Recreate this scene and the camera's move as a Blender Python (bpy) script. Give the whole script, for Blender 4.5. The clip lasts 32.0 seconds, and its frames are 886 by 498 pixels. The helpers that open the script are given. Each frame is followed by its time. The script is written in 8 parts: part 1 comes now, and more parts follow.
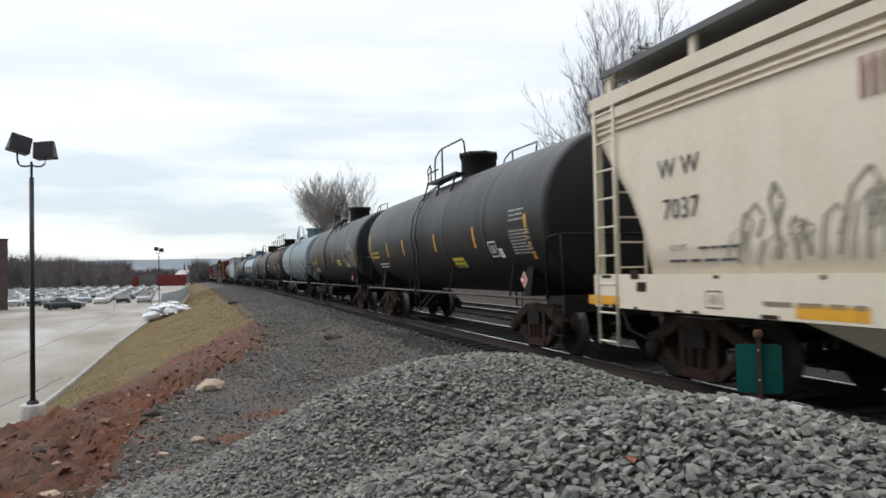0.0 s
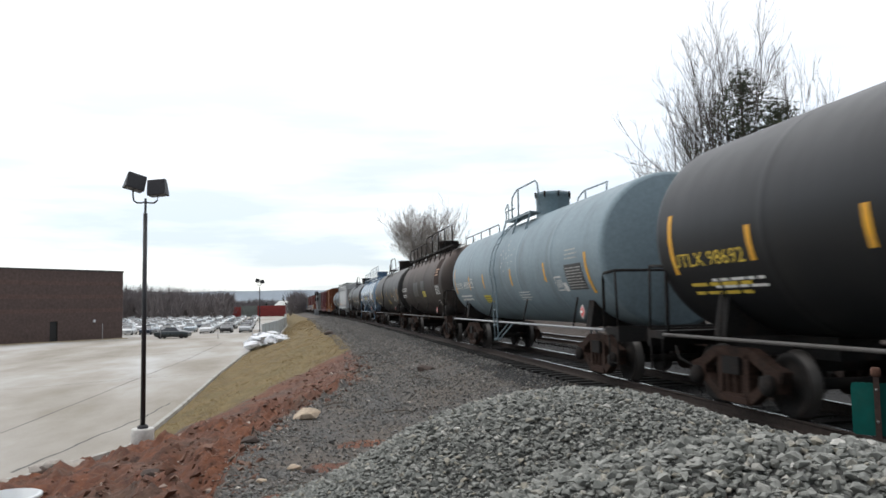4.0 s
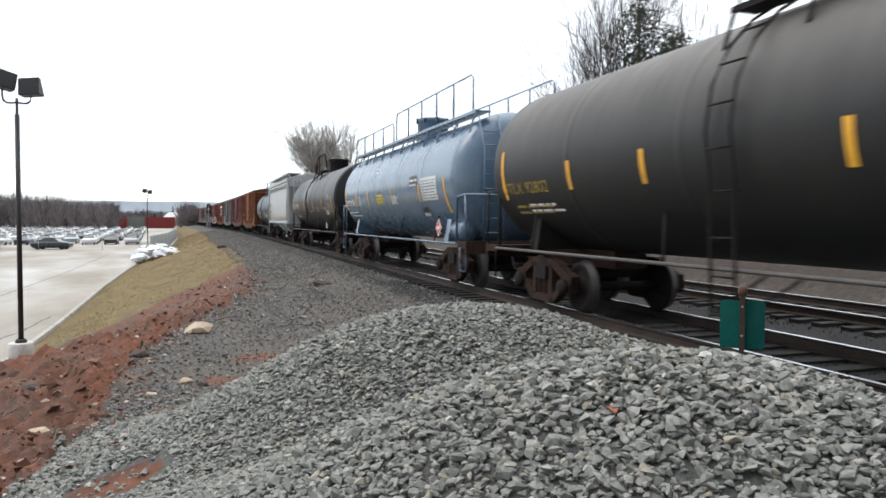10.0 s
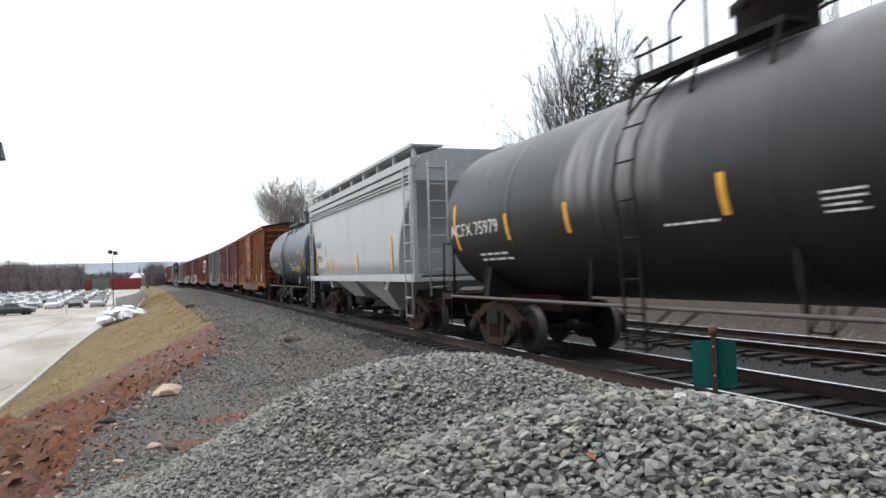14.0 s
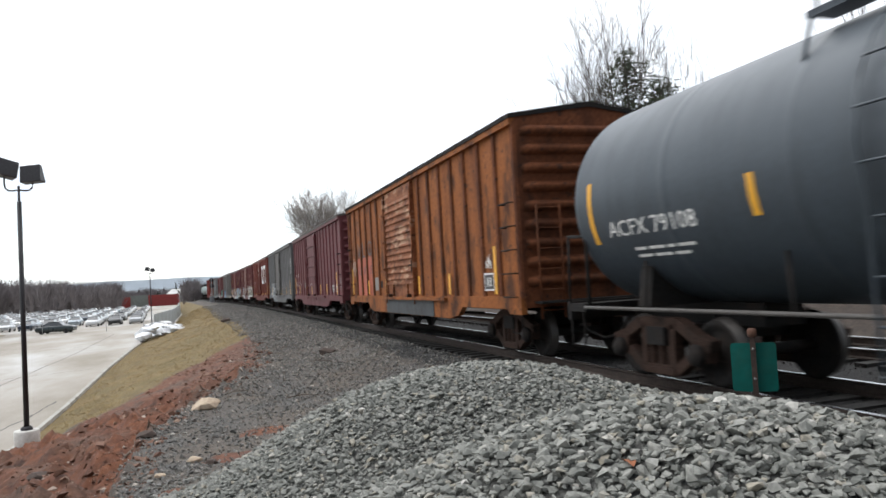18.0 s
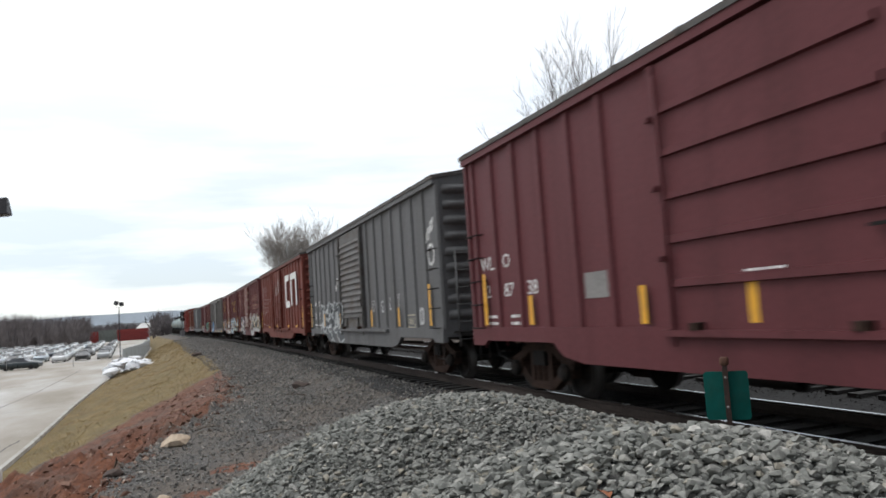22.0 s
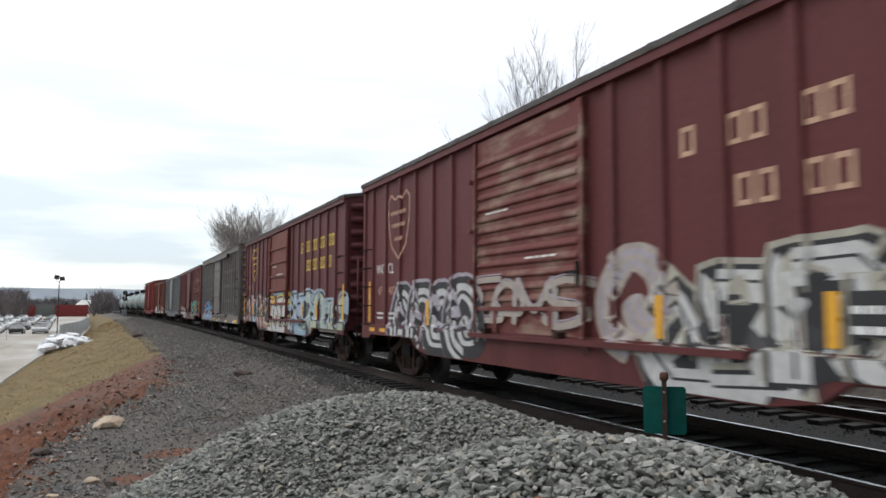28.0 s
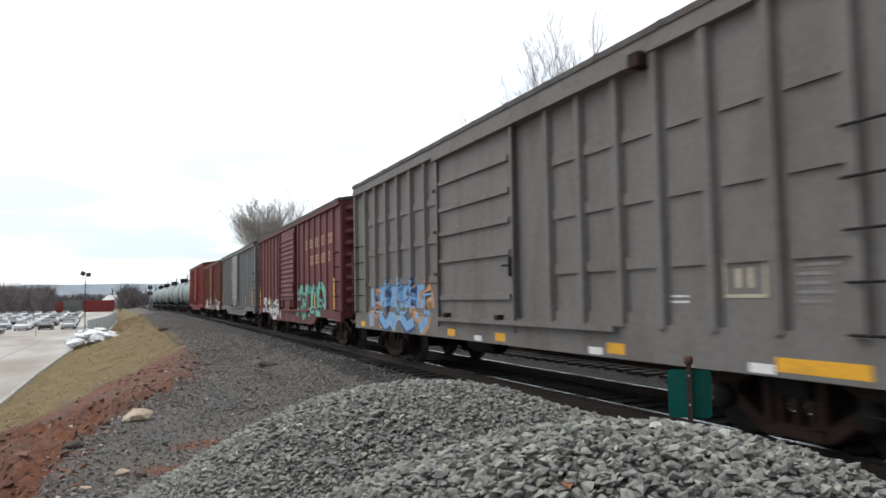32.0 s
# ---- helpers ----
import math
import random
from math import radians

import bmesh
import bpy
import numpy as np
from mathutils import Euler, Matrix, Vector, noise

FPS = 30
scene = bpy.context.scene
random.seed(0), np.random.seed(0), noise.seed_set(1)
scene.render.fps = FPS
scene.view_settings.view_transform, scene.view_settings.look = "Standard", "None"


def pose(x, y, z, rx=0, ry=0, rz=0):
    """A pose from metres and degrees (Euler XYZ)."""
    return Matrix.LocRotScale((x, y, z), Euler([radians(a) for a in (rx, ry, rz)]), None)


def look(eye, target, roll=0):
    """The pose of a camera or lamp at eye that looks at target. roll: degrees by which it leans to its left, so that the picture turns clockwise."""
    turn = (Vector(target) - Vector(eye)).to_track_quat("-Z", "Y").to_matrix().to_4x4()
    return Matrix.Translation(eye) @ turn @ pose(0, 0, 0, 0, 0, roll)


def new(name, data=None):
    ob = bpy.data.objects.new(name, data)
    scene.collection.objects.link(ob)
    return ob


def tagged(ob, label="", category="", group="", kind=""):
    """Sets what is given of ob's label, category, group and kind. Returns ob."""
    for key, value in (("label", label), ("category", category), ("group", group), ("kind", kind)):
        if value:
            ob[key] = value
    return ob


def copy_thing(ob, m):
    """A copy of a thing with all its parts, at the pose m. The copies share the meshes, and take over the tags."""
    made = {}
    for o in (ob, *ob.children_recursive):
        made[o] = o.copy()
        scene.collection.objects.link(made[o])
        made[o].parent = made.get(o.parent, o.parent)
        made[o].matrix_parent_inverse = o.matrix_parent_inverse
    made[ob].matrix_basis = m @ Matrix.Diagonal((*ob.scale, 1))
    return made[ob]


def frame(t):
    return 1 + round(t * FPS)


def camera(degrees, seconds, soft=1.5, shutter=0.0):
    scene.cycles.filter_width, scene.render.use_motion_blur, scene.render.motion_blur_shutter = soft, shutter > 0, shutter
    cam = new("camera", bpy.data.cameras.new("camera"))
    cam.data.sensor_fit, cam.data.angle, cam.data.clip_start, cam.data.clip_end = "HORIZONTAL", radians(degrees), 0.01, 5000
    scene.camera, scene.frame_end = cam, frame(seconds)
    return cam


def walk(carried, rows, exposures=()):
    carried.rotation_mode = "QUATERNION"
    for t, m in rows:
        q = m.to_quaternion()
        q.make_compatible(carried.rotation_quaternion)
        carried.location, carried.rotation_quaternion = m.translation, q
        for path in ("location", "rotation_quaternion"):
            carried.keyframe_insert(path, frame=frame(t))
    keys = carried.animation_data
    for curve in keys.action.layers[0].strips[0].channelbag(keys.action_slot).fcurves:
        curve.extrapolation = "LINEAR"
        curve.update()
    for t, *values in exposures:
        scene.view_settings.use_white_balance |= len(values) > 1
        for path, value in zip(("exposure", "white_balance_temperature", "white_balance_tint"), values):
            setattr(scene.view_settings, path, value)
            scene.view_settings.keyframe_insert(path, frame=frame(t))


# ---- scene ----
EYE = (0.0, 0.0, 1.52)
# seconds, turn to the left of the track, tilt up, lean
TURNS = [
    (0, -17.37, 1.68, -1.25),
    (0.5, -18.46, 1.49, -1.46),
    (1, -18.03, 1.83, -1.72),
    (1.5, -18.01, 2.00, -1.91),
    (2, -17.88, 1.98, -1.80),
    (2.5, -16.26, 2.95, -2.33),
    (3, -12.81, 4.19, -2.49),
    (3.5, -10.29, 4.39, -1.09),
    (5.5, -10.80, 3.95, -0.76),
    (6, -10.92, 3.73, -1.57),
    (6.5, -11.50, 3.07, -1.87),
    (7, -12.69, 1.21, -0.65),
    (7.5, -15.52, -0.64, -1.13),
    (8, -18.19, -2.82, -0.45),
    (8.5, -16.59, -2.17, 0.08),
    (9, -15.87, -3.61, 1.86),
    (9.5, -16.02, -3.40, 1.19),
    (10, -18.11, -2.20, 0.22),
    (10.5, -17.48, -2.18, 0.02),
    (11, -18.12, 0.15, -0.19),
    (11.5, -18.43, -0.28, -0.22),
    (12, -19.62, -0.39, -0.01),
    (12.5, -19.23, 0.71, 0.01),
    (13, -18.97, 0.80, 0.07),
    (13.5, -20.02, 1.39, -2.13),
    (14, -20.41, 1.64, -1.80),
    (14.5, -18.67, 1.48, -1.50),
    (16.5, -18.35, 1.61, -2.44),
    (17, -17.72, 2.24, -2.94),
    (17.5, -17.30, 2.86, -2.85),
    (18, -18.03, 2.41, -3.30),
    (18.5, -18.24, 2.97, -2.97),
    (19, -18.55, 2.99, -3.09),
    (19.5, -18.51, 2.75, -2.46),
    (20, -21.63, 3.30, -2.62),
    (20.5, -24.95, 4.11, -3.24),
    (21, -23.44, 6.78, -2.90),
    (21.5, -23.06, 6.42, -3.09),
    (22, -20.18, 4.68, -3.82),
    (22.5, -18.75, 4.16, -2.26),
    (23, -20.50, 4.22, -1.24),
    (23.5, -21.22, 5.44, -0.55),
    (24, -21.65, 4.75, -0.33),
    (24.5, -24.39, 4.87, -0.03),
    (26.5, -26.10, 4.23, -1.17),
    (27, -24.49, 4.18, -1.43),
    (27.5, -22.87, 4.45, -0.42),
    (28, -23.71, 4.51, 0.13),
    (28.5, -24.10, 4.40, -0.44),
    (29, -23.58, 3.65, -1.05),
    (29.5, -23.67, 3.59, -1.62),
    (30, -22.32, 3.23, -1.79),
    (30.5, -22.07, 3.23, -1.80),
    (31, -21.61, 2.12, -1.73),
    (31.5, -20.99, 3.13, -1.77),
    (32, -22.14, 3.61, -1.06),
]
# the clip's camera opens up and closes down a little on the way: seconds, stops
LIGHTER = [(0, -0.16), (1, 0.02), (3, 0.04), (6, -0.19), (7, -0.2), (8, 0.08), (9, 0.38), (13, 0.42), (17, 0.32), (19, 0.3), (21, 0.1), (23, -0.08), (28, -0.05), (30, 0.05), (31, 0.15), (32, 0.1)]
cam = camera(61.4, 32.0, 1.6, 0.4)
walk(cam, [(t, pose(*EYE, 90 + up, 0, turn) @ pose(0, 0, 0, 0, 0, lean)) for t, turn, up, lean in TURNS], LIGHTER)

# ---- sky and sun: bright overcast ----
world = bpy.data.worlds.new("overcast_sky")
scene.world = world
world.use_nodes = True
wn, wl = world.node_tree.nodes, world.node_tree.links
wn.clear()


def wnode(kind, **values):
    n = wn.new(kind)
    for k, v in values.items():
        n.inputs[k.replace("_", " ")].default_value = v
    return n


SUN_HIGH, SUN_ROUND = radians(52), radians(282)
sky = wn.new("ShaderNodeTexSky")
sky.sky_type, sky.sun_disc, sky.sun_elevation, sky.sun_rotation = "NISHITA", False, SUN_HIGH, SUN_ROUND
coord = wn.new("ShaderNodeTexCoord")
sep = wn.new("ShaderNodeSeparateXYZ")
wl.new(coord.outputs["Generated"], sep.inputs[0])
stretch = wn.new("ShaderNodeMapping")
stretch.inputs["Scale"].default_value = (1.0, 1.0, 7.0)
wl.new(coord.outputs["Generated"], stretch.inputs[0])
cloud = wnode("ShaderNodeTexNoise", Scale=3.2, Detail=7.0, Roughness=0.55)
wl.new(stretch.outputs[0], cloud.inputs["Vector"])
# cloud shade shows low over the horizon and thins upwards
low = wnode("ShaderNodeMapRange", From_Min=0.0, From_Max=0.34, To_Min=1.0, To_Max=0.1)
wl.new(sep.outputs["Z"], low.inputs["Value"])
band = wnode("ShaderNodeMapRange", From_Min=0.36, From_Max=0.62)
wl.new(cloud.outputs["Fac"], band.inputs["Value"])
shade = wn.new("ShaderNodeMath")
shade.operation = "MULTIPLY"
wl.new(low.outputs[0], shade.inputs[0])
wl.new(band.outputs[0], shade.inputs[1])
tone = wn.new("ShaderNodeMix")
tone.data_type = "RGBA"
tone.inputs["A"].default_value = (1.0, 1.0, 0.99, 1)
tone.inputs["B"].default_value = (0.50, 0.575, 0.66, 1)
wl.new(shade.outputs[0], tone.inputs["Factor"])
veil = wn.new("ShaderNodeBackground")
veil.inputs["Strength"].default_value = 1.02
# the overcast is brighter on the sun's side, ahead, and heavier behind
side = wnode("ShaderNodeMapRange", From_Min=-0.8, From_Max=0.2, To_Min=0.28, To_Max=1.0)
side.interpolation_type = "SMOOTHSTEP"
wl.new(sep.outputs["Y"], side.inputs["Value"])
heavy = wn.new("ShaderNodeVectorMath")
heavy.operation = "SCALE"
wl.new(tone.outputs["Result"], heavy.inputs[0])
# and brightest overhead
over_head = wnode("ShaderNodeMapRange", From_Min=0.46, From_Max=0.95, To_Min=1.0, To_Max=2.3)
wl.new(sep.outputs["Z"], over_head.inputs["Value"])
gain = wn.new("ShaderNodeMath")
gain.operation = "MULTIPLY"
wl.new(side.outputs[0], gain.inputs[0])
wl.new(over_head.outputs[0], gain.inputs[1])
wl.new(gain.outputs[0], heavy.inputs["Scale"])
wl.new(heavy.outputs[0], veil.inputs["Color"])
clear = wn.new("ShaderNodeBackground")
clear.inputs["Strength"].default_value = 0.05
wl.new(sky.outputs[0], clear.inputs["Color"])
both = wn.new("ShaderNodeAddShader")
wl.new(veil.outputs[0], both.inputs[0])
wl.new(clear.outputs[0], both.inputs[1])
out = wn.new("ShaderNodeOutputWorld")
wl.new(both.outputs[0], out.inputs[0])

sun = new("sun", bpy.data.lights.new("sun", "SUN"))
sun.data.energy, sun.data.angle, sun.data.color = 0.55, radians(30), (1.0, 0.97, 0.92)
sun.matrix_world = look((0, 0, 0), (-math.sin(SUN_ROUND) * math.cos(SUN_HIGH), -math.cos(SUN_ROUND) * math.cos(SUN_HIGH), -math.sin(SUN_HIGH)))

# ---- materials ----
def surf(name, base, rough=0.7, metal=0.0, vary=0.25, grain=30.0, stain=None, amount=0.5, patch=1.2, stretch=(1, 1, 1), bump=0.1, rnd=0.0, coat=0.0):
    """A surface with fine grain, larger stains or streaks and a little relief."""
    m = bpy.data.materials.new(name)
    m.use_nodes = True
    nd, lk = m.node_tree.nodes, m.node_tree.links
    b = nd["Principled BSDF"]
    b.inputs["Metallic"].default_value = metal
    b.inputs["Coat Weight"].default_value = coat
    tc = nd.new("ShaderNodeTexCoord")
    fine = nd.new("ShaderNodeTexNoise")
    fine.inputs["Scale"].default_value, fine.inputs["Detail"].default_value = grain, 5.0
    lk.new(tc.outputs["Object"], fine.inputs["Vector"])
    mp = nd.new("ShaderNodeMapping")
    mp.inputs["Scale"].default_value = stretch
    lk.new(tc.outputs["Object"], mp.inputs["Vector"])
    big = nd.new("ShaderNodeTexNoise")
    big.inputs["Scale"].default_value, big.inputs["Detail"].default_value, big.inputs["Roughness"].default_value = patch, 6.0, 0.62
    lk.new(mp.outputs[0], big.inputs["Vector"])
    lift = nd.new("ShaderNodeMapRange")
    lift.inputs["To Min"].default_value, lift.inputs["To Max"].default_value = 1 - vary, 1 + vary
    lift.inputs["From Min"].default_value, lift.inputs["From Max"].default_value = 0.3, 0.7
    lk.new(fine.outputs["Fac"], lift.inputs["Value"])
    last = lift.outputs[0]
    if rnd:
        info = nd.new("ShaderNodeObjectInfo")
        rr = nd.new("ShaderNodeMapRange")
        rr.inputs["To Min"].default_value, rr.inputs["To Max"].default_value = 1 - rnd, 1 + rnd
        lk.new(info.outputs["Random"], rr.inputs["Value"])
        mu = nd.new("ShaderNodeMath")
        mu.operation = "MULTIPLY"
        lk.new(last, mu.inputs[0])
        lk.new(rr.outputs[0], mu.inputs[1])
        last = mu.outputs[0]
    mix = nd.new("ShaderNodeMix")
    mix.data_type = "RGBA"
    mix.inputs["A"].default_value = (*base, 1)
    mix.inputs["B"].default_value = (*(stain or [c * 0.6 for c in base]), 1)
    ramp = nd.new("ShaderNodeMapRange")
    ramp.inputs["From Min"].default_value, ramp.inputs["From Max"].default_value = 0.48, 0.68
    ramp.inputs["To Max"].default_value = amount
    lk.new(big.outputs["Fac"], ramp.inputs["Value"])
    lk.new(ramp.outputs[0], mix.inputs["Factor"])
    sc = nd.new("ShaderNodeVectorMath")
    sc.operation = "SCALE"
    lk.new(mix.outputs["Result"], sc.inputs[0])
    lk.new(last, sc.inputs["Scale"])
    lk.new(sc.outputs[0], b.inputs["Base Color"])
    rg = nd.new("ShaderNodeMapRange")
    rg.inputs["To Min"].default_value, rg.inputs["To Max"].default_value = max(0.05, rough - 0.12), min(1, rough + 0.12)
    lk.new(big.outputs["Fac"], rg.inputs["Value"])
    lk.new(rg.outputs[0], b.inputs["Roughness"])
    if bump:
        bp = nd.new("ShaderNodeBump")
        bp.inputs["Strength"].default_value, bp.inputs["Distance"].default_value = bump, 0.01
        lk.new(fine.outputs["Fac"], bp.inputs["Height"])
        lk.new(bp.outputs[0], b.inputs["Normal"])
    return m


STEEL_RUST = surf("rusted_steel", (0.036, 0.0205, 0.015), 0.9, 0.0, 0.35, 25, (0.018, 0.014, 0.012), 0.8, 3.0)
STEEL_DARK = surf("grimy_dark_steel", (0.015, 0.014, 0.0135), 0.85, 0.0, 0.3, 25, (0.032, 0.022, 0.017), 0.6, 3.0)
TREAD = surf("polished_wheel_tread", (0.035, 0.031, 0.028), 0.5, 0.3, 0.1, 40, bump=0.02)
for m in (STEEL_RUST, STEEL_DARK):
    m.node_tree.nodes["Principled BSDF"].inputs["Specular IOR Level"].default_value = 0.2
RAIL_TOP = surf("bright_rail_head", (0.5, 0.5, 0.52), 0.25, 0.95, 0.1, 30, bump=0.02)
RAIL_SIDE = surf("rusty_rail_web", (0.036, 0.025, 0.020), 0.85, 0.2, 0.3, 20)
TIE = surf("weathered_creosote_wood", (0.013, 0.0115, 0.010), 0.9, 0, 0.35, 18, (0.026, 0.023, 0.020), 0.7, 3.0, (1, 8, 1), 0.3, 0.3)
YELLOW = surf("yellow_reflective_tape", (0.72, 0.36, 0.02), 0.5, 0, 0.12, 30, (0.45, 0.24, 0.05), 0.5, 4.0, bump=0.02)
WHITE_INK = surf("faded_white_lettering", (0.72, 0.72, 0.70), 0.7, 0, 0.15, 30, (0.45, 0.44, 0.42), 0.6, 5.0, bump=0.0)
DARK_INK = surf("dark_lettering", (0.05, 0.05, 0.055), 0.7, 0, 0.15, 30, (0.12, 0.10, 0.09), 0.5, 5.0, bump=0.0)
YELLOW_INK = surf("yellow_lettering", (0.66, 0.47, 0.06), 0.7, 0, 0.15, 30, (0.4, 0.3, 0.08), 0.5, 5.0, bump=0.0)
RED_INK = surf("red_marking", (0.55, 0.06, 0.05), 0.6, 0, 0.15, 30, bump=0.0)
# ---- lie of the land ----
TRACK_X, LOT_Z, SHELF_Z = 6.85, -2.28, -0.53
OTHER_X = TRACK_X + 4.25


def bend(y):
    """The track's swing to the left of straight, far off."""
    u = (y - 82.0) / 10.0
    return -0.355 * (u if u > 30 else math.log1p(math.exp(u)))


def lean_of(y):
    return (bend(y + 0.5) - bend(y - 0.5))


def ease(a, b, x):
    u = min(1.0, max(0.0, (x - a) / (b - a)))
    return u * u * (3 - 2 * u)


def hump(x, y, cx, cy, h, sx, sy, th, pw):
    c, s = math.cos(th), math.sin(th)
    u, v = ((x - cx) * c + (y - cy) * s) / sx, (-(x - cx) * s + (y - cy) * c) / sy
    return h * math.exp(-math.hypot(u, v) ** pw)


def pile(x, y):
    """Height of the heaped ballast over the shelf: two humps that run into each other."""
    a = hump(x, y, 2.211, 6.15, 1.325, 2.282, 1.897, -0.193, 2.51)
    b = hump(x, y, 2.046, 2.844, 1.497, 2.436, 1.5, -0.737, 1.99)
    return 0.05 * math.log(math.exp(a / 0.05) + math.exp(b / 0.05) - 1) * (1 - ease(4.9, 5.4, x))


def along(y, table):
    for (y0, v0), (y1, v1) in zip(table, table[1:]):
        if y < y1:
            return v0 + (v1 - v0) * max(0.0, (y - y0) / (y1 - y0))
    return table[-1][1]


CREST = [(-30, -2.6), (4, -1.5), (8, -1.0), (12, -0.9), (14.3, -0.45), (17.4, 0.35), (21.5, 1.45), (30, 2.0), (40, 2.1), (52, 2.15), (62, 1.7), (75, 1.5), (116, 2.3), (300, 1.0)]
FOOT = [(-30, -14.0), (10, -11.0), (16, -8.2), (19.2, -5.9), (22, -4.75), (30, -4.75), (45, -5.0), (60, -5.0), (75, -4.75), (90, -4.2), (112, -2.6), (160, -1.2), (300, -1.4)]


def crest(y):
    return along(y, CREST) + bend(y)


def foot(y):
    return along(y, FOOT) + bend(y)


def land(x, y):
    """Height of the ground."""
    if y > 330:
        rise = ease(330, 900, y)
        return LOT_Z * (1 - rise) - 6 * rise
    c, f, tx = crest(y), foot(y), TRACK_X + bend(y)
    if x <= f:
        return LOT_Z
    if x < c:
        u = (x - f) / (c - f)
        bump = 0.10 * noise.noise((x * 0.5, y * 0.28, 0)) + 0.05 * noise.noise((x * 1.7, y * 1.4, 3))
        z = LOT_Z + (SHELF_Z - LOT_Z) * (u * 0.75 + 0.25 * ease(0, 1, u)) + bump * min(1, 4 * u * (1 - u) + 0.2)
        # rills in the raw red bank
        if y < 26:
            near = 1 - ease(18, 26, y)
            z += (0.20 * noise.noise((x * 1.1 + y * 0.7, y * 0.5 - x * 0.3, 9)) + 0.22 * noise.noise((x * 2.6 + y, y * 1.3, 12)) + 0.15 * noise.noise((x * 5.2, y * 4.3, 14))) * near * min(1, 6 * u)
            # the gravel shelf breaks off in a low raw scarp
            z -= 0.46 * ease(0.0, 0.3, c - x) * u * (1 - ease(13, 19, y))
        return z
    d = x - tx
    z = SHELF_Z + 0.03 * noise.noise((x * 0.8, y * 0.8, 5)) + 0.05 * noise.noise((x * 0.2, y * 0.2, 7))
    if -4.2 < d:
        z += (-0.20 - SHELF_Z) * ease(-3.6, -1.95, d)
    if d > 1.6:
        z = -0.20 - 0.12 * ease(1.6, 2.2, d) + 0.10 * ease(2.2, 2.9, d) - 0.15 * ease(6.3, 7.3, d)
        if d > 7.0:
            z += 1.0 * ease(7.4, 9.6, d) + 0.06 * noise.noise((x * 0.9, y * 0.7, 2)) * ease(7.2, 8, d) + 1.2 * ease(10, 60, d)
    if y < 13 and x < 5.4:
        z += pile(x, y) * 0.985
    return z


def red_end(u):
    """How far along the track the raw red earth reaches, by the height u on the bank."""
    return 21.2 + 15.0 * max(0.0, u) ** 1.3


def zones(x, y, z):
    """How far a spot is grass, red earth, heaped stone, concrete lot or leaf litter or oil-dark track bed with shade
    painted in; the rest is dark track gravel.
    """
    if y > 330:
        return (0.35, 0.0, 0.0, 0.0, 0.65, 0.0)
    c, f, tx = crest(y), foot(y), TRACK_X + bend(y)
    wob = 0.35 * noise.noise((x * 0.9, y * 0.6, 11)) + 0.15 * noise.noise((x * 3, y * 3, 4))
    if x < f - 0.05:
        return (0, 0, 0, 1, 0, 0)
    heap = ease(0.10, 0.2, pile(x, y)) if y < 14 and x < 5.5 else 0.0
    if x > tx + 7.0:
        k = ease(tx + 7.0, tx + 7.8, x + wob)
        return (0.25 * k, 0, 0, 0, 0.75 * k, 0)
    edge = c + 0.12 + 0.6 * wob
    if x < edge:
        # red bank from the nearer end up to where the turf begins
        u = (x - f) / (c - f)
        turf = ease(-0.6, 0.6, (y - red_end(u)) * 0.5 + wob)
        k = ease(0, 0.4, edge - x)
        return (turf * k, (1 - turf) * k, 0, 0, 0, 0)
    # clay dragged out along the foot of the heap
    if y < 13:
        p = pile(x, y)
        clay = ease(0.012, 0.03, p) * (1 - ease(0.07, 0.13, p)) * ease(-2.2, -1.6, x) * (1 - ease(-0.5, -0.2, x)) * (1 - ease(6.8, 7.6, y))
        for bx, by, br in ((-0.55, 5.62, 0.34), (0.3, 9.75, 0.42), (0.85, 11.3, 0.5), (-0.35, 8.3, 0.3)):
            clay = max(clay, 1.0 - ease(0.5 * br, br, math.hypot((x - bx) * 0.8, y - by) + 0.3 * wob))
        if clay > 0.3:
            return (0, clay, 0, 0, 0, 0)
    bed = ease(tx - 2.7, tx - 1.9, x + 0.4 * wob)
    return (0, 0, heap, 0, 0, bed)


def spread(stops):
    """Grid lines: (from, to, step) one after another."""
    v = []
    for a, b, s in stops:
        n = max(1, round((b - a) / s))
        v += [a + (b - a) * i / n for i in range(n)]
    return v + [stops[-1][1]]


def ground_sheet():
    xs = spread([(-1500, -300, 200), (-300, -60, 30), (-60, -14, 4), (-14, -8, 0.5), (-8, 3, 0.11), (3, 8, 0.16), (8, 18, 0.5), (18, 60, 4), (60, 300, 30), (300, 1500, 200)])
    ys = spread([(-400, -60, 40), (-60, 0, 4), (0, 4, 0.2), (4, 18, 0.11), (18, 26, 0.2), (26, 60, 0.5), (60, 130, 2), (130, 340, 6), (340, 1000, 40), (1000, 2600, 200)])
    nx = len(xs)
    verts = [(x, y, land(x, y)) for y in ys for x in xs]
    faces = [(j * nx + i, j * nx + i + 1, (j + 1) * nx + i + 1, (j + 1) * nx + i) for j in range(len(ys) - 1) for i in range(nx - 1)]
    me = bpy.data.meshes.new("ground")
    me.from_pydata(verts, [], faces)
    w = np.array([zones(*v) for v in verts], dtype=np.float32)
    for k, nm in enumerate(("turf", "red", "heap", "lot", "litter", "bed")):
        me.attributes.new(nm, "FLOAT", "POINT").data.foreach_set("value", np.ascontiguousarray(w[:, k]))
    me.polygons.foreach_set("use_smooth", [True] * len(faces))
    return me


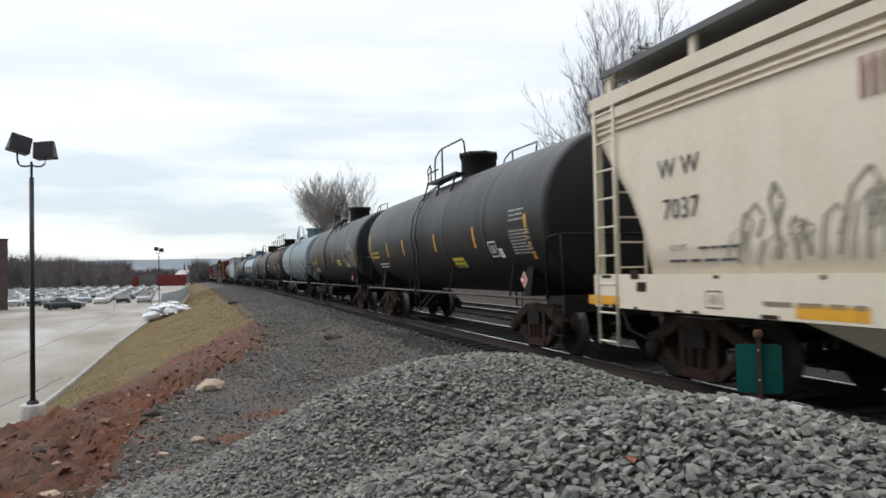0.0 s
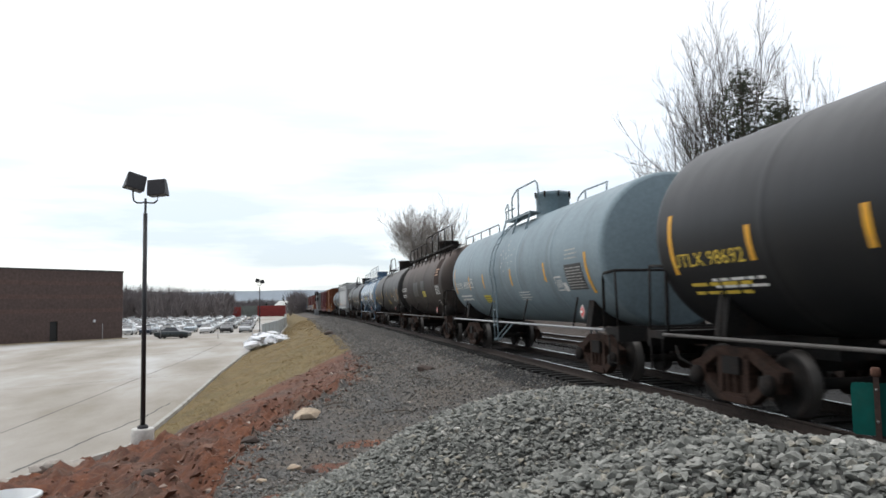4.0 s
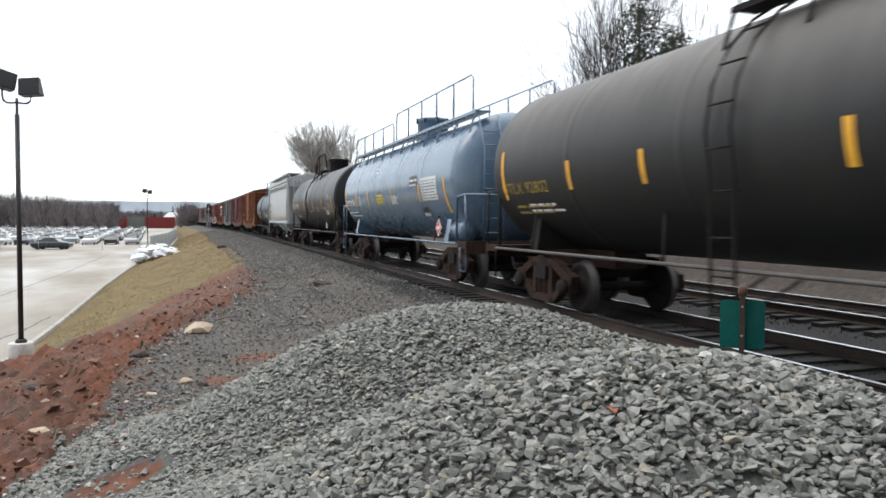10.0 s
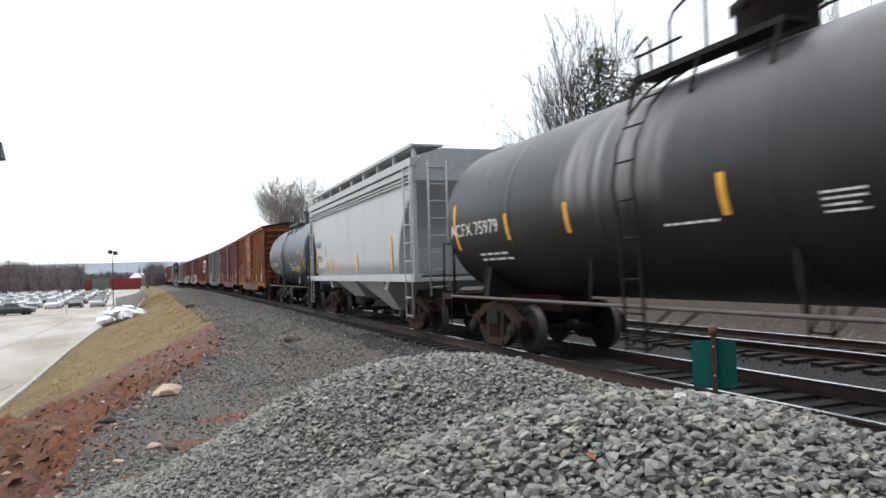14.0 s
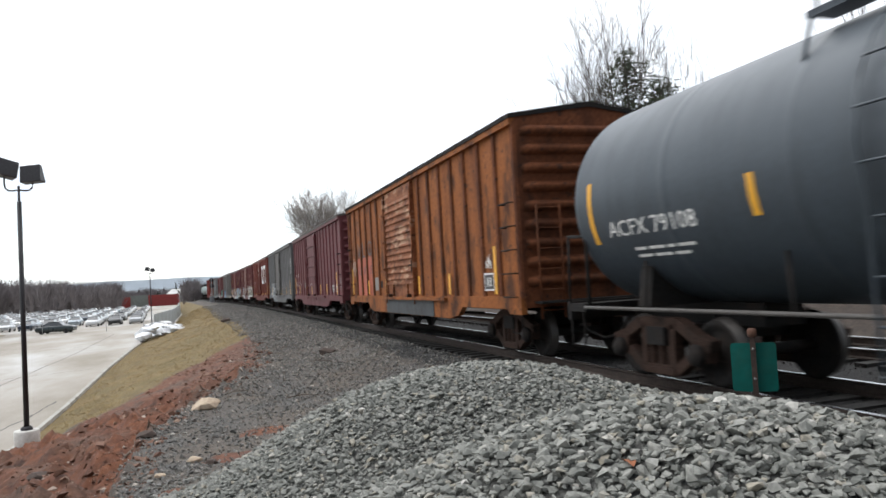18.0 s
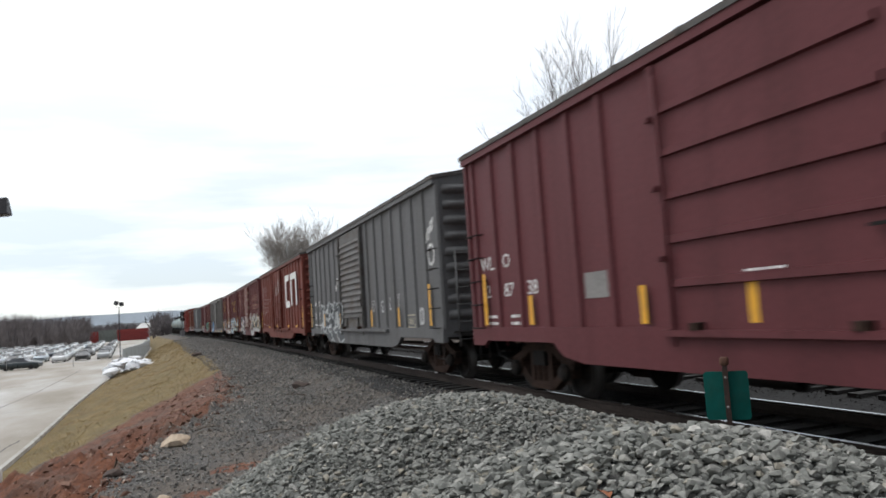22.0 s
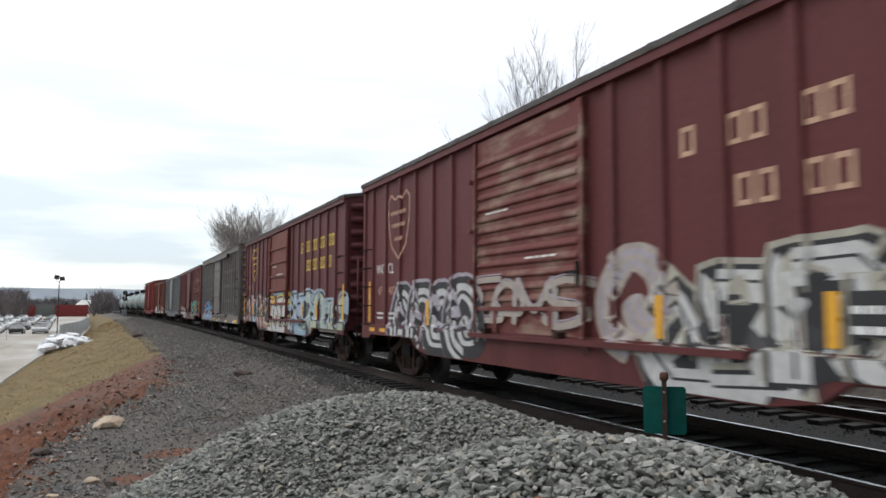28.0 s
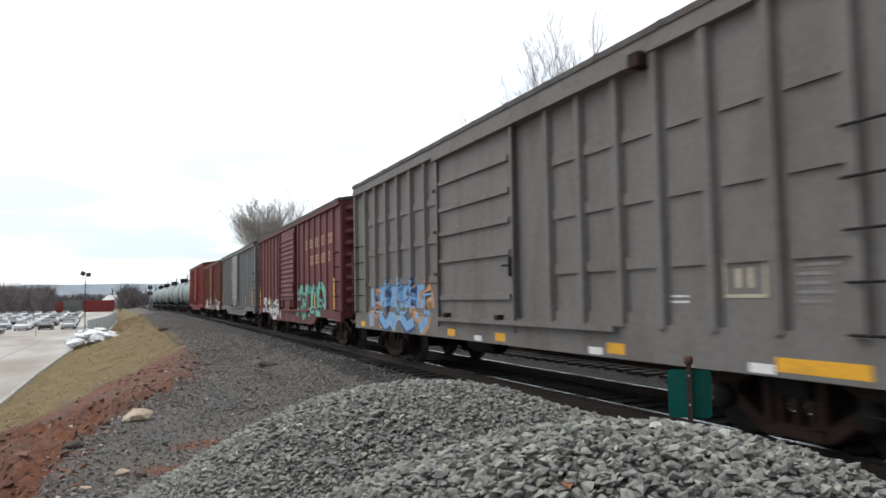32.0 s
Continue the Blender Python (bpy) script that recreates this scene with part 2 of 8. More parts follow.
def ground_material():
    m = bpy.data.materials.new("railway_bank_ground")
    m.use_nodes = True
    nd, lk = m.node_tree.nodes, m.node_tree.links
    b = nd["Principled BSDF"]
    tc = nd.new("ShaderNodeTexCoord")

    def tex(scale, detail=6.0, rough=0.6, stretch=None):
        n = nd.new("ShaderNodeTexNoise")
        n.inputs["Scale"].default_value, n.inputs["Detail"].default_value, n.inputs["Roughness"].default_value = scale, detail, rough
        src = tc.outputs["Object"]
        if stretch:
            mp = nd.new("ShaderNodeMapping")
            mp.inputs["Scale"].default_value = stretch
            lk.new(src, mp.inputs["Vector"])
            src = mp.outputs[0]
        lk.new(src, n.inputs["Vector"])
        return n.outputs["Fac"]

    def ramp(fac, *stops):
        r = nd.new("ShaderNodeValToRGB")
        e = r.color_ramp.elements
        e[0].position, e[0].color = stops[0][0], (*stops[0][1], 1)
        e[1].position, e[1].color = stops[-1][0], (*stops[-1][1], 1)
        for p, c in stops[1:-1]:
            e.new(p).color = (*c, 1)
        lk.new(fac, r.inputs[0])
        return r.outputs[0]

    def blend(fac, a, c, mode="MIX"):
        x = nd.new("ShaderNodeMix")
        x.data_type, x.blend_type = "RGBA", mode
        if isinstance(fac, float):
            x.inputs["Factor"].default_value = fac
        else:
            lk.new(fac, x.inputs["Factor"])
        lk.new(a, x.inputs["A"])
        lk.new(c, x.inputs["B"])
        return x.outputs["Result"]

    def zone(nm, n, soft=0.35):
        a = nd.new("ShaderNodeAttribute")
        a.attribute_name = nm
        s = nd.new("ShaderNodeMath")
        s.operation = "ADD"
        lk.new(a.outputs["Fac"], s.inputs[0])
        o = nd.new("ShaderNodeMapRange")
        o.inputs["From Min"].default_value, o.inputs["From Max"].default_value = 0.35, 0.65
        o.inputs["To Min"].default_value, o.inputs["To Max"].default_value = -soft, soft
        lk.new(n, o.inputs["Value"])
        lk.new(o.outputs[0], s.inputs[1])
        r = nd.new("ShaderNodeMapRange")
        r.inputs["From Min"].default_value, r.inputs["From Max"].default_value = 0.4, 0.6
        lk.new(s.outputs[0], r.inputs["Value"])
        return r.outputs[0]

    speck, mid, broad = tex(26, 8, 0.7), tex(4.0), tex(0.45)
    gravel = ramp(speck, (0.3, (0.020, 0.018, 0.017)), (0.48, (0.055, 0.052, 0.048)), (0.7, (0.15, 0.14, 0.13)))
    earth = ramp(tex(7, 8, 0.75), (0.3, (0.040, 0.032, 0.025)), (0.5, (0.092, 0.074, 0.058)), (0.7, (0.17, 0.142, 0.115)))
    col = blend(ramp(tex(0.9, 7, 0.65), (0.40, (0, 0, 0)), (0.58, (0.85, 0.85, 0.85))), gravel, earth)
    red = ramp(tex(3.0, 9, 0.75), (0.3, (0.024, 0.010, 0.006)), (0.44, (0.072, 0.027, 0.014)), (0.58, (0.135, 0.051, 0.027)), (0.76, (0.22, 0.118, 0.080)))
    rust = ramp(tex(5.0, 8, 0.7), (0.3, (0.034, 0.013, 0.006)), (0.5, (0.120, 0.038, 0.014)), (0.7, (0.21, 0.078, 0.032)))
    red = blend(ramp(tex(0.7, 5, 0.6, (1.6, 0.7, 1)), (0.45, (0, 0, 0)), (0.58, (0.85, 0.85, 0.85))), red, rust)
    brown = ramp(tex(6.0, 8, 0.7), (0.35, (0.035, 0.024, 0.018)), (0.65, (0.12, 0.08, 0.058)))
    red = blend(ramp(tex(0.55, 6, 0.65), (0.50, (0, 0, 0)), (0.64, (0.75, 0.75, 0.75))), red, brown)
    grit = ramp(tex(14, 4), (0.62, (0, 0, 0)), (0.74, (0.55, 0.55, 0.55)))
    red = blend(grit, red, ramp(speck, (0.3, (0.10, 0.07, 0.055)), (0.7, (0.34, 0.27, 0.22))))
    col = blend(zone("red", mid), col, red)
    turf = ramp(tex(1.6, 9, 0.7, (1, 0.4, 1)), (0.3, (0.070, 0.047, 0.016)), (0.5, (0.145, 0.098, 0.035)), (0.7, (0.205, 0.146, 0.062)))
    green = ramp(tex(9, 6, 0.7), (0.3, (0.070, 0.060, 0.019)), (0.7, (0.150, 0.118, 0.042)))
    turf = blend(ramp(broad, (0.4, (0, 0, 0)), (0.7, (0.7, 0.7, 0.7))), turf, green)
    col = blend(zone("turf", mid), col, turf)
    heap = ramp(speck, (0.3, (0.03, 0.03, 0.028)), (0.7, (0.12, 0.12, 0.11)))
    col = blend(zone("heap", mid, 0.2), col, heap)
    litter = ramp(tex(7, 9, 0.75), (0.3, (0.014, 0.010, 0.0075)), (0.5, (0.036, 0.026, 0.020)), (0.72, (0.085, 0.063, 0.048)))
    col = blend(zone("litter", mid, 0.2), col, litter)
    pale = ramp(tex(0.16, 8, 0.6, (1, 0.35, 1)), (0.35, (0.25, 0.225, 0.185)), (0.5, (0.34, 0.315, 0.28)), (0.68, (0.46, 0.46, 0.45)))
    damp = ramp(tex(0.35, 6, 0.6, (1, 0.3, 1)), (0.56, (0, 0, 0)), (0.72, (0.4, 0.4, 0.4)))
    pale = blend(damp, pale, ramp(speck, (0.3, (0.24, 0.225, 0.195)), (0.7, (0.34, 0.32, 0.285))))
    col = blend(zone("lot", mid, 0.0), col, pale)
    # bed tones hold oil and the shade under the cars, painted in
    oily_shade = ramp(speck, (0.3, (0.004, 0.004, 0.0035)), (0.55, (0.011, 0.010, 0.0095)), (0.75, (0.032, 0.029, 0.027)))
    col = blend(zone("bed", mid, 0.25), col, oily_shade)
    lk.new(col, b.inputs["Base Color"])
    b.inputs["Roughness"].default_value = 0.92
    bp = nd.new("ShaderNodeBump")
    bp.inputs["Strength"].default_value, bp.inputs["Distance"].default_value = 0.75, 0.035
    lk.new(speck, bp.inputs["Height"])
    lk.new(bp.outputs[0], b.inputs["Normal"])
    return m


ground = tagged(new("ground", ground_sheet()), "railway bank with dark gravel shelf, raw red earth, dry turf and pale concrete lot", "ground", kind="structure")
ground.data.materials.append(ground_material())


def part(name, bm, material, parent=None, label=""):
    """Links a bmesh (or a mesh) as one mesh object under a thing or under a part."""
    me = bm
    if isinstance(bm, bmesh.types.BMesh):
        me = bpy.data.meshes.new(name)
        bm.normal_update()
        bm.to_mesh(me)
        bm.free()
    if material and not me.materials:
        me.materials.append(material)
    ob = new(name, me)
    ob.parent = parent
    if label:
        tagged(ob, label)
    return ob


def thing(name, label, category, group="", at=None, kind=""):
    ob = tagged(new(name), label, category, group, kind)
    ob.empty_display_size = 0.2
    if at is not None:
        ob.matrix_basis = at
    return ob


def box(bm, x0, x1, y0, y1, z0, z1):
    v = [bm.verts.new((x, y, z)) for z in (z0, z1) for y in (y0, y1) for x in (x0, x1)]
    for f in ((0, 2, 3, 1), (4, 5, 7, 6), (0, 1, 5, 4), (1, 3, 7, 5), (3, 2, 6, 7), (2, 0, 4, 6)):
        bm.faces.new([v[i] for i in f])
    return v


def tube(bm, points, r, n=8, caps=True):
    """A round bar along points."""
    pts = [Vector(p) for p in points]
    rings = []
    up = Vector((0, 0, 1))
    for i, p in enumerate(pts):
        d = (pts[min(i + 1, len(pts) - 1)] - pts[max(i - 1, 0)]).normalized()
        a = d.cross(up if abs(d.z) < 0.95 else Vector((1, 0, 0))).normalized()
        c = d.cross(a)
        rr = r[i] if isinstance(r, (list, tuple)) else r
        rings.append([bm.verts.new(p + rr * (math.cos(k * math.tau / n) * a + math.sin(k * math.tau / n) * c)) for k in range(n)])
    for s, e in zip(rings, rings[1:]):
        for k in range(n):
            f = bm.faces.new((s[k], s[(k + 1) % n], e[(k + 1) % n], e[k]))
            f.smooth = n > 5
    if caps:
        bm.faces.new(rings[0][::-1])
        bm.faces.new(rings[-1])
    return rings


def lathe(bm, profile, axis="z", n=24, at=(0, 0, 0), smooth=True):
    """Turns a profile of (radius, height) round an axis."""
    def spot(r, h, k):
        c, s = r * math.cos(k * math.tau / n), r * math.sin(k * math.tau / n)
        p = {"z": (c, s, h), "y": (s, h, c), "x": (h, c, s)}[axis]
        return Vector(p) + Vector(at)
    rings = [[bm.verts.new(spot(r, h, k)) for k in range(n)] if r > 1e-5 else [bm.verts.new(spot(0, h, 0))] for r, h in profile]
    for a, b in zip(rings, rings[1:]):
        for k in range(n):
            q = [a[k % len(a)], a[(k + 1) % len(a)], b[(k + 1) % len(b)], b[k % len(b)]]
            q = list(dict.fromkeys(q))
            if len(q) > 2:
                f = bm.faces.new(q)
                f.smooth = smooth
    return rings


def bars(*spec):
    """A bmesh of boxes."""
    bm = bmesh.new()
    for s in spec:
        box(bm, *s)
    return bm


# ---- the track ----
def rail_line(name, offset, label, parent):
    """One rail, swept along the bend."""
    prof = [(-0.07, -0.17), (0.07, -0.17), (0.07, -0.155), (0.012, -0.13), (0.012, -0.045), (0.037, -0.03), (0.037, -0.003), (0.03, 0.0), (-0.03, 0.0), (-0.037, -0.003), (-0.037, -0.03), (-0.012, -0.045), (-0.012, -0.13), (-0.07, -0.155)]
    ys = spread([(-320, 0, 40), (0, 60, 15), (60, 130, 5), (130, 700, 30)])
    bm = bmesh.new()
    rings = [[bm.verts.new((TRACK_X + offset + bend(y) + px, y, pz)) for px, pz in prof] for y in ys]
    for a, b in zip(rings, rings[1:]):
        for k in range(len(prof)):
            f = bm.faces.new((a[k], b[k], b[(k + 1) % len(prof)], a[(k + 1) % len(prof)]))
            f.material_index = 1 if k in (6, 7, 8) else 0
    ob = part(name, bm, RAIL_SIDE, parent, label)
    ob.data.materials.append(RAIL_TOP)
    return ob


main_track = thing("track", "main railway track with bright worn rails on dark ties", "railway track", kind="structure")
side_track = thing("track", "second railway track on dark ties beside the main one", "railway track", kind="structure")
for off, lab in ((-0.755, "bright worn steel rail of the main track, rusty web"), (0.755, "bright worn steel rail of the main track, rusty web"),
                 (OTHER_X - TRACK_X - 0.755, "steel rail of the second track on dark ties"), (OTHER_X - TRACK_X + 0.755, "steel rail of the second track on dark ties")):
    rail_line("rail", off, lab, main_track if abs(off) < 1 else side_track)

# ---- train: paints ----
def paint(name, base, rough=0.55, stain=None, amount=0.5, streak=0.12, patch=1.6, vary=0.10, tags=(), band=None, rust=0.0, gloss=0.15, lit_dust=None, flakes=None):
    """Weathered car paint with dirt streaks; tags: sprayed patches (y0, y1, z0, z1, scale, seed, colours); band: a pale worn ring (y0, y1, colour)."""
    m = surf(name, base, rough, 0.0, vary, 14, stain, amount, patch, (1, 1, streak), 0.05)
    nd, lk = m.node_tree.nodes, m.node_tree.links
    b = nd["Principled BSDF"]
    src = b.inputs["Base Color"].links[0].from_socket
    b.inputs["Specular IOR Level"].default_value = gloss
    tc = nd.new("ShaderNodeTexCoord")
    sep = nd.new("ShaderNodeSeparateXYZ")
    lk.new(tc.outputs["Object"], sep.inputs[0])

    def math_(op, a, c=0.0):
        n = nd.new("ShaderNodeMath")
        n.operation = op
        for i, v in enumerate((a, c)):
            if isinstance(v, (int, float)):
                n.inputs[i].default_value = v
            else:
                lk.new(v, n.inputs[i])
        return n.outputs[0]

    def noise_(scale, seed, detail=2.0, stretch=(1, 1, 1)):
        mp = nd.new("ShaderNodeMapping")
        mp.inputs["Location"].default_value, mp.inputs["Scale"].default_value = (seed * 3.7, seed * 1.3, seed * 7.1), stretch
        lk.new(tc.outputs["Object"], mp.inputs["Vector"])
        n = nd.new("ShaderNodeTexNoise")
        n.inputs["Scale"].default_value, n.inputs["Detail"].default_value = scale, detail
        lk.new(mp.outputs[0], n.inputs["Vector"])
        return n.outputs["Fac"]

    def over(fac, colour):
        nonlocal src
        x = nd.new("ShaderNodeMix")
        x.data_type = "RGBA"
        lk.new(fac, x.inputs["Factor"])
        lk.new(src, x.inputs["A"])
        if isinstance(colour, tuple):
            x.inputs["B"].default_value = (*colour, 1)
        else:
            lk.new(colour, x.inputs["B"])
        src = x.outputs["Result"]

    def step(v, lo, hi):
        r = nd.new("ShaderNodeMapRange")
        r.inputs["From Min"].default_value, r.inputs["From Max"].default_value = lo, hi
        lk.new(v, r.inputs["Value"])
        return r.outputs[0]

    if band:
        y0, y1, colour = band
        wob = math_("MULTIPLY", math_("SUBTRACT", noise_(2.0, 5, 4.0, (0.3, 1, 0.3)), 0.5), 1.2)
        yy = math_("ADD", sep.outputs["Y"], wob)
        f = math_("MULTIPLY", step(yy, y0, y0 + 0.35), step(yy, y1, y1 - 0.35))
        f = math_("MULTIPLY", f, step(noise_(3.0, 2, 6.0, (0.2, 1.6, 0.15)), 0.3, 0.62))
        f = math_("MULTIPLY", f, step(sep.outputs["Z"], 2.2, 3.0))
        over(math_("MULTIPLY", f, 0.75), colour)
    if lit_dust:
        # dusty film and painted-in skylight on what faces upwards, thinned by rain in streaks
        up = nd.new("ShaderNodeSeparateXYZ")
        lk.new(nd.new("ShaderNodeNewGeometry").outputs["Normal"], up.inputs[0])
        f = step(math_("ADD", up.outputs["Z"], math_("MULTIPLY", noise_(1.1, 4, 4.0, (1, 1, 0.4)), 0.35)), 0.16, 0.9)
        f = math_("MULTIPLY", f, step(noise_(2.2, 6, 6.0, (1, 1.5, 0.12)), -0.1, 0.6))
        over(f, lit_dust)
    if rust:
        over(math_("MULTIPLY", step(noise_(2.4, 8, 10.0, (1, 1, 0.55)), 0.53, 0.66), rust), (0.055, 0.024, 0.014))
        if rust > 0.9:
            # scabby rust gathers towards the sill
            low = math_("MULTIPLY", math_("SUBTRACT", 2.6, sep.outputs["Z"]), 0.16)
            over(math_("MULTIPLY", step(math_("ADD", noise_(1.8, 11, 9.0, (1, 0.8, 0.9)), low), 0.56, 0.74), 0.85), (0.050, 0.022, 0.016))
        over(math_("MULTIPLY", step(noise_(7.0, 3, 5.0), 0.62, 0.68), rust * 0.9), (0.03, 0.02, 0.016))
    if flakes:
        # pale undercoat where the top coat has flaked, in level bands
        over(math_("MULTIPLY", step(noise_(2.6, 17, 9.0, (1, 0.55, 2.2)), 0.55, 0.60), step(noise_(0.8, 19, 3.0, (1, 0.6, 1.6)), 0.44, 0.56)), flakes)
    for y0, y1, z0, z1, scale, seed, colours, *bold in tags:
        f = math_("MULTIPLY", step(sep.outputs["Y"], y0, y0 + 0.15), step(sep.outputs["Y"], y1, y1 - 0.15))
        ragged = math_("MULTIPLY", math_("SUBTRACT", noise_(1.7, seed + 3, 1.0), 0.5), 1.5)
        zz = math_("ADD", sep.outputs["Z"], ragged)
        f = math_("MULTIPLY", f, step(zz, z1, z1 - 0.04))
        f = math_("MULTIPLY", f, step(sep.outputs["Z"], z0, z0 + 0.02))
        # bulging letter-like cells with dark outlines, an inner line and a drop of a third colour
        mp = nd.new("ShaderNodeMapping")
        mp.inputs["Location"].default_value, mp.inputs["Scale"].default_value = (0, seed * 1.9, seed * 0.7), (0.0, 1.0, 0.62)
        lk.new(tc.outputs["Object"], mp.inputs["Vector"])
        warp = nd.new("ShaderNodeTexNoise")
        warp.inputs["Scale"].default_value, warp.inputs["Detail"].default_value = scale * 1.1, 1.0
        lk.new(mp.outputs[0], warp.inputs["Vector"])
        sw = nd.new("ShaderNodeVectorMath")
        sw.operation = "MULTIPLY_ADD"
        sw.inputs[1].default_value = (0.0, 0.55, 0.55)
        lk.new(warp.outputs["Color"], sw.inputs[0])
        lk.new(mp.outputs[0], sw.inputs[2])
        cell, rim = nd.new("ShaderNodeTexVoronoi"), nd.new("ShaderNodeTexVoronoi")
        rim.feature = "DISTANCE_TO_EDGE"
        for n in (cell, rim):
            n.inputs["Scale"].default_value, n.inputs["Randomness"].default_value = scale, 0.85
            lk.new(sw.outputs[0], n.inputs["Vector"])
        ramp = nd.new("ShaderNodeValToRGB")
        ramp.color_ramp.interpolation = "CONSTANT"
        e = ramp.color_ramp.elements
        e[0].position, e[0].color = 0.0, (*colours[0], 1)
        e[1].position, e[1].color = 0.55, (*colours[2 % len(colours)], 1)
        hue = nd.new("ShaderNodeSeparateColor")
        lk.new(cell.outputs["Color"], hue.inputs[0])
        lk.new(hue.outputs[0], ramp.inputs[0])
        over(f, ramp.outputs[0])
        d = rim.outputs["Distance"]
        over(math_("MULTIPLY", f, math_("MULTIPLY", step(d, 0.17, 0.18), step(d, 0.24, 0.23))), colours[3 % len(colours)])
        t = bold[0] if bold else 0.08
        over(math_("MULTIPLY", f, step(d, t, t - 0.01)), colours[1])
    lk.new(src, b.inputs["Base Color"])
    return m


# ---- train: pieces ----
FONT = {}


def letters(text, height, wide=1.0):
    """Flat outlines of a word: vertices (along, up) and faces, its left foot at 0, 0."""
    key = text
    if key not in FONT:
        cu = bpy.data.curves.new("word", "FONT")
        cu.body, cu.size, cu.resolution_u = text, 1.0, 2
        ob = new("word", cu)
        me = bpy.data.meshes.new_from_object(ob.evaluated_get(bpy.context.evaluated_depsgraph_get()))
        vs = [tuple(v.co[:2]) for v in me.vertices]
        fs = [tuple(p.vertices) for p in me.polygons]
        bpy.data.objects.remove(ob)
        bpy.data.curves.remove(cu)
        bpy.data.meshes.remove(me)
        FONT[key] = (vs, fs)
    vs, fs = FONT[key]
    k = height / 0.70
    return [(x * k * wide, y * k) for x, y in vs], fs


def on_side(points, y, z, x=-1.505, curve=None):
    """Lays (along, up) points on the car's near side, or round a tank of (radius, centre height)."""
    if curve is None:
        return [(x, y - a, z + u) for a, u in points]
    r, zc = curve
    a0 = math.asin(max(-0.99, min(0.99, (z - zc) / r)))
    return [(-(r + 0.006) * math.cos(a0 + u / r), y - a, zc + (r + 0.006) * math.sin(a0 + u / r)) for a, u in points]


def decal(name, shapes, material, parent, y, z, x=-1.505, curve=None, label=""):
    """Thin paint or plate on the side: shapes are (points, faces) in (along, up)."""
    if curve is None and x > -1.52:
        y += 0.1 if y > 0 else 0.05
    bm = bmesh.new()
    for pts, fs in shapes:
        vs = [bm.verts.new(p) for p in on_side(pts, y, z, x, curve)]
        for f in fs:
            try:
                bm.faces.new([vs[i] for i in f])
            except ValueError:
                pass
    return part(name, bm, material, parent, label)


def slab(a0, a1, u0, u1, cuts=1):
    """A rectangle, cut into strips so that it can follow a tank."""
    pts = [(a, u0 + (u1 - u0) * k / cuts) for k in range(cuts + 1) for a in (a0, a1)]
    return pts, [(2 * k, 2 * k + 1, 2 * k + 3, 2 * k + 2) for k in range(cuts)]


def word(parent, text, y, z, h, material, x=-1.505, curve=None, wide=1.0, label=""):
    return decal("lettering", [letters(text, h, wide)], material, parent, y, z, x, curve, label)


def lines(parent, y, z, w, h, n, material, x=-1.506, curve=None, seed=1, name="small_print"):
    """Rows of unreadable small print as plain bars."""
    rng = random.Random(seed)
    sh = []
    for i in range(n):
        u = h * (1 - (i + 1) / n)
        a = 0.0
        while a < w * (0.72 + 0.28 * rng.random()):
            e = min(w, a + w * (0.10 + 0.22 * rng.random()))
            sh.append(slab(a, e, u, u + 0.40 * h / n))
            a = e + 0.05 * w
    return decal(name, sh, material, parent, y, z, x, curve)


def stripe(parent, y, z0, z1, w=0.12, x=-1.566, curve=None):
    return decal("reflective_stripe", [slab(-w / 2, w / 2, 0, z1 - z0, 8 if curve else 1)], YELLOW, parent, y, z0, x, curve, "yellow reflective stripe")


def plate(parent, y, z, w, h, material, x=-1.508, curve=None, ink=None, rows=0, name="plate", label="", seed=3):
    p = decal(name, [slab(0, w, 0, h, 6 if curve else 1)], material, parent, y, z, x, curve, label)
    if rows:
        c2 = (curve[0] + 0.004, curve[1]) if curve else None
        lines(p, y - 0.05 * w, z + 0.06 * h, w * 0.9, h * 0.88, rows, ink, x - 0.004, c2, seed)
    return p


def frame_mark(parent, y, z, w, h, material, x=-1.508, curve=None):
    """A painted square outline with bars in it."""
    t = 0.09 * h
    sh = [slab(0, w, 0, t), slab(0, w, h - t, h), slab(0, t, t, h - t, 3), slab(w - t, w, t, h - t, 3), slab(w * 0.3, w * 0.42, h * 0.25, h * 0.75), slab(w * 0.58, w * 0.7, h * 0.25, h * 0.75)]
    return decal("stencil_mark", sh, material, parent, y, z, x, curve)


def placard(parent, y, z, s, x, material=None):
    bm = bmesh.new()
    for k, (sz, dx) in enumerate(((s, 0), (s * 0.8, 0.004))):
        vs = [bm.verts.new((x - dx, y - a * sz, z + u * sz)) for a, u in ((0, -1), (1, 0), (0, 1), (-1, 0))]
        f = bm.faces.new(vs)
        f.material_index = k
    ob = part("hazard_placard", bm, WHITE_INK, parent, "diamond-shaped hazard placard")
    ob.data.materials.append(material or RED_INK)
    decal("placard_band", [slab(-s * 0.45, s * 0.45, -s * 0.16, s * 0.16)], WHITE_INK, ob, y, z, x - 0.008)
    return ob


def beam(bm, pts, x0, x1, t):
    """A flat bar between x0 and x1 along (y, z) points, t deep."""
    for (ya, za), (yb, zb) in zip(pts, pts[1:]):
        d = math.hypot(yb - ya, zb - za)
        ny, nz = -(zb - za) / d * t / 2, (yb - ya) / d * t / 2
        ring = [(ya + ny, za + nz), (yb + ny, zb + nz), (yb - ny, zb - nz), (ya - ny, za - nz)]
        v = [bm.verts.new((x, y, z)) for x in (x0, x1) for y, z in ring]
        for f in ((0, 1, 2, 3), (7, 6, 5, 4), (0, 4, 5, 1), (1, 5, 6, 2), (2, 6, 7, 3), (3, 7, 4, 0)):
            bm.faces.new([v[i] for i in f])


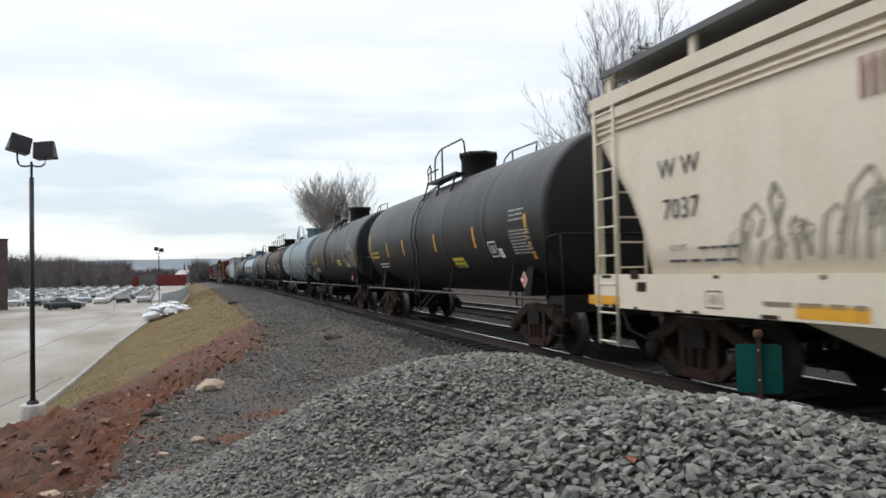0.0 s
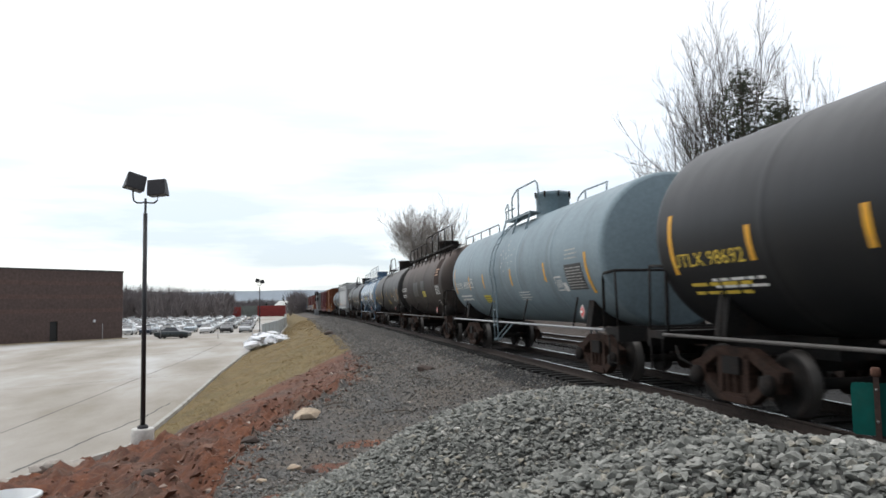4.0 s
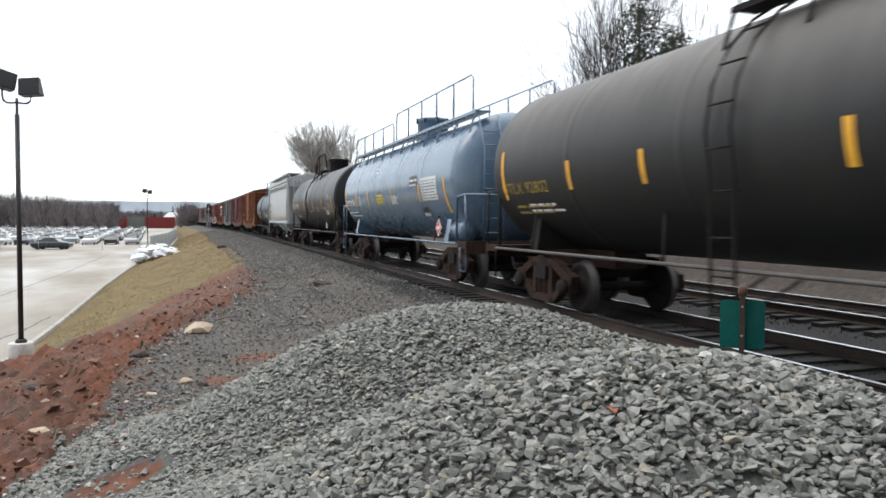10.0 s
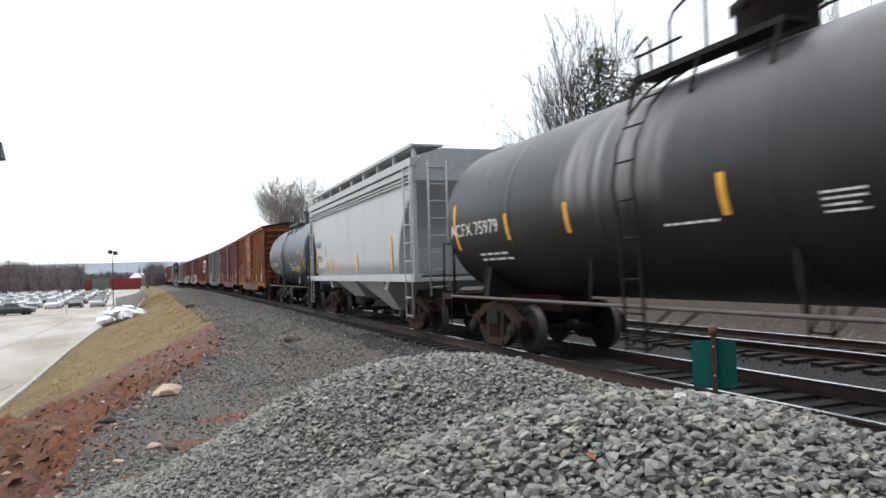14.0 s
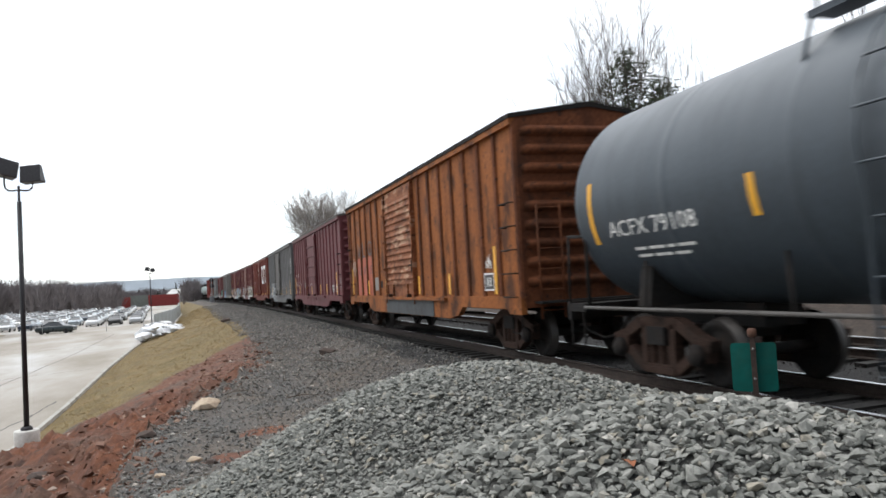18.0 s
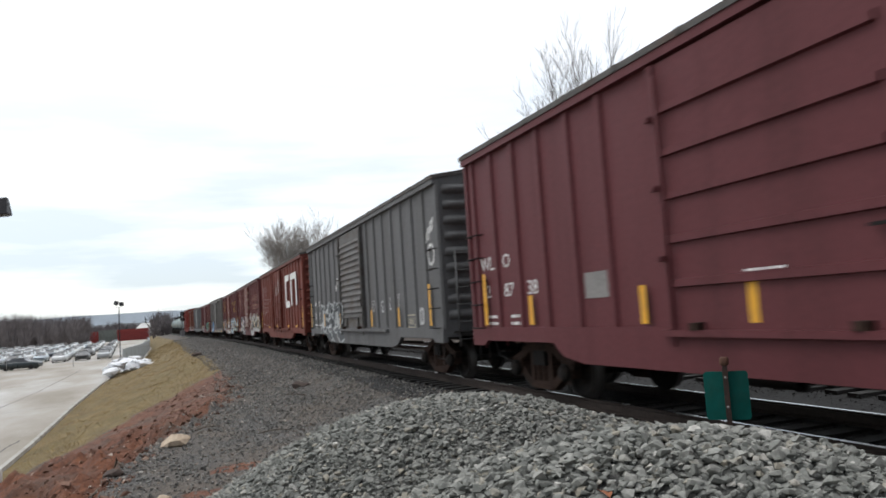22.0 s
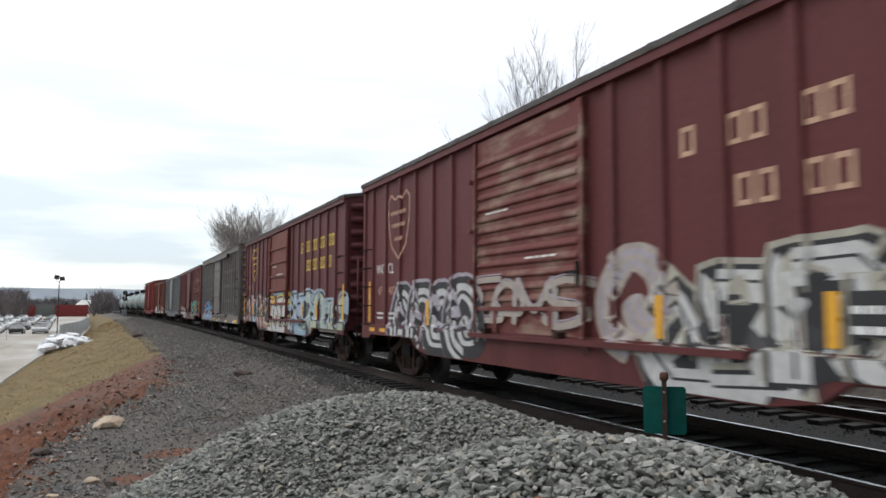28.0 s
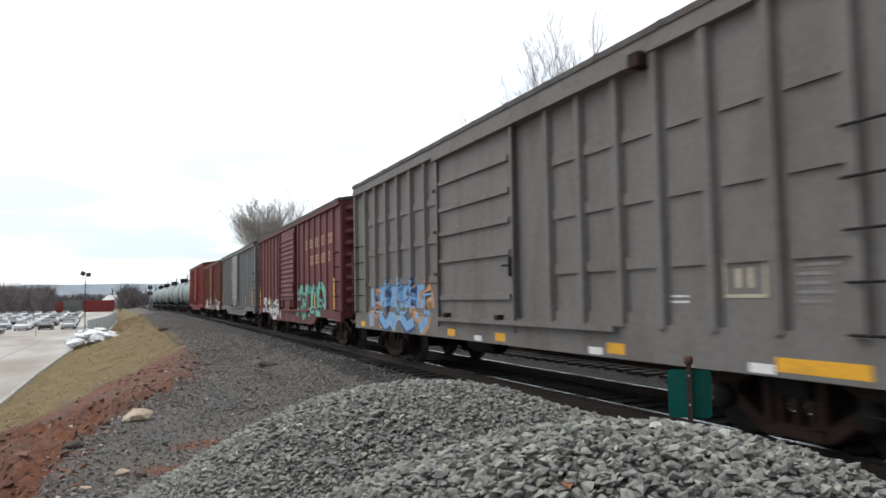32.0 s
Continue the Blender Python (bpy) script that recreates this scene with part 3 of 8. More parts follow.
def truck_meshes():
    """Meshes of a two-axle freight truck, round its own middle."""
    got = {}
    for s in (-1, 1):
        bm = bmesh.new()
        x0, x1 = sorted((s * 0.93, s * 1.08))
        beam(bm, [(-1.08, 0.53), (-0.82, 0.60), (-0.42, 0.79), (0.42, 0.79), (0.82, 0.60), (1.08, 0.53)], x0, x1, 0.15)
        beam(bm, [(-1.0, 0.44), (-0.72, 0.40), (-0.36, 0.17), (0.36, 0.17), (0.72, 0.40), (1.0, 0.44)], x0, x1, 0.13)
        for y in (-0.875, 0.875):
            box(bm, x0 - 0.01, x1 + 0.01, y - 0.16, y + 0.16, 0.33, 0.60)
        for y in (-0.32, 0.32):
            box(bm, x0, x1, y - 0.055, y + 0.055, 0.2, 0.78)
        box(bm, x0 - 0.02, x1 + 0.02, -0.36, 0.36, 0.12, 0.20)
        got["side_frame", s] = bm
    bm = bmesh.new()
    box(bm, -1.12, 1.12, -0.2, 0.2, 0.5, 0.74)
    box(bm, -0.35, 0.35, -0.3, 0.3, 0.70, 0.92)
    got["bolster", 0] = bm
    bm = bmesh.new()
    prof = [(0.0, 0.2)]
    for i in range(15):
        prof.append((0.08 if i % 2 else 0.055, 0.2 + i * 0.021))
    lathe(bm, prof + [(0.0, 0.5)], "z", 10)
    got["spring", 0] = bm
    bm = bmesh.new()
    lathe(bm, [(0, -1.09), (0.13, -1.09), (0.145, -1.14), (0.10, -1.2), (0, -1.21)], "x", 12)
    got["bearing_cap", 0] = bm
    bm = bmesh.new()
    prof = [(0.07, -0.09), (0.12, -0.09), (0.16, -0.03), (0.30, -0.02), (0.34, -0.065), (0.415, -0.065), (0.42, 0.045), (0.45, 0.055), (0.45, 0.075), (0.35, 0.07), (0.31, 0.03), (0.16, 0.04), (0.12, 0.08), (0.07, 0.08)]
    lathe(bm, prof, "x", 32, (-0.755, 0, 0))
    lathe(bm, [(r, -h) for r, h in prof][::-1], "x", 32, (0.755, 0, 0))
    for f in bm.faces:
        r = [math.hypot(v.co.y, v.co.z) for v in f.verts]
        f.material_index = 1 if min(r) > 0.41 else 0
    tube(bm, [(-1.16, 0, 0), (1.16, 0, 0)], 0.075, 12)
    got["wheelset", 0] = bm
    out = {}
    for key, bm in got.items():
        me = bpy.data.meshes.new(key[0])
        bm.normal_update()
        bm.to_mesh(me)
        bm.free()
        me.materials.append(STEEL_DARK if key[0] in ("bolster", "wheelset", "bearing_cap") else STEEL_RUST)
        if key[0] == "wheelset":
            me.materials.append(TREAD)
        out[key] = me
    return out


TRUCK = truck_meshes()
WHEELSETS = []


def truck(parent, y, rusty=True):
    b = part("truck", TRUCK["bolster", 0], None, parent)
    b.location = (0, y, 0)
    for s in (-1, 1):
        part("side_frame", TRUCK["side_frame", s], None, b, "cast steel side frame, rusty and oil-stained")
        for dy in (-0.2, 0.0, 0.2):
            part("spring", TRUCK["spring", 0], None, b).location = (s, dy, 0)
    for dy in (-0.875, 0.875):
        a = part("wheelset", TRUCK["wheelset", 0], None, b, "axle with two steel wheels, worn bright treads")
        a.location = (0, dy, 0.42)
        WHEELSETS.append((a, dy))
        for s in (-1, 1):
            cap = part("bearing_cap", TRUCK["bearing_cap", 0], None, b)
            cap.location = (0, dy, 0.42)
            if s > 0:
                cap.rotation_euler = (0, 0, math.pi)
    return b


def coupler(parent, y, s):
    bm = bmesh.new()
    y1 = y + s * 0.62
    box(bm, -0.07, 0.07, min(y, y1), max(y, y1), 0.80, 0.94)
    box(bm, -0.17, 0.05, *sorted((y1 - s * 0.05, y1 + s * 0.22)), 0.74, 1.0)
    box(bm, 0.02, 0.19, *sorted((y1 - s * 0.05, y1 + s * 0.10)), 0.76, 0.98)
    part("coupler", bm, STEEL_RUST, parent, "rusty knuckle coupler")
    bm = bmesh.new()
    tube(bm, [(-0.35, y, 0.82), (-0.38, y + s * 0.25, 0.5), (-0.2, y + s * 0.5, 0.36), (-0.02, y + s * 0.72, 0.42)], 0.025, 6)
    part("air_hose", bm, STEEL_DARK, parent, "black rubber brake hose")


def rung(bm, p0, p1, r=0.014, out=(-0.07, 0, 0)):
    """A bent grab bar standing off a wall."""
    o = Vector(out)
    tube(bm, [p0, Vector(p0) + o, Vector(p1) + o, p1], r, 6)


def underframe(parent, half, z=1.0, mat=None):
    mat = mat or STEEL_DARK
    part("centre_sill", bars((-0.22, 0.22, -half, half, z - 0.28, z)), mat, parent)
    bm = bmesh.new()
    tube(bm, [(-0.75, 0.9, 0.62), (-0.75, 0.9, 0.64), (-0.75, 1.9, 0.64)], 0.2, 12)
    tube(bm, [(-0.5, -3.2, 0.70), (-0.5, 3.6, 0.66)], 0.03, 6)
    part("brake_reservoir", bm, mat, parent, "grimy brake reservoir and rod")


# ---- boxcars ----
SIDES = {}


def boxcar(label, mat, door_mat=None, roof_mat=None, half=7.85, eave=4.36, posts_front=(), posts_back=(), door="corrugated", sill="belly", ribs=9, group="boxcars of the freight train", end_mat=None, door_at=(1.9, -1.15), post_mat=None, rib_rows=(), post_out=1.55, low=1.05):
    car = thing("boxcar", label, "boxcar", group)
    door_mat, roof_mat, end_mat = door_mat or mat, roof_mat or mat, end_mat or mat
    part("body", bars((-1.5, 1.5, -half + 0.06, half - 0.06, low, eave - 0.02)), mat, car)
    # roof: shallow gable with raised seams
    bm = bmesh.new()
    rise = 0.28
    prof = [(-1.62, eave - 0.05), (-1.62, eave + 0.03), (0, eave + rise), (1.62, eave + 0.03), (1.62, eave - 0.05), (0, eave + rise - 0.1)]
    a = [bm.verts.new((x, -half - 0.03, z)) for x, z in prof]
    b = [bm.verts.new((x, half + 0.03, z)) for x, z in prof]
    for k in range(6):
        bm.faces.new((a[k], a[(k + 1) % 6], b[(k + 1) % 6], b[k]))
    bm.faces.new(a[:3] + [a[5]])
    bm.faces.new(a[2:5] + [a[5]])
    bm.faces.new((b[:3] + [b[5]])[::-1])
    bm.faces.new((b[2:5] + [b[5]])[::-1])
    roof = part("roof", bm, roof_mat, car)
    for k in range(13):
        y = -half + 0.3 + k * (2 * half - 0.6) / 12
        bm = bmesh.new()
        beam_x(bm, [(-1.63, eave + 0.035), (0, eave + rise + 0.01), (1.63, eave + 0.035)], y - 0.05, y + 0.05, 0.07)
        part("roof_seam", bm, roof_mat, roof)
    y1, y0 = door_at
    for s in (-1, 1):
        # eave rail and side sill
        part("top_chord", bars((*sorted((s * 1.5, s * 1.6)), -half, half, eave - 0.16, eave - 0.03)), mat, car)
        bm = bmesh.new()
        if sill == "belly":
            # cut up over the trucks, deep in the middle
            edge = [(half, 0.84), (half - 0.5, 0.84), (half - 0.66, 0.93), (4.75, 0.93), (4.45, 0.74), (3.9, 0.66)]
            if half < 7:
                edge = [(half, 0.84)]
            prof = [(-half, 1.16), (half, 1.16)] + edge + [(-y, z) for y, z in edge[::-1]]
        else:
            prof = [(-half, 1.16), (half, 1.16), (half, 0.74), (-half, 0.74)]
        for x in (s * 1.46, s * 1.565):
            bm.faces.new([bm.verts.new((x, y, z)) for y, z in prof])
        v = list(bm.verts)
        n = len(prof)
        for k in range(n):
            bm.faces.new((v[k], v[(k + 1) % n], v[n + (k + 1) % n], v[n + k]))
        part("side_sill", bm, mat, car)
        spots = [half - 0.05, -half + 0.05]
        spots += [y for y in (posts_back or [half - 0.63 - 0.865 * k for k in range(9)]) if y > y1 + 0.22]
        spots += [y for y in (posts_front or [-half + 0.96 + 0.87 * k for k in range(9)]) if y < y0 - 0.22]
        for y in spots:
            w = 0.055 if abs(abs(y) - half) > 0.2 else 0.05
            bm = bmesh.new()
            v = [bm.verts.new((s * x, y + dy, z)) for z in (1.12, eave - 0.1) for x, dy in ((1.49, -w - 0.03), (post_out, -w), (post_out, w), (1.49, w + 0.03))]
            for f in ((0, 1, 5, 4), (1, 2, 6, 5), (2, 3, 7, 6), (0, 3, 2, 1), (4, 5, 6, 7)):
                bm.faces.new([v[i] for i in f])
            part("side_post", bm, post_mat or mat, car)
        SIDES[car] = (spots, post_out, y0, y1, door, sill)
        # door
        bm = bmesh.new()
        box(bm, *sorted((s * 1.5, s * 1.56)), y0, y1, 1.12, eave - 0.2)
        d = part("door", bm, door_mat, car, "sliding door with pressed horizontal ribs")
        n = 13 if door == "corrugated" else 5
        z0 = 1.55 if door == "corrugated" else 1.4
        for k in range(n):
            z = rib_rows[k] if rib_rows else z0 + (eave - 0.5 - z0) * (k + 0.5) / n
            t = 0.062 if door == "corrugated" else 0.05
            bm = bmesh.new()
            prof = ((1.56, -t * 0.6), (1.59, -t * 0.35), (1.597, 0.0), (1.59, t * 0.35), (1.56, t * 1.2)) if door == "corrugated" else ((1.56, -t), (1.615, -t * 0.8), (1.615, t * 0.8), (1.56, t))
            m = len(prof)
            v = [bm.verts.new((s * x, y, z + dz)) for y in (y0 + 0.12, y1 - 0.12) for x, dz in prof]
            for i in range(m - 1):
                bm.faces.new((v[i], v[i + 1], v[m + i + 1], v[m + i]))
            bm.faces.new(v[:m][::-1])
            bm.faces.new(v[m:])
            part("door_rib", bm, door_mat, d)
        if door == "corrugated":
            for y in (y0 + 0.75, y1 - 0.75):
                part("door_foot_post", bars((*sorted((s * 1.56, s * 1.61)), y - 0.05, y + 0.05, 1.16, 1.48)), door_mat, d)
            part("door_foot_rail", bars((*sorted((s * 1.56, s * 1.615)), y0 + 0.1, y1 - 0.1, 1.48, 1.54)), door_mat, d)
        for y in (y0 + 0.5, y1 - 0.5):
            part("door_roller", bars((*sorted((s * 1.56, s * 1.68)), y - 0.06, y + 0.06, 1.13, 1.21)), STEEL_RUST, d, "grimy roller housing at the door's foot")
        for z in (1.9, 2.7, 3.5):
            part("door_latch", bars((*sorted((s * 1.6, s * 1.69)), y1 - 0.06, y1 + 0.03, z, z + 0.06)), door_mat, d)
        for y in (y0 + 0.03, y1 - 0.03):
            bm = bmesh.new()
            box(bm, *sorted((s * 1.56, s * 1.60)), y - 0.045, y + 0.045, 1.14, eave - 0.2)
            tube(bm, [(s * 1.64, y - 0.11, 0.95), (s * 1.64, y - 0.11, eave - 0.35)], 0.018, 6)
            part("door_edge", bm, door_mat, d)
        part("door_track", bars((*sorted((s * 1.5, s * 1.66)), y0 - 2.6, y1 + 0.1, 1.06, 1.13)), mat, car)
        part("door_handle", bars((*sorted((s * 1.6, s * 1.64)), y0 + 0.06, y0 + 0.34, 1.96, 1.99), (*sorted((s * 1.6, s * 1.64)), y0 + 0.06, y0 + 0.10, 1.8, 2.1)), STEEL_DARK, d)
    for s in (-1, 1):
        # pressed end with deep ribs
        bm = bmesh.new()
        y = s * half
        box(bm, -1.52, 1.52, *sorted((y - s * 0.06, y)), 0.95, eave)
        vs = [bm.verts.new((x, yy, z)) for yy in (y - s * 0.06, y) for x, z in ((-1.52, eave), (1.52, eave), (0, eave + 0.26))]
        for f in ((0, 1, 2), (3, 5, 4), (0, 2, 5, 3), (1, 4, 5, 2)):
            bm.faces.new([vs[i] for i in f])
        wall = part("end_wall", bm, end_mat, car, "pressed steel end with horizontal ribs")
        for k in range(ribs):
            z = 1.25 + (eave - 1.35) * (k + 0.5) / ribs
            t = (eave - 1.35) / ribs * 0.30
            n = 4
            bm = bmesh.new()
            pr = [(y + s * 0.15 * abs(math.sin(math.pi * i / n)) ** 0.7, z - t + 2 * t * i / n) for i in range(n + 1)]
            v = [[bm.verts.new((x, yy, zz)) for yy, zz in pr] for x in (-1.40, -1.25, 1.25, 1.40)]
            for i in (0, 3):
                for vert in v[i]:
                    vert.co.y = y
            for c in range(3):
                for i in range(n):
                    f = bm.faces.new((v[c][i], v[c + 1][i], v[c + 1][i + 1], v[c][i + 1]))
                    f.smooth = True
            part("end_rib", bm, end_mat, wall)
        # ladders and grab bars
        for k in range(5):
            z = 1.15 + k * 0.42
            bm = bmesh.new()
            rung(bm, (-1.5, y - s * 0.12, z), (-1.5, y - s * 0.62, z), 0.014, (-0.13, 0, 0))
            part("grab_iron", bm, STEEL_DARK, car)
        bm = bmesh.new()
        for x in (-1.25, -0.8):
            tube(bm, [(x, y + s * 0.17, 0.75), (x, y + s * 0.17, 2.75)], 0.02, 6)
        for k in range(6):
            tube(bm, [(-1.25, y + s * 0.17, 0.9 + k * 0.36), (-0.8, y + s * 0.17, 0.9 + k * 0.36)], 0.014, 6)
        part("end_ladder", bm, end_mat, car)
        bm = bmesh.new()
        tube(bm, [(-1.5, y - s * 0.15, 1.1), (-1.5, y - s * 0.15, 0.5), (-1.5, y - s * 0.58, 0.5), (-1.5, y - s * 0.58, 1.1)], 0.016, 6)
        part("step", bm, STEEL_DARK, car)
        bm = bmesh.new()
        box(bm, -1.3, 1.3, *sorted((y, y + s * 0.3)), 1.02, 1.06)
        part("crossover_platform", bm, STEEL_DARK, car)
        coupler(car, y - s * 0.1, s)
        truck(car, s * (half - 1.72))
    bm = bmesh.new()
    lathe(bm, [(0.20, -0.015), (0.22, 0), (0.20, 0.015)], "y", 16, (0.55, -half - 0.28, 2.3))
    for k in range(4):
        a = k * math.pi / 2
        tube(bm, [(0.55, -half - 0.28, 2.3), (0.55 + 0.2 * math.cos(a), -half - 0.28, 2.3 + 0.2 * math.sin(a))], 0.012, 5)
    tube(bm, [(0.55, -half, 2.3), (0.55, -half - 0.3, 2.3)], 0.03, 8)
    part("brake_wheel", bm, STEEL_DARK, car, "hand brake wheel on the end wall")
    underframe(car, half, 1.05)
    return car


# ---- spray art: fat strokes laid over panels, posts, doors and sills ----
SHAPES = [
    [(0.95, 0.82), (0.6, 1.0), (0.12, 0.85), (0.2, 0.58), (0.75, 0.45), (0.92, 0.18), (0.5, 0.0), (0.02, 0.12)],
    [(0.0, 0.0), (0.12, 0.62), (0.5, 1.0), (0.86, 0.66), (0.8, 0.3), (0.3, 0.28)],
    [(0.12, 0.0), (0.05, 0.98), (0.65, 1.0), (0.95, 0.76), (0.5, 0.5), (0.7, 0.25), (1.05, 0.0)],
    [(0.5, 1.0), (0.1, 0.8), (0.02, 0.4), (0.4, 0.0), (0.85, 0.15), (0.98, 0.6), (0.6, 0.7), (0.45, 0.4)],
    [(0.0, 0.05), (0.08, 0.98), (0.5, 0.35), (0.92, 1.0), (1.0, 0.0)],
    [(0.1, 1.0), (0.02, 0.3), (0.35, 0.02), (0.8, 0.15), (0.95, 0.98), (0.5, 0.8)],
    [(0.95, 1.0), (0.1, 0.94), (0.4, 0.55), (0.05, 0.06), (1.0, 0.0), (0.8, 0.45)],
]
BAND = [(0.0, 0.3), (0.12, 0.6), (0.3, 0.35), (0.5, 0.65), (0.68, 0.3), (0.85, 0.6), (1.0, 0.4)]


def side_x(car, y, z):
    """How far out the near side of a boxcar stands at a spot."""
    posts, out_, y0, y1, door, sill = SIDES[car]
    if z < 1.165:
        return -1.568
    if y0 < y < y1:
        return -1.602 if door == "corrugated" else -1.566
    return -out_ - 0.003 if any(abs(y - q) < 0.075 for q in posts) else -1.504


def smooth_path(pts, round_):
    """Points a few centimetres apart along a bent line."""
    v = [Vector((*q, 0)) for q in pts]
    got = []
    for i in range(len(v) - 1):
        a, b, c, d = v[max(0, i - 1)], v[i], v[i + 1], v[min(len(v) - 1, i + 2)]
        n = max(2, round((c - b).length / 0.045))
        for k in range(n):
            t = k / n
            if round_:
                got.append(0.5 * (2 * b + (c - a) * t + (2 * a - 5 * b + 4 * c - d) * t * t + (3 * b - a - 3 * c + d) * t ** 3))
            else:
                got.append(b.lerp(c, t))
    return got + [v[-1]]


def spray(car, y0, y1, z0, z1, n, seed, layers, w=0.3, round_=True, fills=(), lap=1.12, label="bulging sprayed shape", band=False):
    """n fat shapes side by side from y0 (rear) to y1 (front); layers: (width, shift along, shift up, material), the widest first; band: one wavy band."""
    rng = random.Random(seed)
    step = (y0 - y1) / n
    belly = SIDES[car][5] == "belly"
    for i in range(n):
        stroke = BAND if band else SHAPES[(seed + i * 3 + rng.randrange(2)) % len(SHAPES)]
        flip, turn_over = rng.random() < 0.5 and not band, rng.random() < 0.4 and not band
        lift, lean = (0, 0) if band else (rng.uniform(-0.08, 0.10) * (z1 - z0), rng.uniform(-0.15, 0.2))
        base = None
        for k, (width, da, du, mat) in enumerate(layers):
            mat = fills[i % len(fills)] if mat is None else mat
            pts = []
            for a, u in stroke:
                a, u = 1 - a if flip else a, 1 - u if turn_over else u
                pts.append((step * (i + (a - 0.5) * lap + 0.5 + lean * (u - 0.5)) + da, z0 + (z1 - z0) * u + lift + du))
            path = smooth_path(pts, round_)
            bm = bmesh.new()
            rows = []
            for j, c in enumerate(path):
                d = path[min(j + 1, len(path) - 1)] - path[max(j - 1, 0)]
                d.normalize()
                ww = width * w * (0.78 + 0.34 * abs(d.y)) / 2
                if round_:
                    end = min(j, len(path) - 1 - j) * 0.045
                    ww = min(ww, math.sqrt(max(0.0004, end * (2 * ww + 0.01))))
                row = []
                for f in (-1, -0.34, 0.34, 1):
                    y = y0 - (c.x - d.y * f * ww)
                    z = max((0.675 if abs(y) < 3.9 else 0.755 if abs(y) < 4.45 else 0.945) if belly else 0.76, c.y + d.x * f * ww)
                    row.append(bm.verts.new((side_x(car, y, z) - 0.00035 * (i * len(layers) + k) - 0.0000012 * j - (0 if band else 0.0006), y, z)))
                rows.append(row)
            for ra, rb in zip(rows, rows[1:]):
                for m in range(3):
                    bm.faces.new((ra[m], ra[m + 1], rb[m + 1], rb[m]))
            ob = part("spray_fill" if base else "spray_shape", bm, mat, base or car, "" if base else label)
            base = base or ob


def sprayed(name, colour):
    return surf(name, colour, 0.6, 0, 0.16, 9, [c * 0.8 for c in colour], 0.6, 2.5, bump=0)


SP_WHITE, SP_BLACK = sprayed("white_spray", (0.50, 0.50, 0.49)), sprayed("black_spray", (0.018, 0.018, 0.02))
SP_SILVER, SP_SLATE = sprayed("silver_spray_outline", (0.42, 0.44, 0.44)), sprayed("slate_spray", (0.055, 0.062, 0.068))
SP_HALO, SP_LILAC = sprayed("pale_yellow_spray_edge", (0.36, 0.34, 0.28)), sprayed("grey_lilac_spray", (0.34, 0.31, 0.35))
SP_PINK, SP_SKY = sprayed("salmon_spray", (0.33, 0.155, 0.118)), sprayed("sky_blue_spray", (0.25, 0.37, 0.46))
SP_ICE, SP_LIME = sprayed("ice_blue_spray", (0.30, 0.38, 0.45)), sprayed("pale_lime_spray", (0.37, 0.40, 0.28))
SP_MIX, SP_GOLD = sprayed("pale_sea_spray", (0.32, 0.39, 0.36)), sprayed("yellow_spray_line", (0.50, 0.36, 0.05))
SP_TEAL, SP_MINT = sprayed("teal_spray", (0.06, 0.28, 0.36)), sprayed("mint_spray", (0.12, 0.38, 0.30))
SP_BLUE, SP_NAVY = sprayed("blue_spray", (0.16, 0.33, 0.56)), sprayed("navy_spray", (0.03, 0.06, 0.15))
SP_RUST, SP_CHALK = sprayed("orange_spray", (0.42, 0.22, 0.10)), sprayed("rubbed_white_spray", (0.36, 0.31, 0.27))
SP_MAROON = sprayed("maroon_spray_shade", (0.05, 0.018, 0.02))


def beam_x(bm, pts, y0, y1, t):
    """A flat bar between y0 and y1 along (x, z) points, t deep."""
    for (xa, za), (xb, zb) in zip(pts, pts[1:]):
        ring = [(xa, za), (xb, zb), (xb, zb - t), (xa, za - t)]
        v = [bm.verts.new((x, y, z)) for y in (y0, y1) for x, z in ring]
        for f in ((0, 1, 2, 3), (7, 6, 5, 4), (0, 4, 5, 1), (1, 5, 6, 2), (2, 6, 7, 3), (3, 7, 4, 0)):
            bm.faces.new([v[i] for i in f])


# ---- tank cars ----
PIPE = surf("dusty_grey_pipe", (0.085, 0.078, 0.072), 0.6, 0.1, 0.2, 20, (0.05, 0.04, 0.034), 0.6, 3.0)
PALE_PIPE = surf("pale_grey_pipe", (0.36, 0.37, 0.38), 0.5, 0.1, 0.15, 20, (0.2, 0.19, 0.18), 0.5, 3.0)
TANK_R, TANK_Z = 1.5, 2.5
ROUND = (TANK_R, TANK_Z)


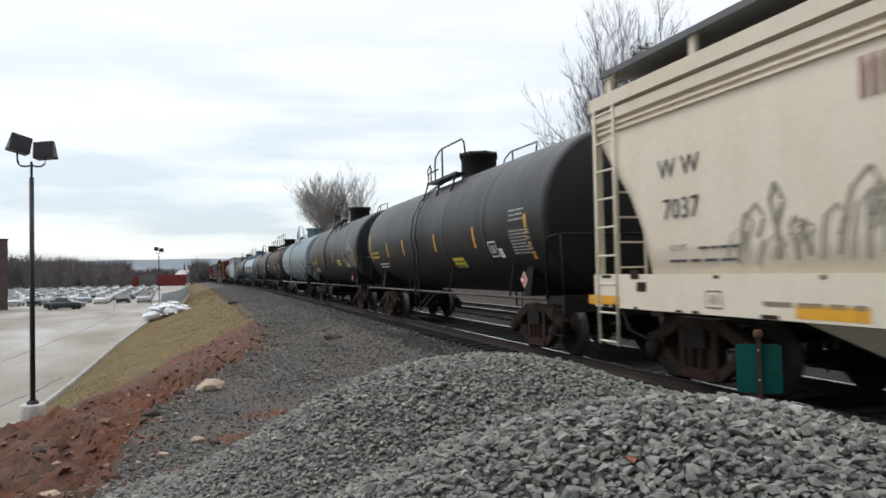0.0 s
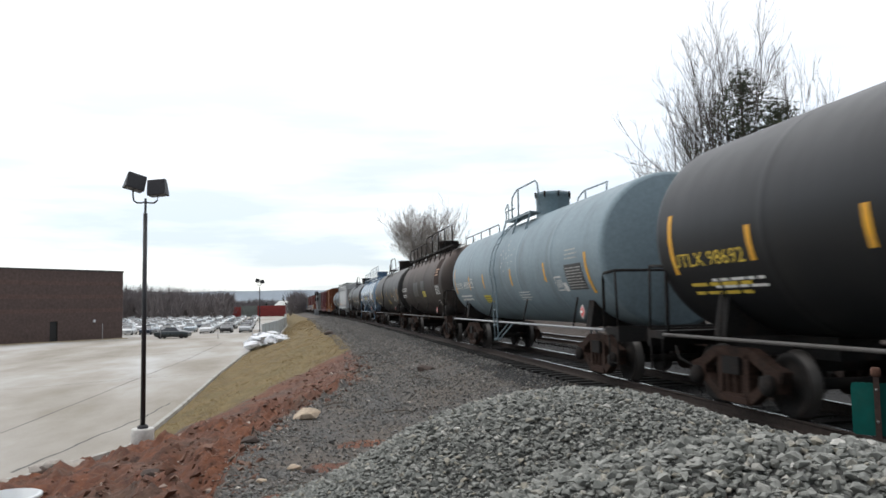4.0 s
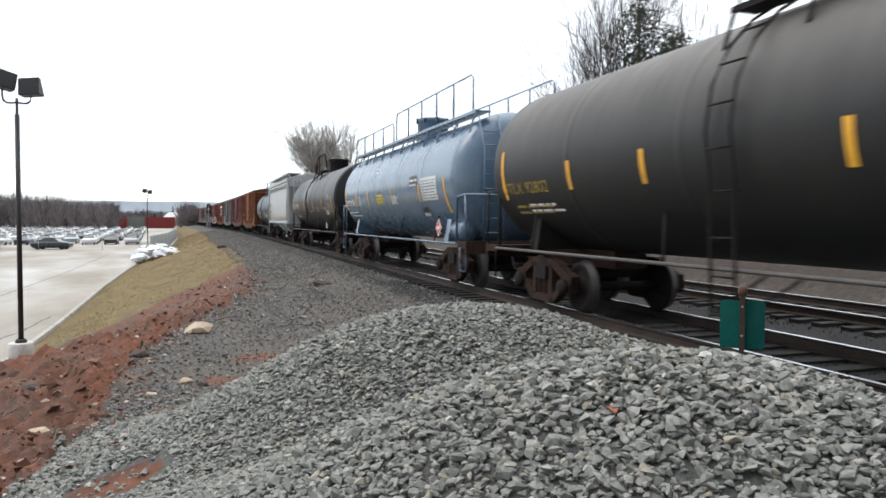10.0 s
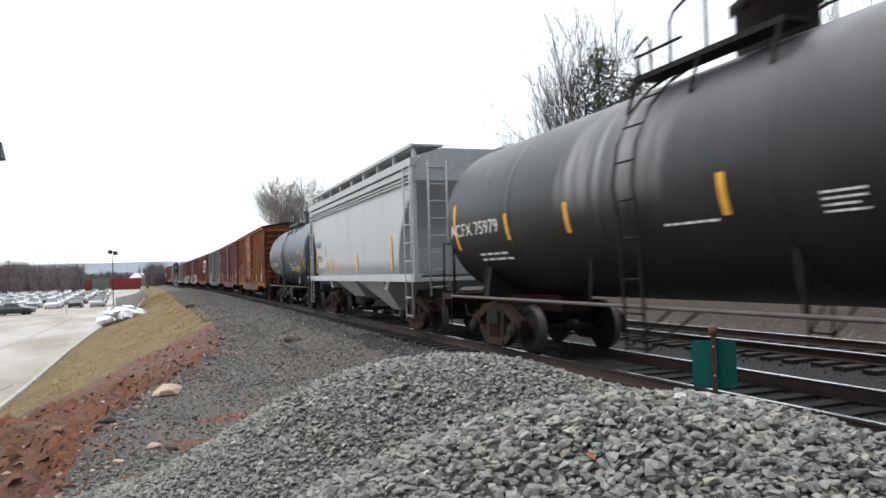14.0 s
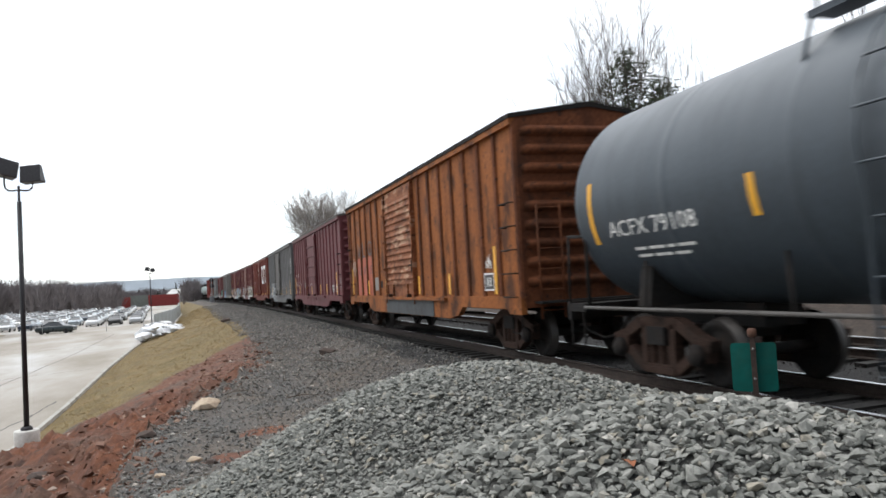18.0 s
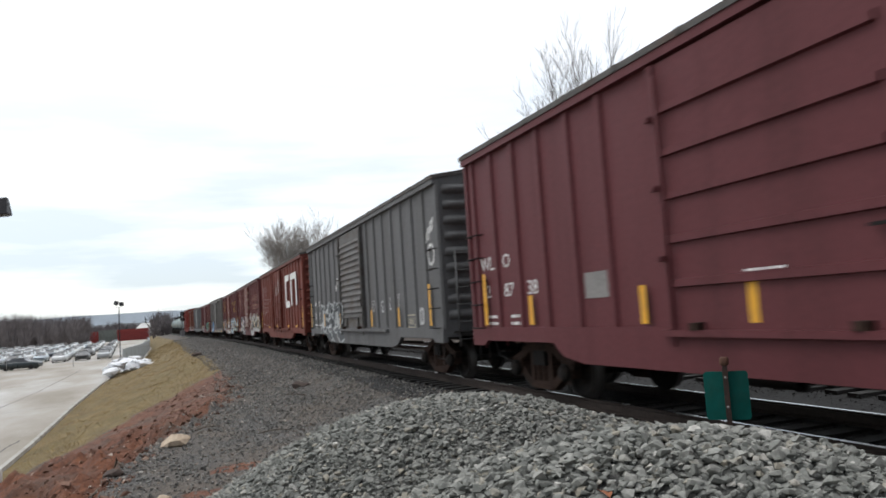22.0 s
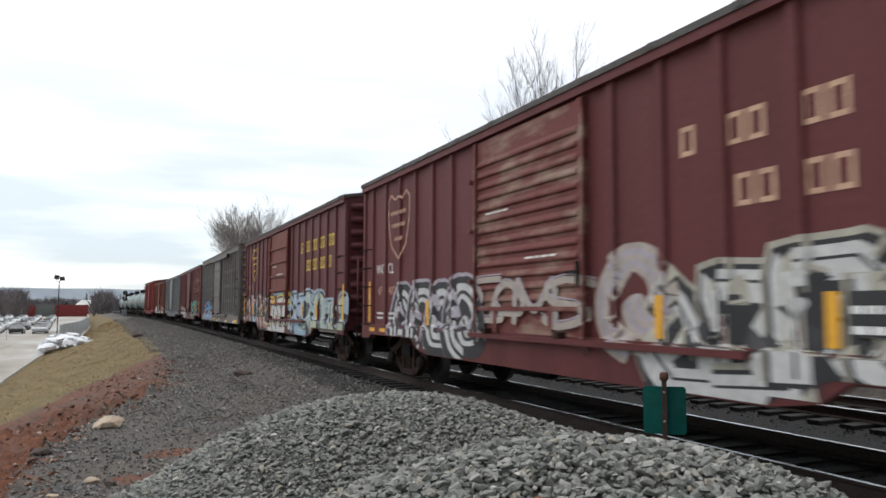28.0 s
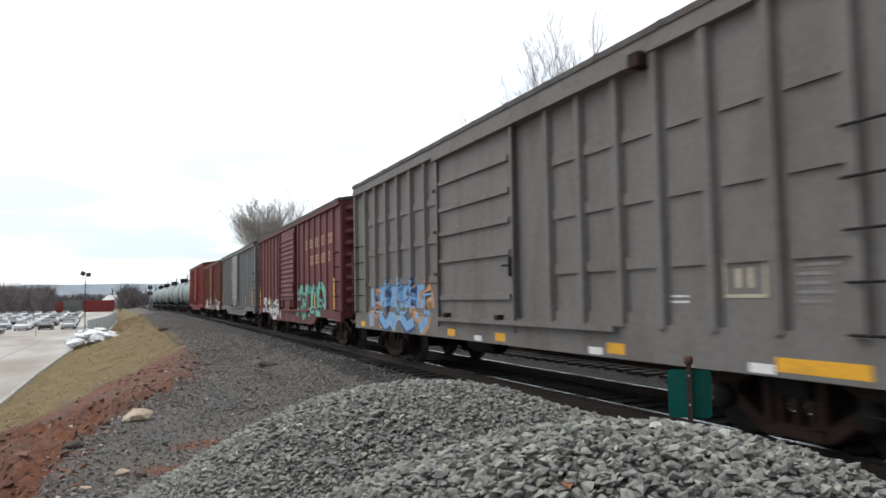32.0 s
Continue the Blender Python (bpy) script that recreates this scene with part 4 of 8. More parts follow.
def tank_car(label, mat, pitch, walkway="short", frame_mat=None, fit_mat=None, dome=True, ladder_y=0.75, stripes=True, cylinder=False, group="tank cars of the freight train", reach=0.86, rail_mat=None, head="dished", end_mat=None):
    car = thing("tank_car", label, "tank car", group)
    half = pitch / 2 - reach
    frame_mat, fit_mat = frame_mat or mat, fit_mat or mat
    bm = bmesh.new()
    prof = [(0, -half)]
    if head == "round":
        for k in range(1, 9):
            a = k / 8 * math.pi / 2
            prof.append((TANK_R * math.sin(a) ** 0.8, -half + 0.55 * (1 - math.cos(a) ** 1.1)))
    else:
        # shallow dish with a tight knuckle
        prof += [(r, -half + 4.4 - math.sqrt(4.4 ** 2 - r * r)) for r in (0.5, 0.95, 1.25, 1.42)]
        prof += [(1.46, -half + 0.26), (1.482, -half + 0.29), (1.495, -half + 0.33), (TANK_R, -half + 0.38)]
    ring = half - 0.55
    prof.append((TANK_R, -ring + 0.12))
    for y in (-ring * 0.62, -ring * 0.22, ring * 0.22, ring * 0.62):
        prof += [(TANK_R, y - 0.16), (TANK_R, y - 0.015), (TANK_R + 0.004, y), (TANK_R, y + 0.015), (TANK_R, y + 0.16)]
    prof += [(r, -h) for r, h in prof[9::-1]]
    lathe(bm, prof, "y", 64, (0, 0, TANK_Z))
    if head != "round":
        for e in bm.edges:
            if all(abs(math.hypot(v.co.x, v.co.z - TANK_Z) - 1.42) < 0.002 for v in e.verts) or all(abs(abs(v.co.y) - half + 0.38) < 0.002 for v in e.verts):
                e.smooth = False
    part("tank", bm, mat, car, "welded cylindrical tank with domed heads")
    for s in (-1, 1):
        y = s * (pitch / 2 - 2.45)
        bm = bmesh.new()
        n = 10
        for yy in (y - 0.14, y + 0.14):
            pts = [(-1.25, 1.02), (1.25, 1.02)] + [(1.42 * math.cos(a), TANK_Z - 1.46 * math.sin(a)) for a in [math.pi * (0.2 + 0.6 * k / n) for k in range(n + 1)]]
            bm.faces.new([bm.verts.new((x, yy, z)) for x, z in pts])
        v = list(bm.verts)
        m = len(pts)
        for k in range(m):
            bm.faces.new((v[k], v[(k + 1) % m], v[m + (k + 1) % m], v[m + k]))
        part("saddle", bm, STEEL_DARK if frame_mat is STEEL_RUST else frame_mat, car, "welded steel cradle under the tank")
        bm = bmesh.new()
        box(bm, -0.3, 0.3, *sorted((s * (pitch / 2 - 3.6), s * (pitch / 2 - 0.55))), 0.72, 1.02)
        sill_mat = frame_mat if frame_mat is not mat else STEEL_RUST
        part("stub_sill", bm, sill_mat, car, "stub sill under the tank's end")
        part("running_board", bars((-1.42, 1.42, *sorted((s * (pitch / 2 - 1.15), s * (pitch / 2 - 0.685))), 0.93, 1.05)), sill_mat, car, "end platform board")
        part("end_sill", bars((-1.42, 1.42, *sorted((s * (pitch / 2 - 0.68), s * (pitch / 2 - 0.58))), 0.80, 1.08)), sill_mat, car)
        bm = bmesh.new()
        for x in (-1.4, 1.4):
            tube(bm, [(x, s * (pitch / 2 - 1.25), 1.02), (x, s * (pitch / 2 - 1.25), 1.95), (x, s * (pitch / 2 - 1.20), 2.05), (x, s * (pitch / 2 - 0.7), 2.08)], 0.028, 6)
            tube(bm, [(x, s * (pitch / 2 - 0.66), 0.95), (x, s * (pitch / 2 - 0.66), 0.42), (x, s * (pitch / 2 - 1.05), 0.42), (x, s * (pitch / 2 - 1.05), 0.95)], 0.018, 6)
        tube(bm, [(-1.4, s * (pitch / 2 - 0.7), 2.08), (1.4, s * (pitch / 2 - 0.7), 2.08)], 0.028, 6)
        tube(bm, [(-1.4, s * (pitch / 2 - 0.64), 1.08), (-1.4, s * (pitch / 2 - 0.7), 2.08)], 0.02, 6)
        tube(bm, [(1.4, s * (pitch / 2 - 0.64), 1.08), (1.4, s * (pitch / 2 - 0.7), 2.08)], 0.02, 6)
        part("end_handrail", bm, end_mat or (fit_mat if fit_mat is not mat else STEEL_DARK), car, "bent pipe handrail over the end platform")
        coupler(car, s * (pitch / 2 - 0.62), s)
        truck(car, s * (pitch / 2 - 2.45))
        if cylinder and s < 0:
            bm = bmesh.new()
            lathe(bm, [(0, -0.4), (0.2, -0.37), (0.24, -0.3), (0.24, 0.3), (0.2, 0.37), (0, 0.4)], "y", 16, (-1.05, s * (pitch / 2 - 1.75), 1.28))
            for dy in (-0.2, 0.2):
                lathe(bm, [(0.25, dy - 0.03), (0.255, dy), (0.25, dy + 0.03)], "y", 16, (-1.05, s * (pitch / 2 - 1.75), 1.28))
            part("brake_cylinder", bm, fit_mat, car, "brake reservoir on the end platform")
    for s in (-1, 1):
        bm = bmesh.new()
        e = pitch / 2 - 1.2
        tube(bm, [(s * 1.45, -e, 1.0), (s * 1.45, e, 1.0)], 0.028, 6)
        part("side_rail", bm, rail_mat or PIPE, car, "long pipe handrail along the tank")
        for k in range(4):
            y = -e + 1.6 + k * (2 * e - 3.2) / 3
            bm = bmesh.new()
            tube(bm, [(s * 1.45, y, 1.0), (s * 1.22, y + 0.3, 1.62)], 0.022, 6)
            part("rail_bracket", bm, STEEL_DARK, car)
        # ladder up the side; cars with a long walkway have theirs at the end
        if walkway == "long":
            continue
        bm = bmesh.new()
        ang = [math.radians(a) for a in (-52, -35, -18, 0, 18, 36, 52, 66)]
        for y in (ladder_y - 0.2, ladder_y + 0.2):
            low = [(s * 1.48, y, 0.45), (s * 1.5, y, 1.0)]
            tube(bm, low + [(s * (TANK_R + 0.1) * math.cos(a), y, TANK_Z + (TANK_R + 0.1) * math.sin(a)) for a in ang[2:]], 0.02, 6)
        tube(bm, [(s * 1.48, ladder_y - 0.2, 0.47), (s * 1.2, ladder_y - 0.9, 1.0)], 0.018, 6)
        tube(bm, [(s * 1.48, ladder_y + 0.2, 0.47), (s * 1.2, ladder_y - 0.4, 1.0)], 0.018, 6)
        rails = part("ladder", bm, fit_mat, car, "steel ladder up to the walkway")
        for k in range(9):
            bm = bmesh.new()
            if k < 3:
                p = (s * 1.5, 0, 0.5 + k * 0.42)
            else:
                a = math.radians(-24 + (k - 3) * 17)
                p = (s * (TANK_R + 0.1) * math.cos(a), 0, TANK_Z + (TANK_R + 0.1) * math.sin(a))
            tube(bm, [(p[0], ladder_y - 0.2, p[2]), (p[0], ladder_y + 0.2, p[2])], 0.014, 6)
            part("rung", bm, fit_mat, rails)
    top = TANK_Z + TANK_R
    if dome:
        bm = bmesh.new()
        lathe(bm, [(0.47, top - 0.15), (0.47, top + 0.50), (0.49, top + 0.51), (0.49, top + 0.60), (0.46, top + 0.62), (0.0, top + 0.64)], "z", 28, (0, -0.2, 0))
        lid = part("manway_dome", bm, fit_mat, car, "flanged manway dome on top")
        for k in range(8):
            a = k * math.tau / 8
            bm = bmesh.new()
            lathe(bm, [(0.025, top + 0.46), (0.025, top + 0.62), (0, top + 0.62)], "z", 6, (0.51 * math.cos(a), -0.2 + 0.51 * math.sin(a), 0))
            part("manway_bolt", bm, STEEL_DARK, lid)
    deck, half_deck = top - 0.06, (1.3 if walkway == "short" else half - 0.25)
    for s in (-1, 1):
        x0, x1 = sorted((s * 0.66, s * 1.0))
        part("walkway", bars((x0, x1, -half_deck, half_deck, deck - 0.01, deck + 0.025), (*sorted((s * 0.985, s * 1.015)), -half_deck, half_deck, deck - 0.03, deck + 0.04)), fit_mat, car, "narrow steel walkway grating")
        n = max(2, round(half_deck * 2 / 1.25))
        for k in range(n + 1):
            y = -half_deck + 0.06 + k * (2 * half_deck - 0.12) / n
            bm = bmesh.new()
            tube(bm, [(s * 1.0, y, deck - 0.02), (s * 1.14, y, TANK_Z + math.sqrt(TANK_R ** 2 - 1.14 ** 2))], 0.025, 5)
            part("walkway_bracket", bm, fit_mat, car)
        if walkway == "short":
            bm = bmesh.new()
            tube(bm, [(s * 1.0, 0.9, deck), (s * 1.0, 0.9, deck + 0.42), (s * 1.0, 0.96, deck + 0.5), (s * 1.0, 1.24, deck + 0.38), (s * 1.0, 1.25, deck + 0.3), (s * 0.98, 1.1, deck + 0.3), (s * 0.98, 0.3, deck + 0.3)], 0.02, 6)
            tube(bm, [(s * 1.0, 1.16, deck), (s * 1.0, 1.16, deck + 0.3)], 0.02, 6)
            tube(bm, [(s * 1.0, 0.5, deck), (s * 1.0, 0.5, deck + 0.52), (s * 1.0, 0.42, deck + 0.64), (s * 1.0, 0.05, deck + 0.76), (s * 1.0, -0.1, deck + 0.78), (s * 1.0, -1.75, deck + 0.76), (s * 0.96, -1.8, deck + 0.68), (s * 0.9, -1.8, deck + 0.1)], 0.022, 6)
            tube(bm, [(s * 1.0, -0.15, deck), (s * 1.0, -0.15, deck + 0.78)], 0.024, 6)
            part("safety_railing", bm, fit_mat, car, "thin pipe railing round the manway")
        else:
            for y0, y1, h in ((0.7, half_deck - 0.2, 0.62), (-half_deck + 0.2, 0.35, 0.85)):
                bm = bmesh.new()
                n = max(2, round((y1 - y0) / 1.5))
                tube(bm, [(s * 1.0, y0, deck), (s * 1.0, y0, deck + h - 0.1), (s * 1.0, y0 + 0.12, deck + h), (s * 1.0, y1 - 0.12, deck + h), (s * 1.0, y1, deck + h - 0.1), (s * 1.0, y1, deck)], 0.022, 6)
                for k in range(1, n):
                    y = y0 + (y1 - y0) * k / n
                    tube(bm, [(s * 1.0, y, deck), (s * 1.0, y, deck + h)], 0.026, 6)
                part("safety_railing", bm, fit_mat, car, "pipe railing along the top walkway")
    if stripes:
        for y, z0, z1 in ((half - 0.75, 1.9, 2.8), (-half + 1.05, 1.7, 2.55), (ladder_y + 1.6, 2.0, 2.45), (ladder_y - 1.6, 2.0, 2.45), (ladder_y + 3.6, 2.0, 2.45), (ladder_y - 4.5, 2.0, 2.45)):
            if (z0, z1) != (2.0, 2.45) or abs(y) < half - 2.2:
                stripe(car, y, z0, z1, 0.11, curve=ROUND)
    return car


# ---- covered hoppers ----
def hopper(label, mat, pitch, group="covered hoppers of the freight train", eave=3.85, sill=(0.97, 1.42), bays=3, roof_mat=None, stripe_sets=()):
    car = thing("covered_hopper", label, "hopper car", group)
    half = pitch / 2 - 0.75
    bm = bmesh.new()
    # bowed sides whose ends are cut away in a curve
    secs = []
    for y, cut in ((-half + 0.03, 0.0), (-half + 0.45, 0.22), (-half + 0.95, 0.48), (-half + 1.2, 0.69), (-half + 1.38, 1.0), (0, 1.0), (half - 1.38, 1.0), (half - 1.2, 0.69), (half - 0.95, 0.48), (half - 0.45, 0.22), (half - 0.03, 0.0)):
        low = eave - 0.45 - (eave - 0.45 - sill[1] + 0.05) * cut
        ring = []
        for k in range(7):
            z = low + (eave - low) * k / 6
            bow = 1.56 - 0.10 * ((z - 2.5) / 1.4) ** 2 * (1 if z > 2.5 else 0.5)
            ring.append((bow, z))
        ring += [(1.35, eave + 0.14), (0.8, eave + 0.3)]
        secs.append([bm.verts.new((s * x, y, z)) for s, line in ((-1, ring), (1, ring[::-1])) for x, z in line])
    for a, b in zip(secs, secs[1:]):
        n = len(a)
        for k in range(n):
            f = bm.faces.new((a[k], b[k], b[(k + 1) % n], a[(k + 1) % n]))
            f.smooth = k not in (5, 6, 7, 8, 9, 10, 11, 17)
    bm.faces.new(secs[0][::-1])
    bm.faces.new(secs[-1])
    part("body", bm, mat, car, "smooth bowed hopper side sheets")
    for s in (-1, 1):
        part("top_chord", bars((*sorted((s * 1.46, s * 1.62)), -half, half, eave - 0.12, eave + 0.06), (*sorted((s * 1.5, s * 1.59)), -half, half, eave - 0.3, eave - 0.17)), mat, car)
        part("side_sill", bars((*sorted((s * 1.42, s * 1.6)), -half, half, *sill)), mat, car)
        for dz in (0.36, 0.44):
            part("chord_ridge", bars((*sorted((s * 1.49, s * 1.57)), -half, half, eave - dz - 0.03, eave - dz)), mat, car)
        bm = bmesh.new()
        box(bm, *sorted((s * 0.72, s * 1.5)), -half + 0.15, half - 0.15, eave + 0.36, eave + 0.40)
        part("running_board", bm, roof_mat or mat, car, "grating walkway on the roof")
        for k in range(9):
            y = -half + 0.3 + k * (2 * half - 0.6) / 8
            part("walkway_stand", bars((*sorted((s * 1.40, s * 1.46)), y - 0.05, y + 0.05, eave, eave + 0.36)), mat, car)
        part("walkway_edge", bars((*sorted((s * 1.505, s * 1.53)), -half + 0.15, half - 0.15, eave + 0.34, eave + 0.42)), roof_mat or mat, car)
    for k in range(5):
        y = -half + 1.6 + k * (2 * half - 3.2) / 4
        bm = bmesh.new()
        lathe(bm, [(0.4, eave + 0.26), (0.4, eave + 0.42), (0.43, eave + 0.46), (0.0, eave + 0.52)], "z", 16, (0, y, 0))
        part("roof_hatch", bm, mat, car)
    for s in (-1, 1):
        y = s * half
        bm = bmesh.new()
        # slope sheet from the end of the roof down to the centre sill
        pts = [(s * (half - 0.1), eave - 0.25), (s * (half - 2.9), 1.05), (s * (half - 3.2), 1.05), (s * (half - 0.5), eave - 0.25)]
        for x in (-1.4, 1.4):
            bm.faces.new([bm.verts.new((x, yy, z)) for yy, z in pts])
        v = list(bm.verts)
        for k in range(4):
            bm.faces.new((v[k], v[(k + 1) % 4], v[4 + (k + 1) % 4], v[4 + k]))
        part("slope_sheet", bm, mat, car, "sloping end sheet of the hopper")
        part("end_post", bars((-1.58, -1.48, *sorted((y - s * 0.1, y - s * 0.02)), sill[0], eave)), mat, car)
        part("end_post", bars((1.48, 1.58, *sorted((y - s * 0.1, y - s * 0.02)), sill[0], eave)), mat, car)
        part("end_platform", bars((-1.55, 1.55, *sorted((y - s * 0.9, y)), sill[0], sill[0] + 0.08)), mat, car)
        bm = bmesh.new()
        for yy in (y - s * 0.12, y - s * 0.62):
            tube(bm, [(-1.6, yy, 0.45), (-1.6, yy, eave)], 0.022, 6)
        for k in range(9):
            z = 0.5 + k * (eave - 0.7) / 8
            tube(bm, [(-1.6, y - s * 0.12, z), (-1.6, y - s * 0.62, z)], 0.016, 6)
        part("side_ladder", bm, mat, car, "side ladder of pipe rungs")
        bm = bmesh.new()
        for x in (-1.2, -0.75):
            tube(bm, [(x, y, 0.95), (x, y, eave)], 0.022, 6)
        for k in range(8):
            z = 1.15 + k * (eave - 1.3) / 7
            tube(bm, [(-1.2, y, z), (-0.75, y, z)], 0.016, 6)
        part("end_ladder", bm, mat, car)
        bm = bmesh.new()
        tube(bm, [(0.5, y, 1.0), (0.5, y, 2.1), (0.9, y, 2.1), (0.9, y, 1.0)], 0.02, 6)
        part("end_handrail", bm, mat, car)
        bm = bmesh.new()
        tube(bm, [(-1.42, y - s * 0.03, eave + 0.02), (-1.45, y - s * 0.25, eave + 0.3), (-1.47, y - s * 0.5, eave + 0.37)], 0.02, 6)
        part("roof_grab_rail", bm, mat, car)
        coupler(car, y - s * 0.1, s)
        truck(car, s * (half - 1.6))
    for k in range(bays):
        y = (k - (bays - 1) / 2) * 3.1
        bm = bmesh.new()
        top = [(-1.5, y - 1.5), (1.5, y - 1.5), (1.5, y + 1.5), (-1.5, y + 1.5)]
        bot = [(-0.55, y - 0.35), (0.55, y - 0.35), (0.55, y + 0.35), (-0.55, y + 0.35)]
        a = [bm.verts.new((x, yy, sill[0] + 0.15)) for x, yy in top]
        b = [bm.verts.new((x, yy, 0.42)) for x, yy in bot]
        for i in range(4):
            bm.faces.new((a[i], b[i], b[(i + 1) % 4], a[(i + 1) % 4]))
        bm.faces.new(b)
        bay = part("outlet_bay", bm, mat, car, "tapered discharge bay under the car")
        part("outlet_gate", bars((-0.75, 0.75, y - 0.4, y + 0.4, 0.30, 0.42), (-1.0, -0.75, y - 0.08, y + 0.08, 0.32, 0.4)), STEEL_DARK, bay)
    underframe(car, half, 1.0)
    return car

# ---- the freight train, car by car ----
WHT, BLK = (0.62, 0.63, 0.64), (0.022, 0.022, 0.024)
CREAM = paint("cream_hopper_paint", (0.73, 0.66, 0.54), 0.55, (0.60, 0.52, 0.40), 0.4, 0.3, 1.0, 0.04)
BLACK = paint("black_tank_paint", (0.0085, 0.009, 0.010), 0.46, (0.016, 0.015, 0.014), 0.6, 0.1, gloss=0.32, lit_dust=(0.052, 0.053, 0.056))
BLACK_WORN = paint("scribbled_black_tank_paint", (0.009, 0.010, 0.0115), 0.46, (0.018, 0.017, 0.016), 0.6, 0.1, gloss=0.32, lit_dust=(0.055, 0.055, 0.057), tags=[(-6.0, 0.6, 2.3, 3.2, 2.2, 9, [(0.030, 0.031, 0.033), (0.030, 0.031, 0.033), (0.10, 0.11, 0.12), (0.05, 0.052, 0.055)])])
STEEL_BLUE = paint("grey_blue_tank_paint", (0.19, 0.25, 0.28), 0.42, (0.12, 0.13, 0.13), 0.45, 0.12)
BROWN = paint("sooty_brown_tank_paint", (0.036, 0.0295, 0.026), 0.6, (0.016, 0.0148, 0.0142), 0.8, 0.2, 1.0, gloss=0.2, lit_dust=(0.135, 0.108, 0.095))
DARK_GREY = paint("dark_grey_tank_paint", (0.0095, 0.0098, 0.0096), 0.5, (0.017, 0.0155, 0.0135), 0.6, 0.1, gloss=0.4, lit_dust=(0.082, 0.074, 0.066))
TANK_BLUE = paint("blue_tank_paint", (0.085, 0.145, 0.215), 0.26, (0.06, 0.085, 0.12), 0.4, 0.12, gloss=0.9)
BANDED = paint("black_tank_paint_with_washed_band", (0.0085, 0.0085, 0.0092), 0.42, (0.018, 0.0165, 0.0155), 0.6, 0.1, gloss=0.35, band=(0.1, 2.7, (0.42, 0.42, 0.42)), lit_dust=(0.05, 0.052, 0.056))
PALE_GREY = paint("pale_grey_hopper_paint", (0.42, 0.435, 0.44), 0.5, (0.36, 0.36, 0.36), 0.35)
SLATE = paint("slate_blue_tank_paint", (0.042, 0.054, 0.066), 0.42, (0.026, 0.031, 0.036), 0.5, 0.12, gloss=0.32, lit_dust=(0.10, 0.115, 0.13))
ORANGE = paint("rusted_orange_paint", (0.245, 0.085, 0.025), 0.7, (0.125, 0.043, 0.018), 0.85, 0.2, 1.8, 0.22, rust=0.88)
ORANGE_POST = paint("rusted_post_paint", (0.13, 0.045, 0.02), 0.8, (0.05, 0.02, 0.012), 0.85, 0.3, 2.0, 0.25, rust=0.8)
ORANGE_DOOR = paint("flaking_peach_door_paint", (0.235, 0.092, 0.044), 0.7, (0.085, 0.032, 0.018), 0.95, 2.2, 1.5, 0.25, rust=0.85, flakes=(0.38, 0.235, 0.155))
MAROON = paint("maroon_paint", (0.115, 0.036, 0.040), 0.55, (0.075, 0.026, 0.028), 0.5)
GREY = paint("grey_paint_with_silver_spray", (0.125, 0.125, 0.126), 0.65, (0.088, 0.084, 0.080), 0.5)
GREY_DOOR = paint("grimy_grey_door_paint", (0.125, 0.122, 0.118), 0.65, (0.10, 0.082, 0.068), 0.8, 4.0, 1.2, 0.15, rust=0.25)
BRICK_RED = paint("brick_red_paint", (0.150, 0.040, 0.029), 0.6, (0.10, 0.036, 0.029), 0.6, 0.12, rust=0.15)
MAROON_TAG = paint("maroon_paint_white_and_black_spray", (0.118, 0.036, 0.036), 0.55, (0.075, 0.028, 0.026), 0.5)
DOOR_TAG = paint("rubbed_maroon_door_paint", (0.15, 0.050, 0.045), 0.6, (0.30, 0.22, 0.17), 0.8, 4.0, 0.9, rust=0.25)
MAROON_BLUE = paint("maroon_paint_pale_blue_spray", (0.112, 0.036, 0.039), 0.55, (0.075, 0.028, 0.026), 0.5)
DOOR_BLUE = paint("sprayed_maroon_door_paint", (0.16, 0.05, 0.04), 0.6, (0.10, 0.036, 0.03), 0.6, 0.4)
TAUPE = paint("worn_taupe_paint", (0.165, 0.156, 0.148), 0.62, (0.115, 0.098, 0.086), 0.65, 0.25, rust=0.12)
TAUPE_END = paint("rust_streaked_taupe_end_paint", (0.16, 0.145, 0.13), 0.7, (0.16, 0.075, 0.032), 0.8, 2.5, 1.5)
MAROON_TEAL = paint("maroon_paint_green_spray", (0.125, 0.040, 0.040), 0.55, (0.08, 0.03, 0.03), 0.5)
GREY_PLAIN = paint("mid_grey_paint", (0.145, 0.148, 0.15), 0.6, (0.1, 0.1, 0.1), 0.5)
RED = paint("bright_red_paint", (0.19, 0.036, 0.028), 0.55, (0.13, 0.032, 0.024), 0.5)
OXIDE = paint("brown_oxide_paint", (0.15, 0.052, 0.036), 0.65, (0.1, 0.036, 0.026), 0.5, tags=[(-6, 5, 0.8, 1.6, 2.0, 15, [WHT, (0.15, 0.05, 0.04), (0.3, 0.25, 0.2), BLK])])
SAGE = paint("grey_green_tank_paint", (0.25, 0.30, 0.295), 0.5, (0.15, 0.17, 0.165), 0.5, 0.12)
ROOF = surf("weathered_zinc_roof", (0.08, 0.075, 0.07), 0.75, 0.2, 0.3, 10, (0.09, 0.055, 0.04), 0.6, 2.0)
PEACH = surf("faded_peach_lettering", (0.52, 0.33, 0.22), 0.7, 0, 0.15, 30, (0.3, 0.16, 0.11), 0.5, 5.0, bump=0)
RED_PANEL = surf("faded_red_panel_paint", (0.36, 0.085, 0.045), 0.7, 0, 0.25, 20, (0.25, 0.10, 0.05), 0.6, 2.5)
GREY_PANEL = surf("bare_grey_patch_paint", (0.22, 0.21, 0.20), 0.7, 0, 0.15, 20)
